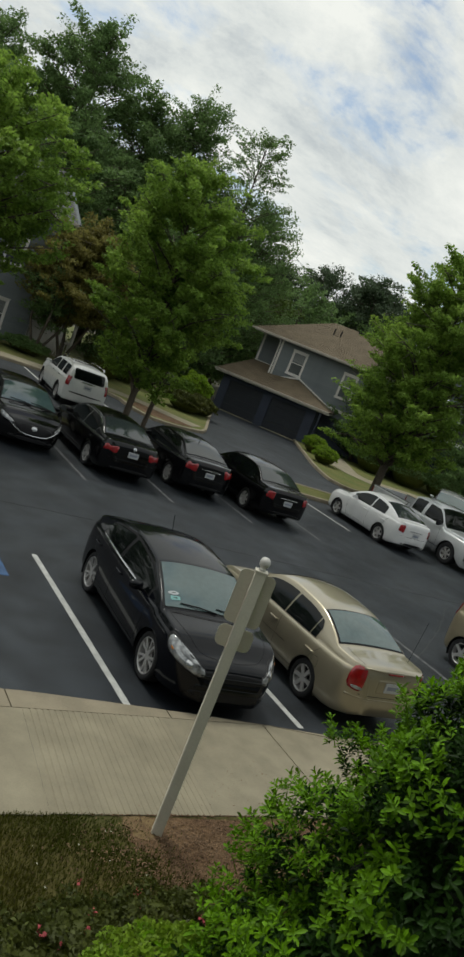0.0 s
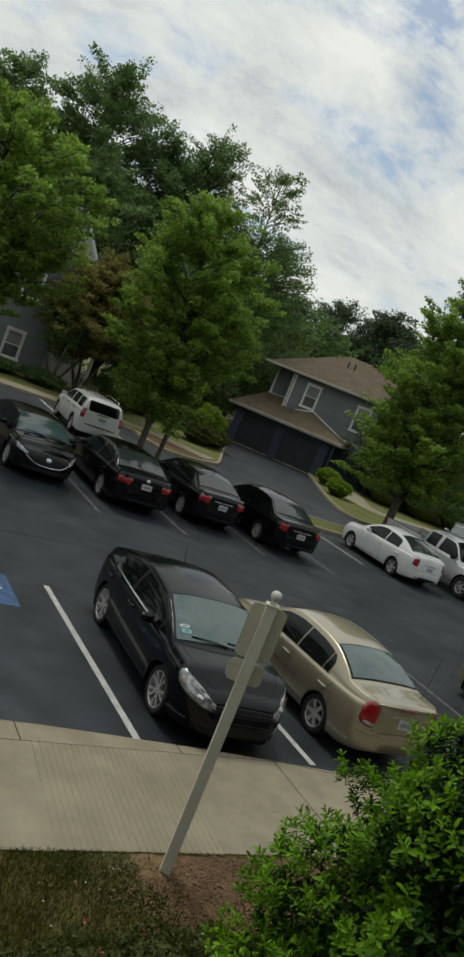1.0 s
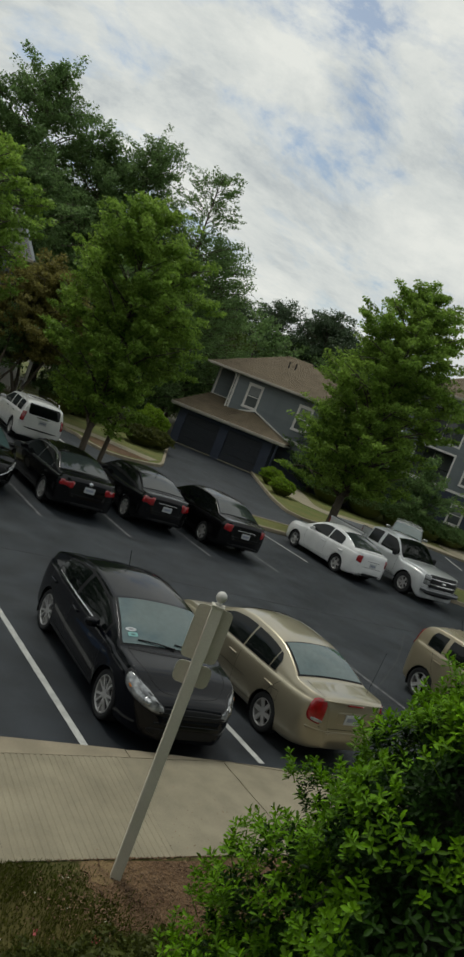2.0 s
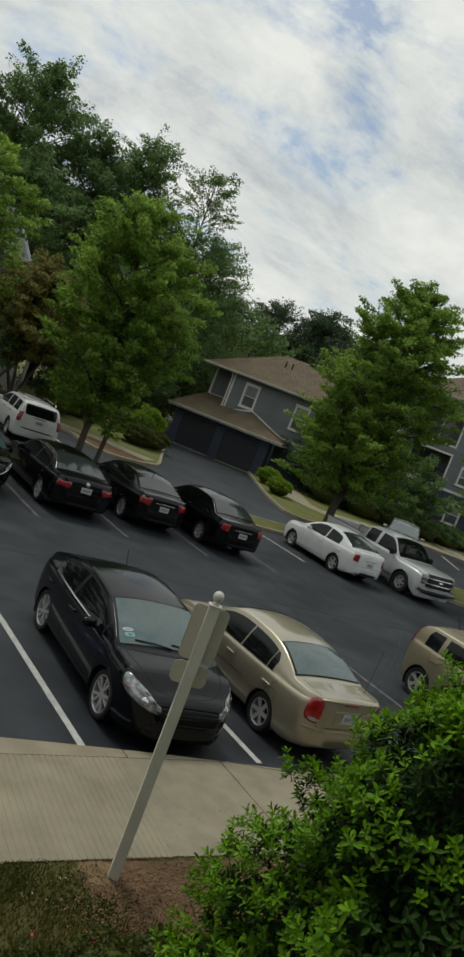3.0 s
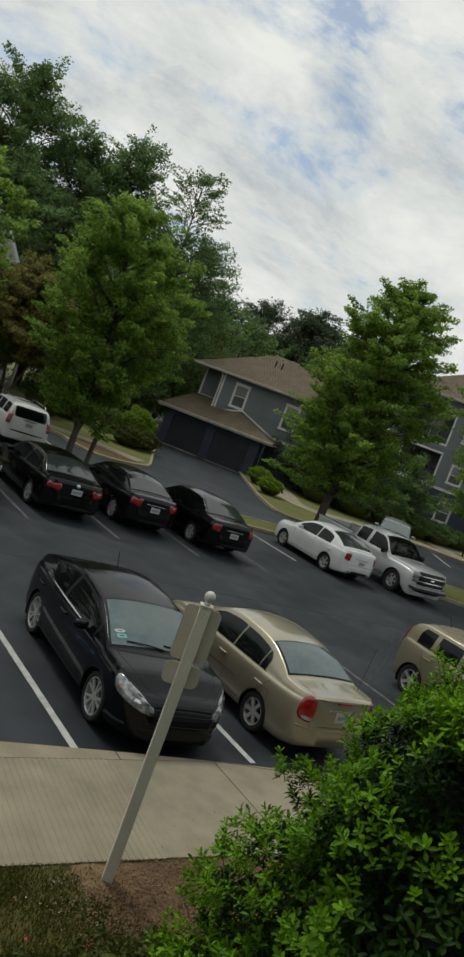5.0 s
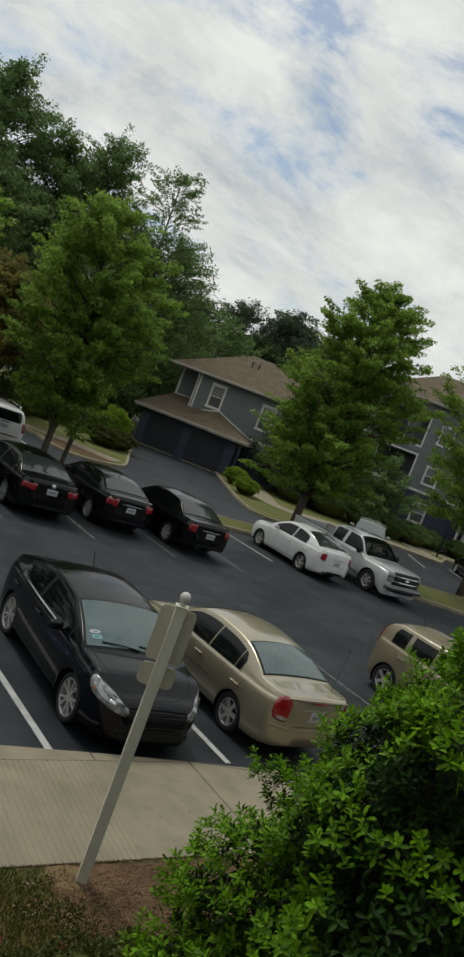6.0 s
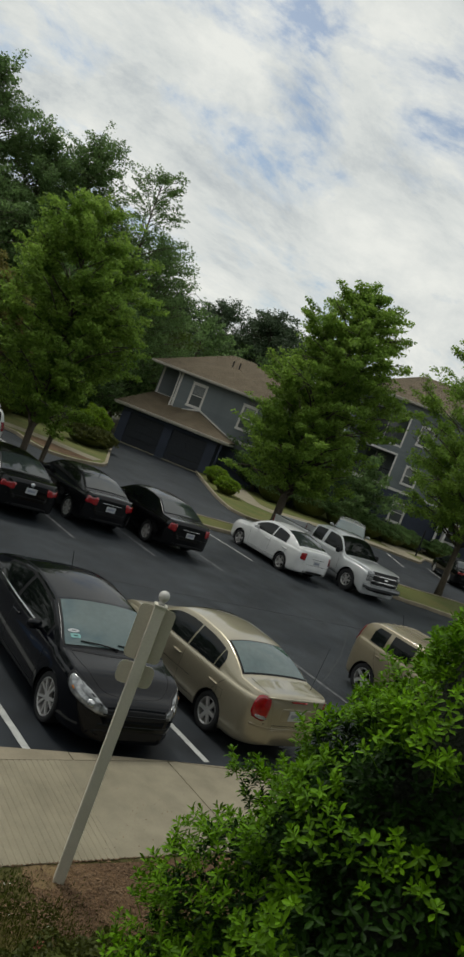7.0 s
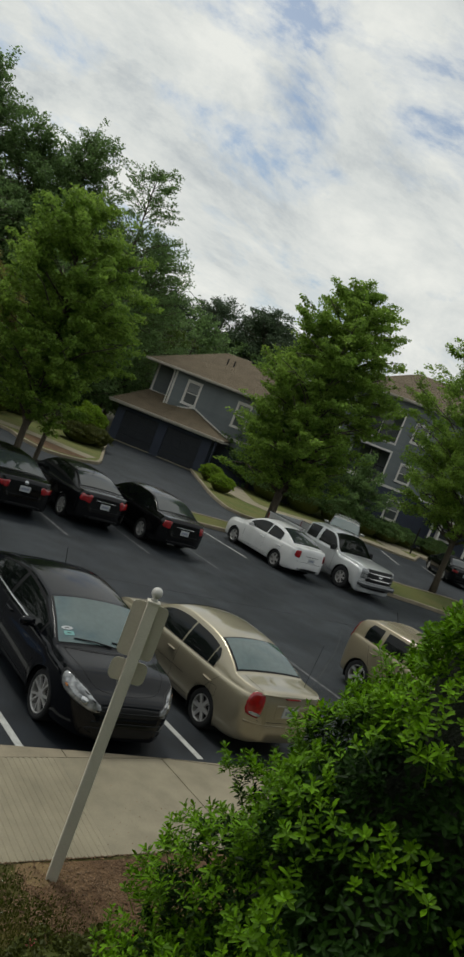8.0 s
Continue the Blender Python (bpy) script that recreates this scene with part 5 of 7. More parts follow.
    tail(v, 0.84, 0.26, 0.24, 0.66, plate_z=0.70, chrome=True)
    # white small saloon, tail out
    s = sedan(4.40, 1.735, 1.517, 2.525, 0.98, r=0.315, spokes=5, rim=0.68, deck=1.11, deck_y=0.40, rr=1.32, rf=2.40, cowl=3.22, cowl_z=1.02, hood=0.84, belt=(1.0, 0.95))
    v = Vehicle("saloon_car", pose(20.47, 21.78, 0, 0, 0, 0), white, s, "white small saloon car with red tail lamps", "car", "parked cars in the far row")
    v.glass([(1.02, 1.76), (1.82, 2.85)], ((0.98, 1.05), (1.6, 1.44)), white, gap=0.08, rounded=True)
    v.doors(2.95, 1.78, 0.9)
    v.mirrors(2.62, 1.04)
    tail(v, 0.86, 0.22, 0.28, 0.66, chrome=True, plate_z=0.72)
    v.rod("antenna", [(0, 1.12, 1.46), (0, 0.98, 1.62)], 0.01, BLACK_TRIM)
    for sx in (1, -1):
        v.seam([(1.0, 0.70), (2.95, 0.66)], sx, 0.01, white, "side_crease", 0.006)
    # black saloon far off, tail out
    s = sedan(4.80, 1.82, 1.46, 2.75, 1.05, r=0.32)
    v = Vehicle("saloon_car", pose(40.2, 27.9, 0, 0, 0, -34), black, s, "black saloon car parked beyond the grass island", "car")
    v.glass([(0.95, 1.12), (1.15, 2.0), (2.07, 3.12)], ((0.88, 1.0), (1.42, 1.4)))
    v.doors(3.25, 2.03, 1.03)
    v.mirrors(2.95, 1.0)
    tail(v, 0.83, 0.34, 0.16, 0.64, plate_z=0.72)


def build_truck():
    silver = car_paint("silver_paint", (0.70, 0.71, 0.71), metal=0.35, rough=0.34)
    L = 3.62  # nose to the back of the cab; the bed follows
    top = [(0, 1.0), (0.015, 1.35), (0.04, 1.66), (0.10, 1.80), (0.3, 1.86), (0.8, 1.88), (1.35, 1.86), (1.52, 1.80), (2.13, 1.25), (2.2, 1.215), (2.9, 1.20), (L - 0.2, 1.15), (L - 0.07, 1.06), (L - 0.02, 0.80), (L, 0.66)]
    s = dict(L=L, W=2.03, H=1.88, wb=9.0, ro=-6.4, r=0.395, deck=1.2, deck_y=0.02, rr=0.1, rf=1.45, cowl=2.18, cowl_z=1.22, hood=1.14, top=top, belt_pts=[(0, 1.22), (2.1, 1.20), (2.4, 1.13), (L, 1.03)], clear=0.42, round_f=0.35, round_r=0.1, taper_f=0.03, taper_r=0.0, tumble=0.34, spokes=6, rim=0.60, tw=0.26, arch=1.16)
    m = pose(23.42, 18.86 + L / 2, 0, 0, 0, 180)
    v = Vehicle("pickup_truck", m, silver, s, "silver crew-cab pickup truck with a chrome grille, parked nose out", "pickup truck")
    # the shell class puts one axle under the nose; the rear axle belongs to the bed
    sh = v.shell
    v.glass([(0.16, 0.74), (0.90, 1.92)], ((0.1, 1.25), (0.13, 1.75)), silver, rear=False, gap=0.07, screen_mat=CAR_GLASS)
    v.panel("cab_window", (0, 0, 1.52), BACK, rect(1.3, 0.34), CAR_GLASS, 0.008)
    for sx in (1, -1):
        for y in (0.12, 0.83, 1.98):
            v.seam([(y, 1.18), (y, 0.52)], sx)
        v.seam([(0.12, 0.52), (1.98, 0.52)], sx)
    v.mirrors(1.86, 1.28, BLACK_TRIM, (0.12, 0.06, 0.14))
    v.wipers()
    v.panel("grille", (0, L, 0.88), FORWARD, rrect(1.46, 0.46, 0.05), BLACK_TRIM, 0.014, smooth_times=0)
    for z in (0.78, 0.98):
        v.panel("grille_bar", (0, L, z), FORWARD, rrect(1.42, 0.036, 0.012), CHROME, 0.03, smooth_times=0)
    v.panel("badge", (0, L, 0.89), FORWARD, rect(0.22, 0.07), CHROME, 0.04)
    v.mirror_panels("head_lamp", (-0.80, L - 0.1, 0.90), (0.30, -0.95, 0), rrect(0.24, 0.36, 0.03), LAMP_CLEAR, out=0.018, smooth_times=0)
    v.mirror_panels("lamp_divider", (-0.80, L - 0.1, 0.90), (0.30, -0.95, 0), rrect(0.25, 0.035, 0.01), BLACK_TRIM, out=0.024, smooth_times=0)
    V, F = sweep([(-0.96, L - 0.14), (-0.80, L + 0.06), (0.80, L + 0.06), (0.96, L - 0.14)], [(-0.05, 0.47), (-0.07, 0.56), (-0.05, 0.63), (0.05, 0.63), (0.05, 0.47)])
    child("bumper", mesh_from("bumper", [(x, y + v.off, z) for x, y, z in V], F, GUNMETAL), v.ob)
    v.panel("lower_valance", (0, L, 0.44), FORWARD, rect(1.6, 0.14), BLACK_TRIM, 0.01)
    # bed: two sides with a hollow between, tailgate, floor
    o = v.off
    y0, y1 = -2.22 + o, -0.03 + o
    r, ya = 0.395, -1.02
    for sx in (1, -1):
        bm = bmesh.new()
        xo, xi = sx * 0.995, sx * 0.90
        ys = np.linspace(-2.22, -0.03, 40)
        rows = []
        for y in ys:
            zlow = 0.55
            dy = abs(y - ya)
            if dy < 0.47:
                zlow = max(0.55, r + math.sqrt(0.47 ** 2 - dy ** 2))
            rows.append([bm.verts.new((x, y + o, z)) for x, z in ((xi, zlow), (xo, zlow), (xo * 1.005, (zlow + 1.3) / 2), (xo, 1.30), (xo * 0.985, 1.345), (xi, 1.345))])
        for a, b in zip(rows, rows[1:]):
            for i in range(6):
                bm.faces.new((a[i], a[(i + 1) % 6], b[(i + 1) % 6], b[i]))
        bm.faces.new(rows[0])
        bm.faces.new(rows[-1])
        bmesh.ops.recalc_face_normals(bm, faces=bm.faces[:])
        part("bed_side", bm, silver, v.ob)
        part("bed_rail", box_bm(min(sx * 0.89, sx * 0.985), max(sx * 0.89, sx * 0.985), y0, y1, 1.347, 1.365, 0.006), BLACK_TRIM, v.ob)
        part("tail_lamp", box_bm(min(sx * 0.86, sx * 1.0), max(sx * 0.86, sx * 1.0), y0 - 0.02, y0 + 0.05, 0.92, 1.28, 0.01), LAMP_RED, v.ob)
    part("tailgate", box_bm(-0.86, 0.86, y0 - 0.02, y0 + 0.05, 0.62, 1.345, 0.012), silver, v.ob)
    part("bed_floor", box_bm(-0.90, 0.90, y0 + 0.05, y1, 0.60, 0.66), BLACK_TRIM, v.ob)
    part("frame_rail", box_bm(-0.45, 0.45, y0, 0.5 + o, 0.40, 0.58), BLACK_TRIM, v.ob)
    for w in [c for c in v.ob.children if c.name.startswith("wheel")]:
        if w.data is None and w.matrix_basis.translation.y < -3:
            w.matrix_basis.translation.y = ya + o
            w.matrix_basis.translation.x = math.copysign(0.855, w.matrix_basis.translation.x)
        elif w.data is not None and min(p.co.y for p in w.data.vertices) < -5:
            bpy.data.objects.remove(w)


def suv_top(L, H, slope=0.28, hood=1.06, cowl=None, shield=0.85, lip=0.62):
    c = cowl or L - 1.35
    return [(0, 0.60), (0.02, 0.80), (0.06, 1.0), (0.06 + slope * 0.5, 1.0 + (H - 1.0) * 0.62), (0.06 + slope, H - 0.06), (0.06 + slope + 0.3, H - 0.01), ((c - shield + 0.6) / 1.6, H), (c - shield, H - 0.05), (c - shield + 0.1, H - 0.09), (c, hood + 0.03), (c + 0.05, hood), (L - 0.3, hood - 0.10), (L - 0.10, hood - 0.22), (L - 0.02, 0.62), (L, 0.52)]


def build_suvs():
    white = car_paint("suv_white_paint", (0.72, 0.72, 0.70), rough=0.32)
    L = 4.75
    c = L - 1.35
    s = dict(L=L, W=1.76, H=1.64, wb=2.85, ro=1.1, r=0.36, deck=1.0, deck_y=0.1, rr=0.4, rf=c - 0.85, cowl=c, cowl_z=1.10, hood=1.0, top=suv_top(L, 1.64, 0.34, 1.08), belt_pts=[(0, 0.98), (0.3, 1.10), (c, 1.04), (L, 0.85)], round_r=0.25, taper_r=0.03, tumble=0.30, clear=0.26, spokes=6, rim=0.64)
    v = Vehicle("suv_car", pose(11.15, 31.0, 0, 0, 0, -4), white, s, "white off-road estate car with roof rails, seen from behind", "car")
    v.glass([(0.48, 1.10), (1.24, 1.98), (2.12, 3.2)], ((0.36, 1.14), (0.5, 1.50)), white, rear=False, gap=0.07)
    v.panel("rear_window", (0, 0.2, 1.32), BACK, rrect(1.22, 0.38, 0.07), CAR_GLASS, 0.01, smooth_times=0)
    v.doors(3.35, 2.05, 1.2, 0.38, 0.98, CHROME)
    v.mirrors(3.05, 1.16)
    v.mirror_panels("tail_lamp", (0.80, 0.1, 1.0), (-0.7, 0.7, 0), rrect(0.17, 0.36, 0.03), LAMP_RED, out=0.014, smooth_times=0)
    v.panel("chrome_bar", (0, 0, 1.08), BACK, rect(0.55, 0.05), CHROME, 0.016, smooth_times=1)
    v.plate(0.92)
    v.panel("bumper_step", (0, 0, 0.62), BACK, rect(1.3, 0.05), BLACK_TRIM, 0.012)
    for sx in (1, -1):
        v.rod("roof_rail", [(sx * 0.60, 0.7, 1.61), (sx * 0.62, 0.85, 1.69), (sx * 0.62, 2.4, 1.69), (sx * 0.60, 2.6, 1.61)], 0.022, CHROME)
        for y in (0.95, 2.3):
            v.rod("cross_bar", [(-0.62, y, 1.69), (0.62, y, 1.69)], 0.014, BLACK_TRIM) if sx > 0 else None
    # small tan crossover behind the shrub
    tan = car_paint("tan_paint", (0.310, 0.262, 0.170), metal=0.45, rough=0.38)
    L = 4.14
    c = L - 1.15
    s = dict(L=L, W=1.80, H=1.60, wb=2.57, ro=0.75, r=0.325, deck=1.0, deck_y=0.1, rr=0.35, rf=c - 0.70, cowl=c, cowl_z=1.10, hood=0.98, top=suv_top(L, 1.60, 0.34, 1.06, c, 0.70), belt_pts=[(0, 0.98), (0.3, 1.10), (c, 1.0), (L, 0.85)], round_r=0.34, taper_r=0.05, tumble=0.32, spokes=5, rim=0.7)
    v = Vehicle("crossover_car", pose(14.7, 9.45, 0, 0, 0, 180), tan, s, "tan boxy crossover car with upright red tail lamps", "car")
    v.glass([(0.56, 0.96), (1.08, 1.70), (1.82, 2.7)], ((0.44, 1.12), (0.62, 1.46)), tan, rear=False, gap=0.07)
    v.panel("rear_window", (0, 0.2, 1.28), BACK, rrect(1.06, 0.30, 0.06), CAR_GLASS, 0.01, smooth_times=0)
    v.mirror_panels("tail_lamp", (0.74, 0.12, 1.22), (-0.62, 0.78, 0), [(-0.06, -0.24), (0.08, -0.24), (0.05, 0.24), (-0.05, 0.22)], LAMP_RED, out=0.016)
    v.doors(2.85, 1.76, 0.95, 0.34, 0.92)
    v.mirrors(2.5, 1.12)
    v.wipers()
    for x in (-0.42, -0.21, 0.0, 0.21, 0.42):
        pts = [(x, y, v.shell.crown_z(x, y) + 0.004) for y in np.linspace(0.5, 2.1, 9)]
        v.rod("roof_rib", pts, 0.012, tan)
    v.rod("antenna", [(0, 0.62, 1.58), (0, 0.50, 1.80)], 0.007, BLACK_TRIM)
    v.plate(0.8)
    # pale van beyond the pickup
    pale = car_paint("pale_silver_paint", (0.52, 0.53, 0.53), metal=0.3, rough=0.35)
    L = 4.9
    c = L - 1.0
    s = dict(L=L, W=1.78, H=1.58, wb=2.95, ro=1.0, r=0.34, deck=1.0, deck_y=0.1, rr=0.4, rf=c - 1.0, cowl=c, cowl_z=1.10, hood=0.98, top=suv_top(L, 1.58, 0.3, 1.06, c, 1.0), belt_pts=[(0, 1.0), (0.3, 1.08), (c, 1.02), (L, 0.85)], round_r=0.3, taper_r=0.04, tumble=0.32)
    v = Vehicle("minivan_car", pose(31.0, 28.4, 0, 0, 0, 133), pale, s, "pale silver van parked beyond the pickup truck", "van")
    v.glass([(0.5, 1.3), (1.4, 2.4), (2.5, 3.5)], ((0.4, 1.12), (0.6, 1.6)), rear=False)
    v.panel("rear_window", (0, 0.2, 1.38), BACK, rrect(1.2, 0.34, 0.06), CAR_GLASS, 0.01, smooth_times=0)
    v.mirrors(3.2, 1.14)
    v.mirror_panels("head_lamp", (-0.74, L - 0.2, 0.80), (0.5, -0.85, 0), rect(0.3, 0.16), LAMP_CLEAR, out=0.014)
    v.panel("grille", (0, L, 0.70), FORWARD, rect(1.0, 0.14), BLACK_TRIM, 0.012)
    v.wipers()


build_black_compact()
build_beige_sedan()
build_far_row()
build_truck()
build_suvs()

# ---- sign post ----


def build_sign():
    post = empty("sign_post", pose(4.24, 5.55, 0.10, -0.5, -0.65, -30), "cream painted square sign post with ball finial and two plates", "sign post")
    h = 2.72
    part("post", box_bm(-0.051, 0.051, -0.045, 0.045, 0, h, 0.006), WHITE_WOOD, post)
    part("post_cap", box_bm(-0.060, 0.060, -0.054, 0.054, h, h + 0.022, 0.006), WHITE_WOOD, post)
    V, F = [], []
    prof = [(0.028, h + 0.02), (0.036, h + 0.028), (0.026, h + 0.042), (0.024, h + 0.05), (0.038, h + 0.062), (0.048, h + 0.083), (0.050, h + 0.10), (0.045, h + 0.122), (0.031, h + 0.14), (0.010, h + 0.149)]
    for r, z in prof:
        V += [(r * math.cos(2 * math.pi * i / 20), r * math.sin(2 * math.pi * i / 20), z) for i in range(20)]
    for k in range(len(prof) - 1):
        F += [(k * 20 + i, k * 20 + (i + 1) % 20, (k + 1) * 20 + (i + 1) % 20, (k + 1) * 20 + i) for i in range(20)]
    F.append(tuple((len(prof) - 1) * 20 + i for i in range(20)))
    child("finial", mesh_from("finial", V, F, TRIM, True), post, "white ball finial")
    for name, z0, z1, w, r in (("sign_plate", h - 0.535, h - 0.02, 0.335, 0.05), ("sign_plate", h - 0.775, h - 0.565, 0.335, 0.06)):
        pts = []
        for cx, cz, a0 in ((w / 2 - r, z1 - r, 0), (-w / 2 + r, z1 - r, 90), (-w / 2 + r, z0 + r, 180), (w / 2 - r, z0 + r, 270)):
            pts += [(cx + r * math.cos(radians(a0 + a)), cz + r * math.sin(radians(a0 + a))) for a in (0, 22, 45, 68, 90)]
        n = len(pts)
        V = [(x, 0.047, z) for x, z in pts] + [(x, 0.053, z) for x, z in pts]
        F = [tuple(range(n)), tuple(range(2 * n - 1, n - 1, -1))] + [(i, (i + 1) % n, n + (i + 1) % n, n + i) for i in range(n)]
        plate = child(name, mesh_from(name, V, F, SIGN_BACK), post)
        for z in (z0 + 0.05, z1 - 0.05):
            V, F = tube([(0.0, 0.05, z), (0.0, 0.075, z)], [0.009, 0.009], 6)
            child("bolt", mesh_from("bolt", V, F, CHROME), plate)


build_sign()

# ---- the wall that closes the place behind the viewer ----
tagged(new("wall_south", mesh_from("wall_south", *(lambda b: ([v.co[:] for v in b.verts], [[v.index for v in f.verts] for f in b.faces]))((lambda b: (b.verts.index_update(), b)[1])(box_bm(-32, 45, -1.9, -1.5, -0.05, 9.0))), SIDING)), "plain grey sided wall of the near building", "wall", kind="structure")

# unseen walls at either side, added so that the cars reflect less sky
for name, box in (("wall_west", (-36, -35.6, -1.5, 46, -0.05, 9.0)), ("wall_east", (75, 75.4, -1.5, 20, -0.05, 9.0))):
    bm = box_bm(*box)
    me = bpy.data.meshes.new(name)
    bm.to_mesh(me)
    bm.free()
    me.materials.append(SLATE_WALL)
    tagged(new(name, me), "plain unseen wall added to darken reflections in the cars", "wall", kind="structure")

# ---- apartment block ----
BLOCK = Matrix(((HU.x, -HN.x, 0, 45.0), (HU.y, -HN.y, 0, 39.8), (0, 0, 1, 0), (0, 0, 0, 1)))


def build_block():
    b = empty("apartment_building", BLOCK, "grey three-storey apartment building with white-framed balconies and brown roof", "building")
    x0, x1, y1 = -4.1, 14.0, 10.0
    wins = [(1.07, 1.95, 4.2, 5.38), (1.07, 1.95, 7.2, 8.5), (1.15, 2.05, 1.38, 2.74), (5.2, 6.1, 4.2, 5.4), (5.2, 6.1, 7.2, 8.5), (5.2, 6.1, 1.4, 2.74), (8.6, 9.5, 4.2, 5.4), (8.6, 9.5, 7.2, 8.5)]
    balc = [(-2.75, 0.0, 3.68, 5.94), (-2.75, 0.0, 6.68, 8.96)]
    part("ground_wall", wall_bm(x0, x1, -0.05, 3.45, 0, 0.25, [w for w in wins if w[3] < 3.4]), SLATE_WALL, b)
    part("upper_wall", wall_bm(x0, x1, 3.45, 9.9, 0.02, 0.25, [w for w in wins if w[2] > 3.4] + balc), SIDING, b)
    siding_boards(b, x0, x1, 3.66, 9.7, 0.018, [(a - 0.1, c + 0.1, d - 0.12, e + 0.15) for a, c, d, e in wins + balc], 0.18)
    part("band_board", box_bm(x0, x1, -0.05, 0.014, 3.46, 3.64, 0.01), TRIM, b)
    for w in wins:
        sash_window(b, *w, 0.0)
    for xa, xb, za, zb in balc:
        bay = child("balcony", None, b)
        bay.empty_display_size = 0.1
        part("balcony_back", box_bm(xa - 0.3, xb + 0.3, 1.8, 1.9, za - 0.2, zb + 0.2), SIDING, bay)
        part("balcony_floor", box_bm(xa - 0.3, xb + 0.3, 0.25, 1.8, za - 0.2, za), CONCRETE, bay)
        part("balcony_ceiling", box_bm(xa - 0.3, xb + 0.3, 0.25, 1.8, zb, zb + 0.12), TRIM, bay)
        part("balcony_side", box_bm(xa - 0.3, xa - 0.2, 0.25, 1.8, za, zb), SIDING, bay)
        part("balcony_side", box_bm(xb + 0.2, xb + 0.3, 0.25, 1.8, za, zb), SIDING, bay)
        part("balcony_door", box_bm(xa + 0.6, xb - 0.6, 1.77, 1.797, za, zb - 0.2, 0.01), PANE, bay)
        part("door_frame", box_bm((xa + xb) / 2 - 0.04, (xa + xb) / 2 + 0.04, 1.74, 1.77, za, zb - 0.2, 0.01), TRIM, bay)
        bm = box_bm(xa - 0.12, xa, -0.03, 0.0, za - 0.14, zb + 0.14, 0.008)
        box_bm(xb, xb + 0.12, -0.03, 0.0, za - 0.14, zb + 0.14, 0.008, bm)
        box_bm(xa, xb, -0.03, 0.0, zb, zb + 0.14, 0.008, bm)
        box_bm(xa, xb, -0.03, 0.0, za - 0.14, za, 0.008, bm)
        part("balcony_trim", bm, TRIM, bay)
        part("rail", box_bm(xa, xb, 0.05, 0.11, za + 1.02, za + 1.07, 0.01), BLACK_TRIM, bay)
        n = int((xb - xa) / 0.13)
        for i in range(n):
            x = xa + (i + 0.5) * (xb - xa) / n
            part("baluster", box_bm(x - 0.01, x + 0.01, 0.07, 0.09, za, za + 1.02), BLACK_TRIM, bay)
    part("end_wall", box_bm(x0, x0 + 0.25, 0.25, y1, -0.05, 9.9), SIDING, b)
    part("end_wall", box_bm(x1 - 0.25, x1, 0.25, y1, -0.05, 9.9), SIDING, b)
    part("back_wall", box_bm(x0, x1, y1, y1 + 0.25, -0.05, 9.9), SIDING, b)
    e, rz, ry = 9.95, 12.6, 5.2
    a0, a1 = x0 - 0.5, x1 + 0.5
    roof_plane(b, [(a0, -0.5, e), (a1, -0.5, e), (a1 - 4.5, ry, rz), (a0 + 4.5, ry, rz)], 30)
    roof_plane(b, [(a1, y1 + 0.7, e), (a0, y1 + 0.7, e), (a0 + 4.5, ry, rz), (a1 - 4.5, ry, rz)], 30)
    roof_plane(b, [(a0, y1 + 0.7, e), (a0, -0.5, e), (a0 + 4.5, ry, rz), (a0 + 4.5, ry, rz)], 30)
    roof_plane(b, [(a1, -0.5, e), (a1, y1 + 0.7, e), (a1 - 4.5, ry, rz), (a1 - 4.5, ry, rz)], 30)
    part("gutter", box_bm(a0, a1, -0.62, -0.5, e - 0.14, e + 0.02, 0.02), GUTTER, b)
    part("soffit", box_bm(a0, a1, -0.5, -0.05, e - 0.16, e - 0.09), TRIM, b)
    # white porch by the entrance
    porch = child("porch", None, b)
    porch.empty_display_size = 0.1
    part("porch_roof", box_bm(4.2, 7.6, -1.6, -0.05, 2.55, 2.75, 0.02), SHINGLE, porch)
    for x in (4.5, 5.1, 7.2):
        part("porch_post", box_bm(x, x + 0.16, -1.5, -1.34, 0.1, 2.55, 0.01), TRIM, porch)
    part("porch_base", box_bm(4.2, 7.6, -1.6, -0.05, 0, 0.3, 0.02), CONCRETE, porch)


build_block()

FAR_HOUSE = pose(3.1, 43.3, 0.1, 0, 0, 0)


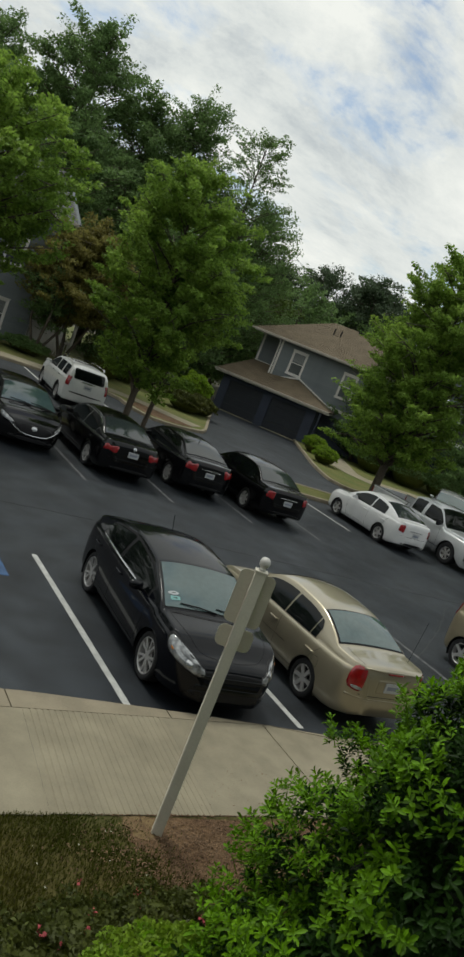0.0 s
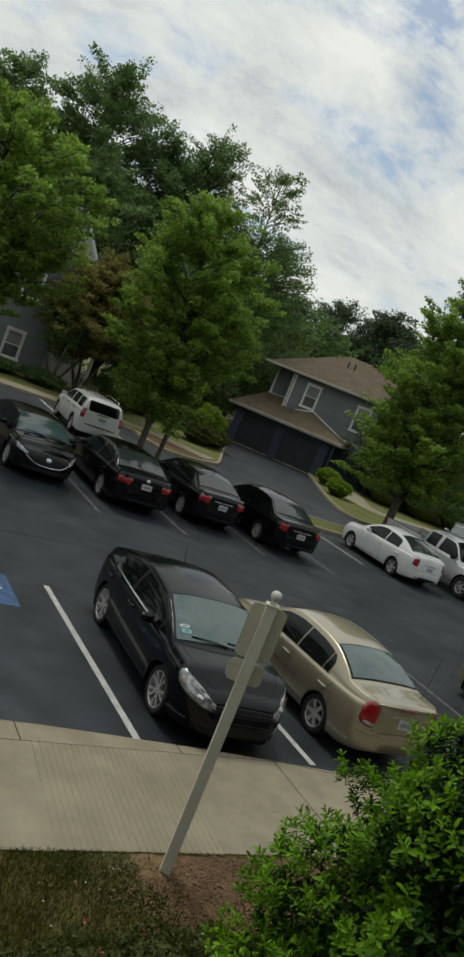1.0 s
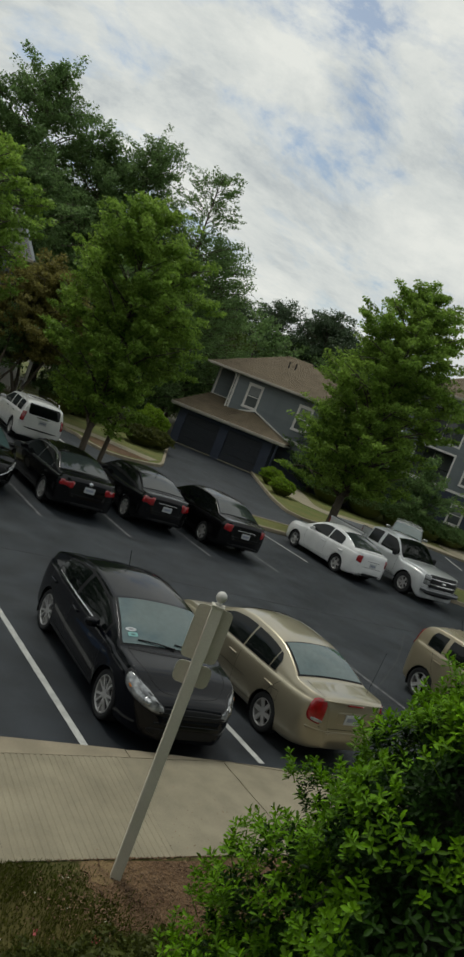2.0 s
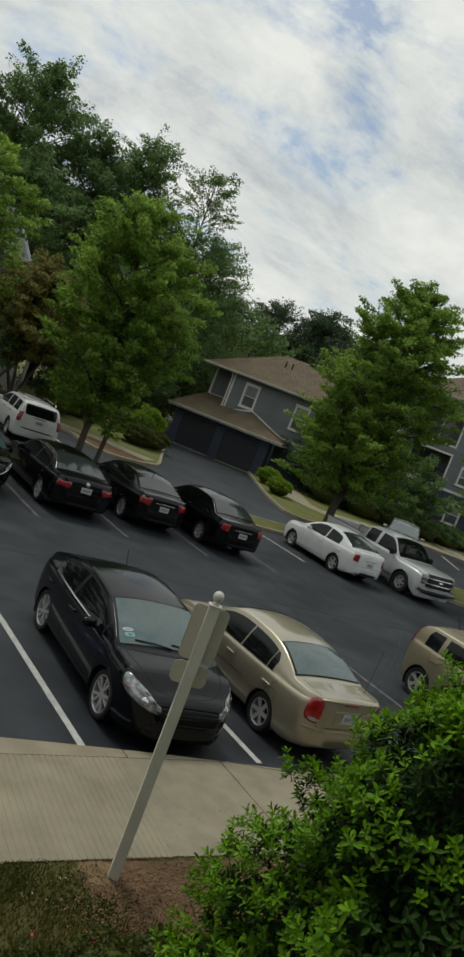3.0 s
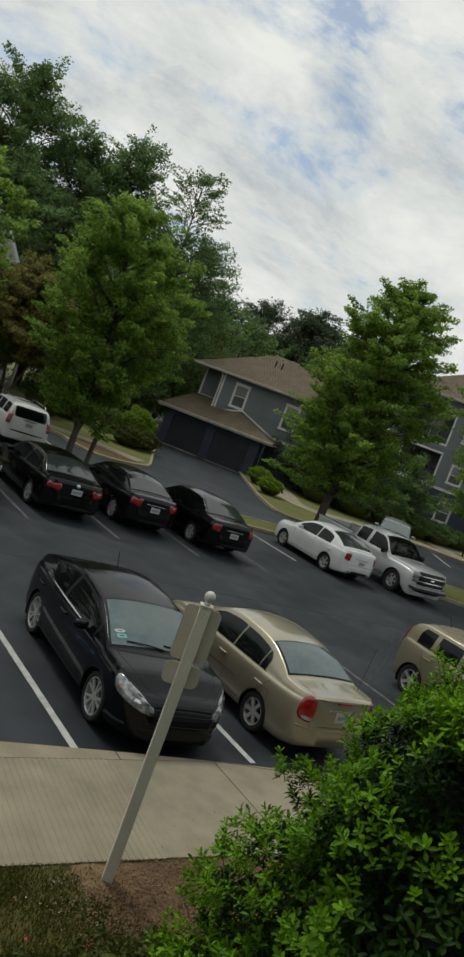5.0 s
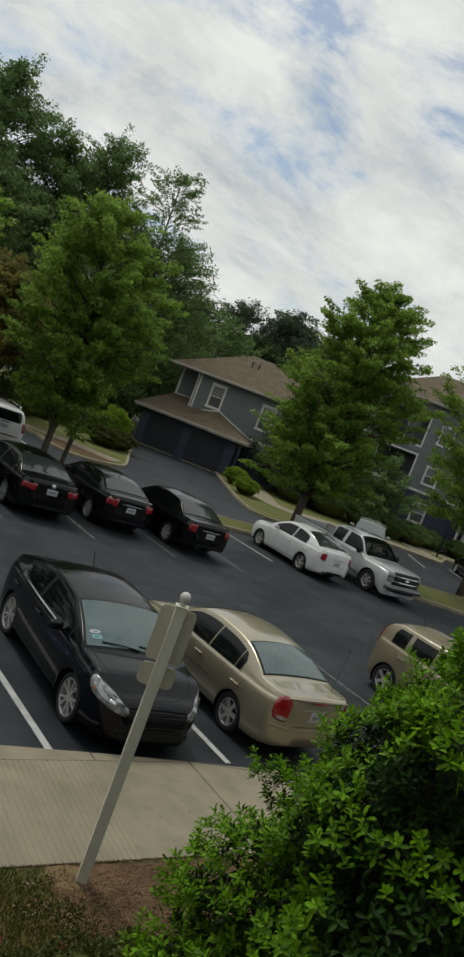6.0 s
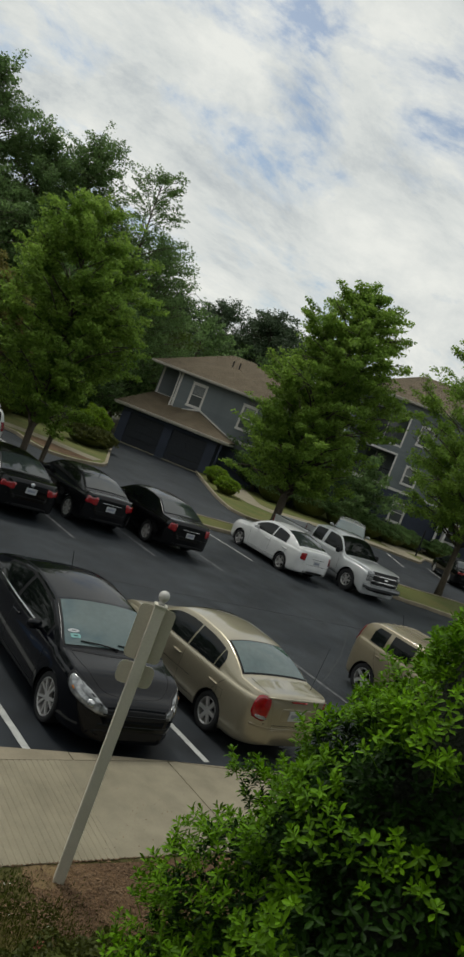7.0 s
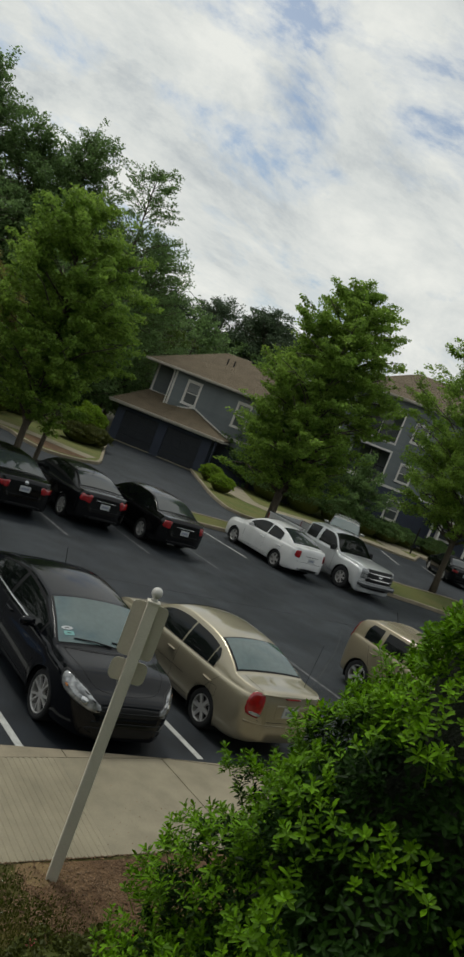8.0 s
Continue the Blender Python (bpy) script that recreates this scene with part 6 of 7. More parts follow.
def build_far_house():
    b = empty("house", FAR_HOUSE, "grey sided house with white windows, half hidden by trees", "house")
    wins = [(6.9, 7.75, 0.60, 2.0), (3.2, 4.1, 0.60, 2.0), (6.9, 7.75, 3.9, 5.3)]
    part("front_wall", wall_bm(-8, 9.2, -0.1, 7.0, 0, 0.25, wins), SIDING, b)
    for w in wins:
        sash_window(b, *w, -0.01)
    siding_boards(b, -8, 9.2, 0.2, 6.9, -0.002, [(a - 0.1, c + 0.1, d - 0.12, e + 0.15) for a, c, d, e in wins], 0.2)
    part("end_wall", box_bm(8.95, 9.2, 0.25, 9, -0.1, 7.0), SIDING, b)
    part("end_wall", box_bm(-8, -7.75, 0.25, 9, -0.1, 7.0), SIDING, b)
    part("back_wall", box_bm(-7.75, 8.95, 8.75, 9, -0.1, 7.0), SIDING, b)
    roof_plane(b, [(-8.6, -0.6, 7.0), (9.8, -0.6, 7.0), (9.8, 4.5, 9.7), (-8.6, 4.5, 9.7)], 24, material=GREY_SHINGLE)
    roof_plane(b, [(9.8, 9.6, 7.0), (-8.6, 9.6, 7.0), (-8.6, 4.5, 9.7), (9.8, 4.5, 9.7)], 24, material=GREY_SHINGLE)
    bm = bmesh.new()
    vs = [bm.verts.new(p) for p in ((9.0, 0, 7.0), (9.0, 9, 7.0), (9.0, 4.5, 9.6), (9.2, 0, 7.0), (9.2, 9, 7.0), (9.2, 4.5, 9.6))]
    for f in ((0, 2, 1), (3, 4, 5), (0, 3, 5, 2), (1, 2, 5, 4), (0, 1, 4, 3)):
        bm.faces.new([vs[i] for i in f])
    part("gable", bm, SIDING, b)
    for (ya, za), (yb, zb) in (((-0.6, 6.95), (4.5, 9.68)), ((4.5, 9.68), (9.6, 6.95))):
        V, F = tube([(9.85, ya, za), (9.85, yb, zb)], [0.11, 0.11], 6)
        child("barge_board", mesh_from("barge_board", V, F, SIDING), b)
    part("gutter", box_bm(-8.6, 9.8, -0.72, -0.6, 6.86, 7.02, 0.02), GUTTER, b)
    porch = child("porch", None, b)
    porch.empty_display_size = 0.1
    part("entry_wall", wall_bm(9.21, 12.0, -0.1, 4.9, 2.6, 2.8), TRIM, porch, "pale painted entry wall")
    siding_boards(porch, 9.21, 12.0, 0.2, 4.8, 2.598, (), 0.2, TRIM)
    for x in (9.4, 10.6, 11.8):
        part("porch_post", box_bm(x, x + 0.16, 0.4, 0.56, 0, 2.6, 0.01), TRIM, porch)
    part("porch_roof", box_bm(9.22, 12.2, 0.2, 2.59, 2.6, 2.8, 0.02), SHINGLE, porch)
    part("porch_rail", box_bm(9.4, 11.96, 0.44, 0.52, 0.85, 0.95, 0.01), TRIM, porch)
    for i in range(14):
        part("baluster", box_bm(9.65 + i * 0.16, 9.69 + i * 0.16, 0.46, 0.50, 0.1, 0.85), TRIM, porch)
    part("porch_floor", box_bm(9.22, 12.2, 0.2, 2.59, -0.1, 0.1, 0.02), CONCRETE, porch)


build_far_house()

# ---- trees and shrubs ----


def leaf_quads(rng, centers, size, up=0.35, aspect=0.6):
    """Rhombic leaves at centers, turned at random with some bias upwards."""
    n = len(centers)
    nrm = rng.normal(size=(n, 3))
    nrm[:, 2] = np.abs(nrm[:, 2]) + up
    nrm /= np.linalg.norm(nrm, axis=1, keepdims=True)
    t = np.cross(nrm, rng.normal(size=(n, 3)))
    t /= np.linalg.norm(t, axis=1, keepdims=True) + 1e-9
    b = np.cross(nrm, t)
    s = (size * rng.uniform(0.6, 1.25, n))[:, None]
    V = np.empty((n, 4, 3))
    V[:, 0] = centers - t * s * 0.5
    V[:, 1] = centers + b * s * 0.5 * aspect + nrm * s * 0.08 - t * s * 0.05
    V[:, 2] = centers + t * s * 0.5 - nrm * s * 0.06
    V[:, 3] = centers - b * s * 0.5 * aspect + nrm * s * 0.08 - t * s * 0.05
    return V.reshape(-1, 3)


CROWNS = {
    "maple": lambda h: (0.55 + 0.45 * min(1, h / 0.16)) * max(0.0, 1 - max(0, (h - 0.16) / 0.84) ** 1.5) ** 0.8 + 0.05,
    "broad": lambda h: (0.72 + 0.28 * min(1, h / 0.22)) * max(0.0, 1 - max(0, (h - 0.5) / 0.5) ** 2.2) ** 0.6 + 0.06,
    "oak": lambda h: max(0.05, math.sin(math.pi * min(1, 0.12 + h * 0.86)) ** 0.6),
    "tall": lambda h: (0.55 + 0.45 * min(1, h / 0.4)) * max(0.0, 1 - max(0, (h - 0.45) / 0.55) ** 2) ** 0.6 + 0.05,
    "vase": lambda h: 0.25 + 0.75 * min(1, h / 0.6) * (1 if h < 0.8 else 1 - (h - 0.8) * 2.5),
    "sparse": lambda h: 0.3 + 0.7 * math.sin(math.pi * min(1, 0.1 + h * 0.85)),
}


def tree(name, x, y, height, base, radius, leaves, size, material, label, seed, crown="maple", lean=(0, 0), limbs=26, clump=0.5, trunk_r=None, stems=1, category="tree", flat=0.55, z0=0.1):
    rng = np.random.default_rng(seed)
    prof = CROWNS[crown]
    ob = empty(name, pose(x, y, z0), label, category)
    tr = trunk_r or height * 0.014 + 0.03
    tubes, tips, ways = [], [], []

    def axis(z):
        t = z / height
        return np.array([lean[0] * t * t + 0.12 * math.sin(t * 5 + seed), lean[1] * t * t + 0.12 * math.cos(t * 4 + seed * 2), z])

    for k in range(stems):
        a = 2 * math.pi * k / stems + seed
        spread = 0.0 if stems == 1 else base * 0.45
        zs = np.linspace(-0.1, height * 0.93, 12)
        pts = [axis(z) + np.array([math.cos(a), math.sin(a), 0]) * spread * min(1, max(0, z) / max(base, 0.1)) for z in zs]
        rad = [tr * (1.35 if i == 0 else 1.0) * (1 - i / 11.5) ** 0.85 + 0.012 for i in range(12)]
        if stems > 1:
            rad = [r * 0.55 for r in rad]
        tubes.append(tube(pts, rad, 9))
    for k in range(limbs):
        h = (k + rng.uniform(0, 1)) / limbs
        h = h ** 0.85
        az = k * 2.39996 + rng.uniform(-0.4, 0.4)
        z = base + h * (height - base)
        reach = radius * prof(h) * rng.uniform(0.72, 1.12)
        z_from = max(base * 0.75, z - reach * rng.uniform(0.35, 0.75) - 0.2)
        a = axis(z_from)
        tip = axis(z) + np.array([math.cos(az) * reach, math.sin(az) * reach, rng.uniform(-0.25, 0.25) * clump * 2])
        mid = (a + tip) / 2 + np.array([0, 0, 0.12 * reach])
        lr = max(0.015, tr * 0.42 * (1 - 0.75 * z_from / height))
        tubes.append(tube([a, mid, tip], [lr, lr * 0.62, 0.012], 5))
        n_sub = max(3, int(3 + reach / clump * 1.25))
        for q in range(n_sub):
            t = rng.uniform(0.25, 1.0)
            p = (1 - t) ** 2 * a + 2 * t * (1 - t) * mid + t * t * tip
            off = rng.normal(size=3) * np.array([1, 1, 0.6]) * clump * (0.75 + 0.5 * (1 - t) * reach / radius)
            tips.append(p + off)
            out = p + off - axis(z_from)
            ways.append(out / (np.linalg.norm(out) + 1e-6))
            if q % 3 == 0:
                tubes.append(tube([p, p + off], [lr * 0.3 + 0.006, 0.006], 4))
    for _ in range(6):
        tips.append(axis(height * 0.96) + rng.normal(size=3) * np.array([0.5, 0.5, 0.6]) * clump)
        ways.append(np.array([0, 0, 1.0]))
    V, F = merge(tubes)
    child("trunk", mesh_from("trunk", V, F, BARK, True), ob)
    tips = np.array(tips)
    weight = rng.uniform(0.4, 1.6, len(tips))
    pick = rng.choice(len(tips), leaves, p=weight / weight.sum())
    g = rng.normal(size=(leaves, 3))
    g *= (rng.uniform(0, 1, leaves) ** 0.45 / np.linalg.norm(g, axis=1))[:, None]
    g *= np.array([clump, clump, clump * flat]) * 0.72
    along = rng.uniform(-1.0, 0.9, leaves) * clump * 0.8
    centers = tips[pick] + np.array(ways)[pick] * along[:, None] + g * (1 - 0.45 * np.abs(along) / clump)[:, None]
    centers[:, 2] -= 0.25 * np.maximum(0, along) ** 2 / clump
    cr = child("crown", quads_mesh("crown", leaf_quads(rng, centers, size), leaves, material), ob)
    return ob


tree("maple_tree", 11.45, 25.5, 9.3, 2.4, 2.6, 66000, 0.135, LEAF_MAPLE, "young maple tree with fresh green crown in the planted strip", 11, crown="tall", limbs=70, clump=0.42, lean=(-0.6, 0), trunk_r=0.12)
tree("maple_tree", 12.3, 25.7, 7.2, 4.5, 1.3, 13000, 0.13, LEAF_MAPLE, "slim maple tree growing close to a larger one", 12, limbs=36, clump=0.36, trunk_r=0.085)
tree("maple_tree", 23.35, 25.6, 11.4, 2.6, 2.75, 110000, 0.14, LEAF_MAPLE, "full maple tree with broad green crown behind the parked cars", 23, crown="broad", limbs=110, clump=0.46, lean=(0.7, 0.3))
tree("maple_tree", 31.9, 22.5, 12.2, 3.2, 3.9, 100000, 0.14, LEAF_MAPLE, "maple tree on the kerbed grass island", 31, crown="broad", limbs=100, clump=0.48, lean=(-1.0, 0), trunk_r=0.14)
tree("maple_tree", 4.0, 25.5, 9.3, 4.0, 3.4, 75000, 0.135, LEAF_MAPLE, "maple tree with yellowish green leaves above the parked cars", 4, crown="tall", limbs=76, clump=0.38)
tree("plum_tree", 13.7, 41.4, 6.9, 2.8, 3.0, 80000, 0.16, LEAF_RED, "dark olive brown ornamental tree with several stems", 14, crown="oak", limbs=90, clump=0.6, flat=0.45, stems=3, trunk_r=0.16)
tree("myrtle_tree", 16.6, 36.9, 4.6, 1.4, 1.7, 6000, 0.12, LEAF_MID, "multi-stemmed small tree beside the footpath", 16, crown="vase", limbs=16, clump=0.4, stems=4, trunk_r=0.13)
tree("myrtle_tree", 12.3, 40.6, 4.4, 1.9, 1.5, 7000, 0.14, LEAF_DARK, "multi-stemmed dark tree before the far house", 17, crown="vase", limbs=30, clump=0.45, stems=4, trunk_r=0.15)
for x, y, h, r, n, s, lab, kind in (
    (9.4, 61.5, 18.6, 6.4, 60000, 0.23, "tall dark oak tree rising over the houses", "tall"),
    (15.2, 58.5, 20.6, 5.0, 60000, 0.23, "tall dark oak tree with a ragged top", "tall"),
    (3.0, 60.0, 20.0, 7.0, 40000, 0.25, "tall dark oak tree behind the far house", "tall"),
    # next three stand out of view, added to darken what the cars reflect
    (-15.0, 52.0, 20.0, 6.5, 9000, 0.45, "unseen oak tree continuing the wood, added for car reflections", "tall"),
    (-24.0, 46.0, 20.0, 6.5, 9000, 0.45, "unseen oak tree continuing the wood, added for car reflections", "tall"),
    (-33.0, 40.0, 20.0, 6.5, 9000, 0.45, "unseen oak tree continuing the wood, added for car reflections", "tall"),
    (-6.0, 58.0, 19.0, 7.0, 14000, 0.36, "tall dark oak tree at the edge of the wood", "tall"),
    (14.5, 53.0, 13.5, 5.0, 30000, 0.22, "dark broadleaf tree behind the plum tree", "oak"),
    (8.5, 57.5, 14.0, 5.0, 26000, 0.24, "dark broadleaf tree filling the wood edge", "oak"),
    (19.6, 56.5, 17.4, 3.8, 40000, 0.22, "dense dark broadleaf tree between houses", "oak"),
    (23.2, 57.0, 19.2, 3.3, 46000, 0.2, "dark broadleaf tree with a leaning crest", "oak"),
    (25.6, 55.0, 13.5, 4.4, 32000, 0.2, "dark broadleaf tree beside the garage house", "oak"),
    (30.0, 55.5, 14.6, 4.4, 32000, 0.2, "dark broadleaf tree standing behind the garage", "oak"),
    (20.5, 49.5, 10.0, 4.0, 26000, 0.2, "broadleaf tree between the houses", "oak"),
    (25.2, 50.8, 8.8, 3.0, 18000, 0.18, "small broadleaf tree at the garage corner", "oak"),
):
    tree("oak_tree", x, y, h, h * 0.12, r, int(n * 1.4), s, LEAF_DARK, lab, abs(int(x * 7 + 90)), crown=kind, limbs=104, clump=0.78, flat=0.7)
tree("locust_tree", 26.9, 53.6, 18.9, 7.0, 3.4, 15000, 0.18, LEAF_DARK, "thin-crowned tall tree with bare twigs at its top", 61, crown="sparse", limbs=46, clump=0.5, trunk_r=0.2)
for x, y, h, r in ((44, 68, 12.2, 6), (52, 72, 12.0, 6), (38, 66, 11.4, 5), (60, 74, 12.0, 6.5), (68, 66, 13.0, 6), (78, 62, 13, 6), (34, 62, 11, 4.5), (86, 54, 13, 6), (72, 76, 14, 6)):
    tree("wood_tree", x, y, h, h * 0.1, r, 14000, 0.32, LEAF_MID if h < 12 else LEAF_DARK, "broadleaf tree of the wood behind the houses", int(x * 3 + y), crown="oak", limbs=44, clump=0.85, flat=0.7)
for x, y, h in ((55.5, 72.5, 16.4), (50.5, 75, 15.0), (62, 80, 16.4), (47, 80, 14.4), (73, 86, 17)):
    tree("pine_tree", x, y, h, h * 0.42, 4.4, 30000, 0.27, LEAF_PINE, "dark pine tree with a rounded top over the wood", int(x * 5), crown="oak", limbs=50, clump=1.0, flat=0.6)


def shrub(name, x, y, rx, ry, h, n, size, material, label, seed, z0=0.1, lumps=0.12, category="shrub", rot=0.0):
    """A clipped or loose shrub: leaves through the outer part of a lumpy dome, on bare stems."""
    rng = np.random.default_rng(seed)
    ob = empty(name, pose(x, y, z0, 0, 0, rot), label, category)
    d = rng.normal(size=(n, 3))
    d[:, 2] = np.abs(d[:, 2]) * 1.1 - 0.12
    d /= np.linalg.norm(d, axis=1, keepdims=True)
    lump = 1 + lumps * (np.sin(d[:, 0] * 7 + seed) * np.cos(d[:, 1] * 6 + seed * 1.7) + 0.6 * np.sin(d[:, 2] * 11 + d[:, 0] * 5))
    r = (1 - np.abs(rng.normal(size=n)) * 0.09) * lump
    c = d * r[:, None] * np.array([rx, ry, h * 0.56]) + np.array([0, 0, h * 0.44])
    c[:, 2] = np.maximum(c[:, 2], 0.02)
    child("crown", quads_mesh("crown", leaf_quads(rng, c, size, 0.2, 0.55), n, material), ob)
    tubes = []
    for k in range(7):
        a = k * 0.9 + seed
        tubes.append(tube([(math.cos(a) * rx * 0.12, math.sin(a) * ry * 0.12, -0.05), (math.cos(a) * rx * 0.4, math.sin(a) * ry * 0.4, h * 0.45), (math.cos(a) * rx * 0.6, math.sin(a) * ry * 0.6, h * 0.75)], [0.03, 0.02, 0.008], 5))
    V, F = merge(tubes)
    child("stem", mesh_from("stem", V, F, BARK), ob)
    # a dark inner mass keeps daylight from showing through
    bm = bmesh.new()
    bmesh.ops.create_icosphere(bm, subdivisions=3, radius=1.0)
    for v in bm.verts:
        v.co = Vector((v.co.x * rx * 0.80, v.co.y * ry * 0.80, max(0.02, v.co.z * h * 0.45 + h * 0.42)))
    part("inner_mass", bm, LEAF_SHRUB, ob)
    return ob


shrub("box_shrub", 22.3, 42.0, 1.05, 1.05, 2.0, 8000, 0.10, LEAF_HEDGE, "clipped rounded bright green shrub by the driveway", 1, category="shrub")
shrub("box_shrub", 20.3, 38.6, 1.2, 1.1, 1.05, 7000, 0.10, LEAF_SHRUB, "loose olive green shrub by the driveway", 2)
shrub("box_shrub", 21.6, 39.3, 1.0, 1.0, 1.05, 5000, 0.10, LEAF_SHRUB, "low olive green shrub before a taller one", 3)
shrub("box_shrub", 29.7, 38.9, 0.8, 0.8, 1.1, 4200, 0.09, LEAF_HEDGE, "clipped rounded green shrub beside the garage path", 5)
shrub("box_shrub", 28.2, 35.7, 0.8, 0.8, 1.0, 4000, 0.09, LEAF_HEDGE, "small clipped round green shrub at the kerb", 6)
for i, (x, y, rx, h) in enumerate(((3.5, 41.4, 1.5, 0.8), (6.6, 41.5, 1.4, 0.8), (9.4, 41.3, 1.3, 0.7), (11.9, 40.9, 1.2, 0.8), (16.2, 41.2, 1.5, 2.4), (18.2, 43.0, 1.8, 2.2), (0.4, 41.4, 1.5, 0.8))):
    shrub("foundation_shrub", x, y, rx, 1.3, h, 4500, 0.13, LEAF_DARK, "dark green shrub in the bed before the far house", 20 + i)
for i, (x, y, rx, h) in enumerate(((34.5, 38.8, 1.6, 1.8), (36.6, 37.6, 1.7, 2.0), (38.8, 36.6, 1.6, 1.7), (40.8, 36.0, 1.5, 1.5), (42.8, 35.6, 1.5, 1.3), (45.2, 36.2, 1.5, 1.3), (47.4, 34.8, 1.5, 1.3), (35.2, 42.6, 1.2, 2.2))):
    shrub("foundation_shrub", x, y, rx, 1.2, h, 4500, 0.13, LEAF_DARK, "dark green shrub in the bed before the apartment building", 40 + i)
tree("holly_tree", 40.6, 37.6, 4.6, 0.3, 2.6, 14000, 0.18, LEAF_DARK, "broad dark evergreen tree before the apartment wall", 73, crown="oak", limbs=30, clump=0.55)
tree("holly_tree", 37.5, 40.0, 6.2, 0.6, 2.4, 9000, 0.2, LEAF_DARK, "dense dark evergreen tree by the apartment building", 71, crown="oak", limbs=24, clump=0.7)
tree("holly_tree", 34.5, 41.0, 5.4, 0.5, 2.0, 8000, 0.2, LEAF_DARK, "dense dark evergreen tree at the house end", 72, crown="oak", limbs=22, clump=0.6)


def leaf_shape(rng, n):
    """Folded shrub leaves, six corners each, along +x with the face up: (n, 6, 3)."""
    L = rng.uniform(0.8, 1.2, n)
    out = np.zeros((n, 6, 3))
    out[:, 0] = 0
    out[:, 1, 0], out[:, 1, 1], out[:, 1, 2] = 0.44 * L, 0.18, 0.06
    out[:, 2, 0], out[:, 2, 1], out[:, 2, 2] = 0.78 * L, 0.20, 0.03
    out[:, 3, 0], out[:, 3, 2] = 1.05 * L, -0.10
    out[:, 4, 0], out[:, 4, 1], out[:, 4, 2] = 0.78 * L, -0.20, 0.03
    out[:, 5, 0], out[:, 5, 1], out[:, 5, 2] = 0.44 * L, -0.18, 0.06
    return out


def leaf_mesh(name, P, material):
    """Leaves as two folded halves each: P is (n, 6, 3)."""
    n = len(P)
    me = bpy.data.meshes.new(name)
    me.vertices.add(n * 6)
    me.vertices.foreach_set("co", np.ascontiguousarray(P, dtype=np.float32).ravel())
    idx = (np.arange(n)[:, None] * 6 + np.array([0, 1, 2, 3, 0, 3, 4, 5])).astype(np.int32)
    me.loops.add(n * 8)
    me.loops.foreach_set("vertex_index", idx.ravel())
    me.polygons.add(n * 2)
    me.polygons.foreach_set("loop_start", np.arange(0, n * 8, 4, dtype=np.int32))
    me.materials.append(material)
    me.update(calc_edges=True)
    return me


def whorls(rng, at, axis, per, size):
    """Leaves in whorls round shoot tips: at and axis are (m, 3)."""
    m = len(at)
    A = axis / np.linalg.norm(axis, axis=1, keepdims=True)
    T = np.cross(A, rng.normal(size=(m, 3)))
    T /= np.linalg.norm(T, axis=1, keepdims=True)
    B = np.cross(A, T)
    A, T, B, at = (np.repeat(v, per, axis=0) for v in (A, T, B, at))
    n = m * per
    k = np.tile(np.arange(per), m)
    ang = k * 2.4 + rng.uniform(-0.3, 0.3, n)
    tilt = np.radians(np.where(k < per * 0.4, rng.uniform(35, 65, n), rng.uniform(0, 35, n)))
    out = T * np.cos(ang)[:, None] + B * np.sin(ang)[:, None]
    X = out * np.cos(tilt)[:, None] + A * np.sin(tilt)[:, None]
    Z = A * np.cos(tilt)[:, None] - out * np.sin(tilt)[:, None]
    Y = np.cross(Z, X)
    s = (size * rng.uniform(0.65, 1.2, n) * np.where(k < per * 0.4, 0.8, 1.0))[:, None, None]
    base = at - A * (k / per * size * 1.1)[:, None]
    L = leaf_shape(rng, n) * s
    return base[:, None, :] + L[:, :, 0:1] * X[:, None, :] + L[:, :, 1:2] * Y[:, None, :] + L[:, :, 2:3] * Z[:, None, :]


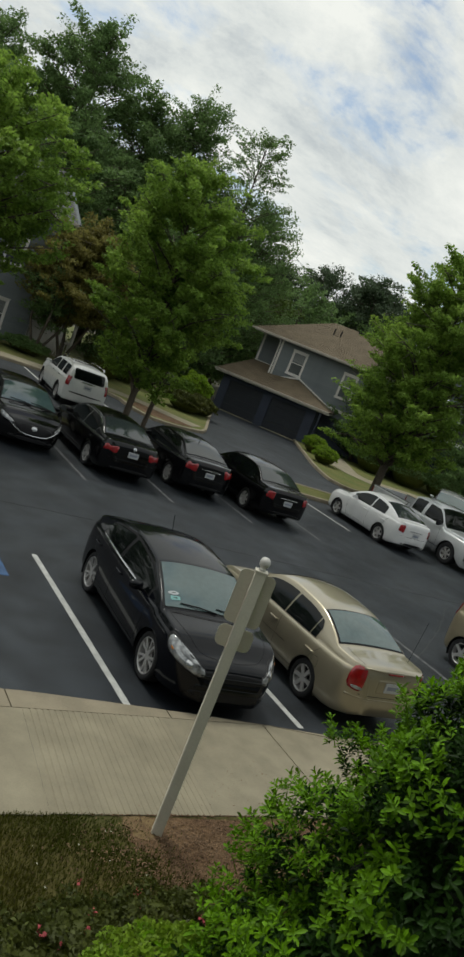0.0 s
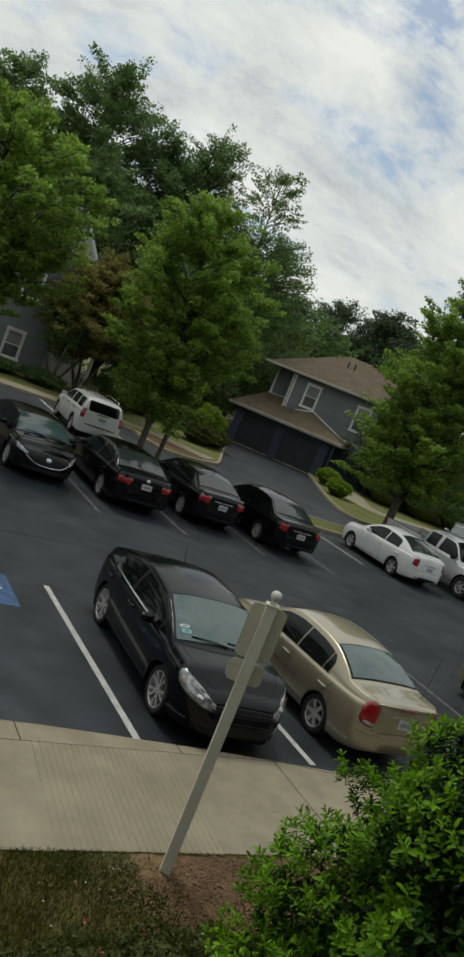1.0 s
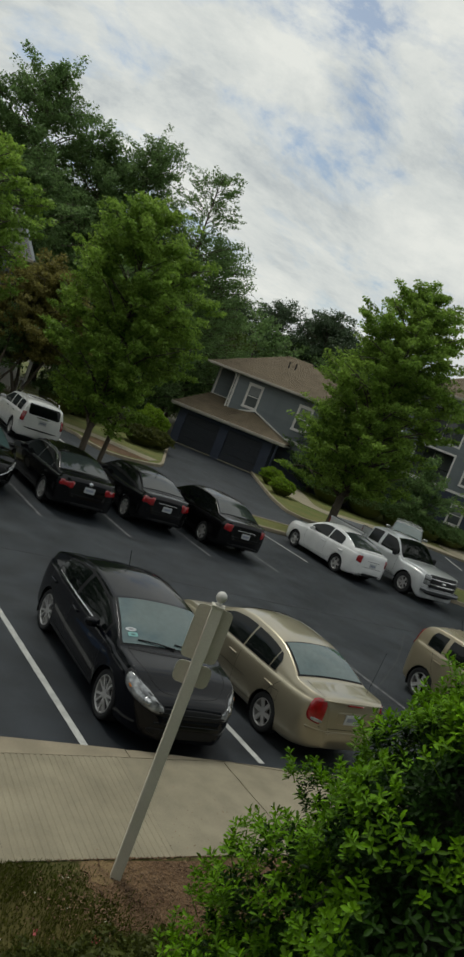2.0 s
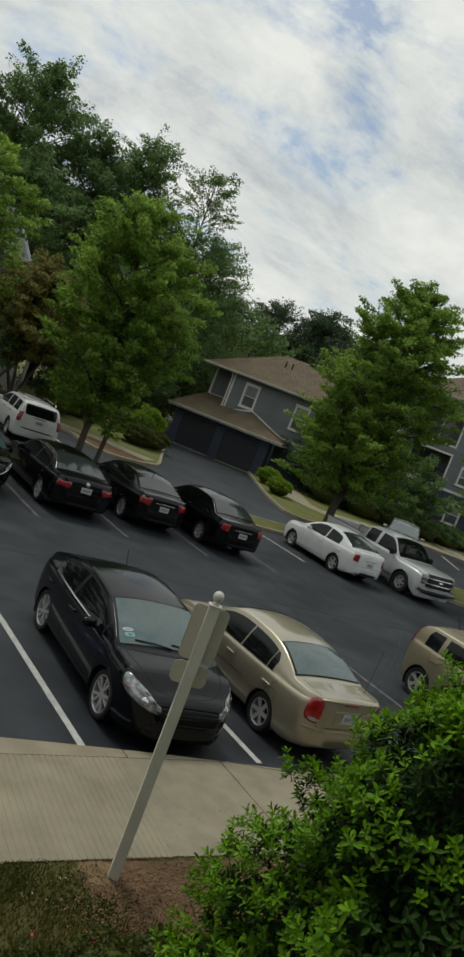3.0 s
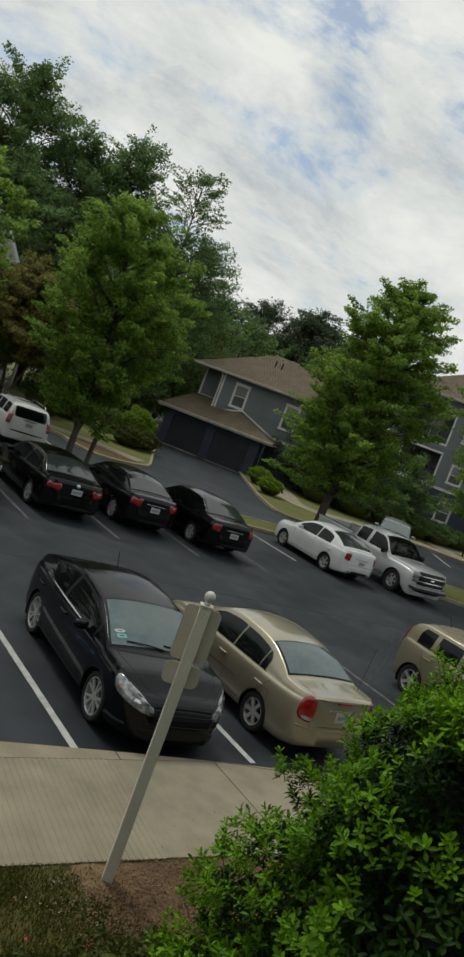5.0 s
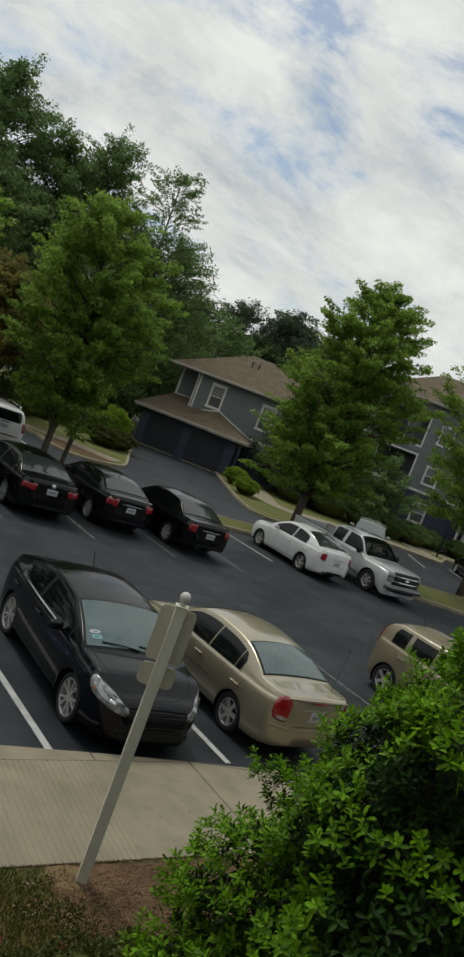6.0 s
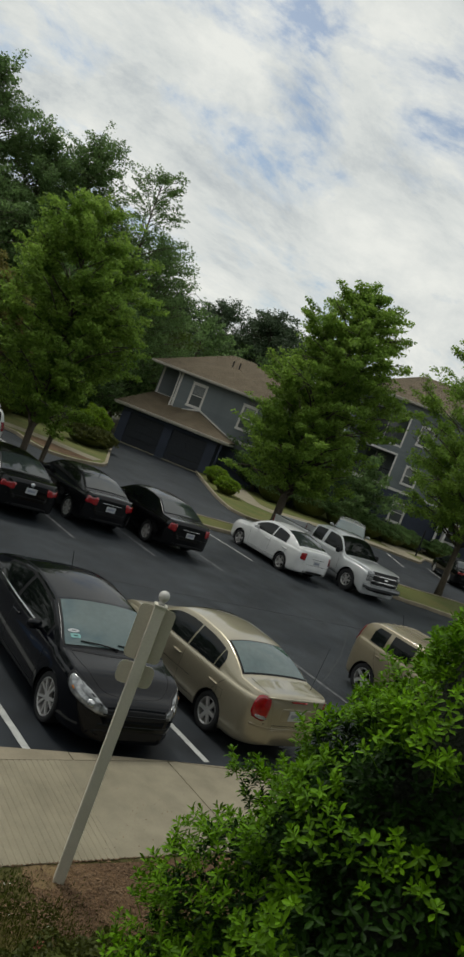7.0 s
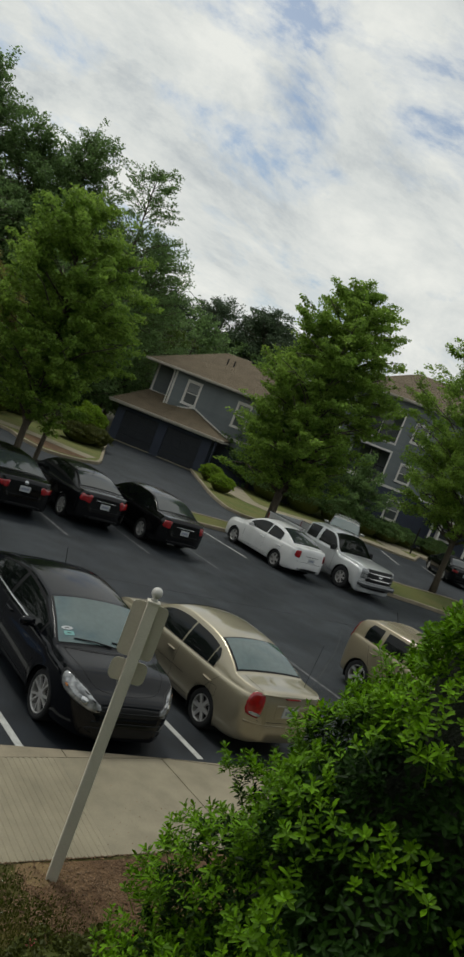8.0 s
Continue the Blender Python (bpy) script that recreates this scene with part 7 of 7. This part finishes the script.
def build_big_shrub():
    rng = np.random.default_rng(5)
    cx, cy, top, R = 4.7, 2.3, 4.55, 1.85
    ob = empty("large_shrub", pose(cx, cy, 0.1), "large glossy green broadleaf shrub with bright young shoots", "shrub")

    def radius(z, az):
        base = np.interp(z, (0, 0.7, 1.6, 2.1, 2.5, 2.9, 3.2, 3.5, 3.75, 4.0, 4.3, 4.55), (1.72, 1.82, 1.66, 1.48, 1.30, 1.12, 0.98, 0.84, 0.68, 0.52, 0.32, 0.04))
        lump = 1 + 0.06 * np.sin(az * 5 + z * 2.1) + 0.08 * np.sin(az * 9 - z * 4.3 + 1) + 0.07 * np.sin(z * 7 + az * 3) + 0.05 * np.sin(z * 13 - az * 11)
        return base * lump

    def scatter(m, depth):
        z = rng.uniform(0.05, top * 0.995, m)
        az = rng.uniform(0, 2 * math.pi, m)
        r = radius(z, az) * (1 - depth)
        p = np.stack([r * np.cos(az), r * np.sin(az), z], 1)
        slope = np.clip((z / top) ** 3, 0, 1)
        a = np.stack([np.cos(az), np.sin(az), 1.05 + slope * 1.2], 1) + rng.normal(size=(m, 3)) * 0.28
        return p, a

    p, a = scatter(10000, np.abs(rng.normal(size=10000)) * 0.09 - 0.04)
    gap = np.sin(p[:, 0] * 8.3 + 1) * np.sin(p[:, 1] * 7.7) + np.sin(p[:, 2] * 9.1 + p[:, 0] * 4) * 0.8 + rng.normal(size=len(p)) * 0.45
    # bright whorls kept to the top and one flank, imitating how light falls
    lit_flank = np.clip((p[:, 1] - 0.55 * p[:, 0]) * 0.9 - 0.2, 0, 1)
    keep = gap > np.interp(p[:, 2], (2.3, 2.9, 3.5), (1.6, 1.15, 0.1)) * (1 - lit_flank) - 0.8 * lit_flank
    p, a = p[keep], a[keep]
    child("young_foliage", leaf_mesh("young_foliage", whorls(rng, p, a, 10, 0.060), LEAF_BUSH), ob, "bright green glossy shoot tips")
    # dark-coloured leaves, low down only, stand in for shade behind the shoots
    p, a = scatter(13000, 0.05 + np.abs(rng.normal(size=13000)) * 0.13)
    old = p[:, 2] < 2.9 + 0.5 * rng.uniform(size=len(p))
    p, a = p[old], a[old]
    child("old_shaded_foliage", leaf_mesh("old_shaded_foliage", whorls(rng, p, a, 7, 0.066), LEAF_BUSH_OLD_SHADE), ob, "older inner leaves, coloured dark for the shade")
    # shoots that stand out of the outline
    p, a = scatter(420, -0.03 - rng.uniform(0.0, 0.07, 420))
    child("shoot_foliage", leaf_mesh("shoot_foliage", whorls(rng, p, a + np.array([0, 0, 0.6]), 10, 0.062), LEAF_BUSH), ob, "bright green upright shoots")
    tubes, shoots = [], []
    for q, d in zip(p, a):
        d = d / np.linalg.norm(d)
        shoots.append(tube([q - d * 0.22, q - d * 0.1 + np.array([0, 0, 0.01]), q], [0.004, 0.003, 0.002], 4))
    for k in range(16):
        az = k * 2.4
        f = 0.35 + 0.5 * (k % 5) / 5
        tubes.append(tube([(0.15 * math.cos(az), 0.15 * math.sin(az), -0.1), (R * f * 0.4 * math.cos(az), R * f * 0.4 * math.sin(az), 1.5), (R * f * 0.45 * math.cos(az + 0.3), R * f * 0.45 * math.sin(az + 0.3), 2.6)], [0.05, 0.035, 0.012], 6))
    # added core: blocks daylight, and its near-black colour is the inner shade
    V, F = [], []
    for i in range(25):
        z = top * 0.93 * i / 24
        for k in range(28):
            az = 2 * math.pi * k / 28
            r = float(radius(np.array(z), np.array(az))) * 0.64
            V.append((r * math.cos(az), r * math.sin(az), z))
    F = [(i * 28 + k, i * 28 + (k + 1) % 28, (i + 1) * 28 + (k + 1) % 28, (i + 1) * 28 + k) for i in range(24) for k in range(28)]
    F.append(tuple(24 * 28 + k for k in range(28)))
    child("inner_mass", mesh_from("inner_mass", V, F, SHRUB_INNER_SHADE, True), ob, "near-black core added as the shade inside the shrub")
    V, F = merge(shoots)
    tagged(child("twig_stuff", mesh_from("twig_stuff", V, F, LEAF_BUSH), ob), kind="stuff")
    V, F = merge(tubes)
    child("woody_frame", mesh_from("woody_frame", V, F, BARK), ob)


build_big_shrub()

# ---- foreground bed ----
slab("mulch_bed", smooth_path([(4.05, 5.74), (3.92, 5.45), (4.10, 5.2), (3.95, 4.95), (4.3, 4.78), (4.7, 4.72), (5.4, 4.9), (6.2, 4.6), (7.2, 4.9), (7.0, 5.70), (5.6, 5.72)], 0.3, True), 0.0, 0.125, MULCH, "brown bark mulch bed round the sign post", "mulch bed")


CLAY = mat("bare_clay", (0.21, 0.145, 0.062), 0.95, (0.135, 0.085, 0.04), 6, 90, 0.5, 0.25, bump=0.006, bump_scale=60)
slab("clay_patch", smooth_path([(3.97, 5.76), (3.92, 5.66), (4.0, 5.60), (3.97, 5.50), (4.10, 5.43), (4.28, 5.56), (4.34, 5.70), (4.2, 5.775)], 0.1, True), 0.0, 0.1265, CLAY, "bare yellow clay where the mulch has washed away", "bare soil")


def scatter_chips():
    rng = np.random.default_rng(9)
    n = 5200
    c = np.stack([rng.normal(4.85, 0.62, n), np.clip(rng.normal(5.25, 0.30, n), 4.3, 5.78), np.full(n, 0.13)], 1)
    c[:, 2] += rng.uniform(0, 0.014, n)
    V = leaf_quads(rng, c, 0.030, 2.4, 0.42)
    tagged(new("bark_chips", quads_mesh("bark_chips", V, n, CHIP)), "loose brown bark chips scattered on the bed", "mulch", kind="stuff")
    m = 150
    c = np.stack([rng.normal(6.0, 0.5, m), rng.normal(6.3, 0.32, m), np.full(m, 0.137)], 1)
    c[:, :2] += 0.25 * np.sin(c[:, 1::-1] * 7.0)
    c = c[c[:, 1] > 5.9]
    tagged(new("walk_debris", quads_mesh("walk_debris", leaf_quads(rng, c, 0.02, 2.0, 0.5), len(c), CHIP)), "few bark crumbs lying on the concrete walk", "debris", kind="stuff")


scatter_chips()
PETAL = mat("fallen_petal", (0.55, 0.55, 0.42), 0.8, None, 10, 40, 0.3, 0.1)
rng = np.random.default_rng(41)
c = np.stack([rng.uniform(2.4, 3.95, 13), rng.uniform(4.5, 5.6, 13), np.full(13, 0.162)], 1)
tagged(new("fallen_petals", quads_mesh("fallen_petals", leaf_quads(rng, c, 0.028, 2.0, 0.5), 13, PETAL)), "few pale petals lying in the grass", "petals", kind="stuff")


def grass():
    rng = np.random.default_rng(12)
    n = 170000
    x, y = rng.uniform(0.3, 7.0, n), rng.uniform(3.0, 5.80, n)
    edge = 3.98 + 0.22 * np.sin(y * 5.2) + 0.09 * np.sin(y * 17 + 1) + rng.normal(size=n) * 0.24
    keep = ~((x > edge) & (x < 7.2) & (y > 4.92 + 0.13 * np.sin(x * 5) + rng.normal(size=n) * 0.12))
    bare = np.sin(x * 4.1 + 1) * np.sin(y * 5.3) + 0.6 * np.sin(x * 11 - y * 9)
    keep &= rng.uniform(-1.6, 1.2, n) > bare * 0.6 - 0.5
    x, y = x[keep], y[keep]
    n = len(x)
    h = rng.uniform(0.015, 0.04, n) * (1 + 0.6 * (y < 4.6))
    a = rng.uniform(0, 2 * math.pi, n)
    bend = rng.uniform(0.1, 0.8, n) * h
    P = np.stack([x, y, np.full(n, 0.118)], 1)
    side = np.stack([-np.sin(a), np.cos(a), np.zeros(n)], 1) * 0.005
    fwd = np.stack([np.cos(a), np.sin(a), np.zeros(n)], 1)
    V = np.empty((n, 4, 3))
    V[:, 0], V[:, 1] = P - side, P + side
    top = P + fwd * bend[:, None] + np.stack([np.zeros(n), np.zeros(n), h], 1)
    V[:, 2], V[:, 3] = top + side * 0.25, top - side * 0.25
    tagged(new("grass", quads_mesh("grass", V.reshape(-1, 3), n, GRASS_BLADE)), "short green grass with dry patches by the walk", "grass", kind="stuff")


grass()
for i, (x, y, rx, ry, h) in enumerate(((2.2, 4.0, 0.55, 0.45, 0.5), (2.9, 4.15, 0.5, 0.4, 0.45), (3.5, 4.25, 0.5, 0.38, 0.42), (4.1, 4.35, 0.45, 0.3, 0.35), (2.6, 3.5, 0.6, 0.45, 0.6), (1.5, 4.2, 0.5, 0.45, 0.5), (1.9, 3.4, 0.6, 0.5, 0.6))):
    shrub("azalea_shrub", x, y, rx, ry, h, 2600, 0.05, LEAF_SHRUB, "low dark green flowering shrub in the bed", 80 + i, lumps=0.2)
    rng = np.random.default_rng(300 + i)
    c = np.stack([rng.normal(x, rx * 0.4, 6), rng.normal(y, ry * 0.4, 6), rng.uniform(h * 0.8, h * 0.95, 6) + 0.1], 1)
    c = np.repeat(c, 5, axis=0) + rng.normal(size=(30, 3)) * 0.016
    tagged(new("azalea_blossoms", quads_mesh("azalea_blossoms", leaf_quads(rng, c, 0.03, 0.5, 0.8), 30, PINK)), "few faded pink blossoms on a low shrub", "blossoms", kind="stuff")
shrub("spirea_shrub", 3.1, 3.35, 0.62, 0.5, 1.0, 6000, 0.045, LEAF_HEDGE, "soft yellow-green shrub at the foot of a larger one", 95)
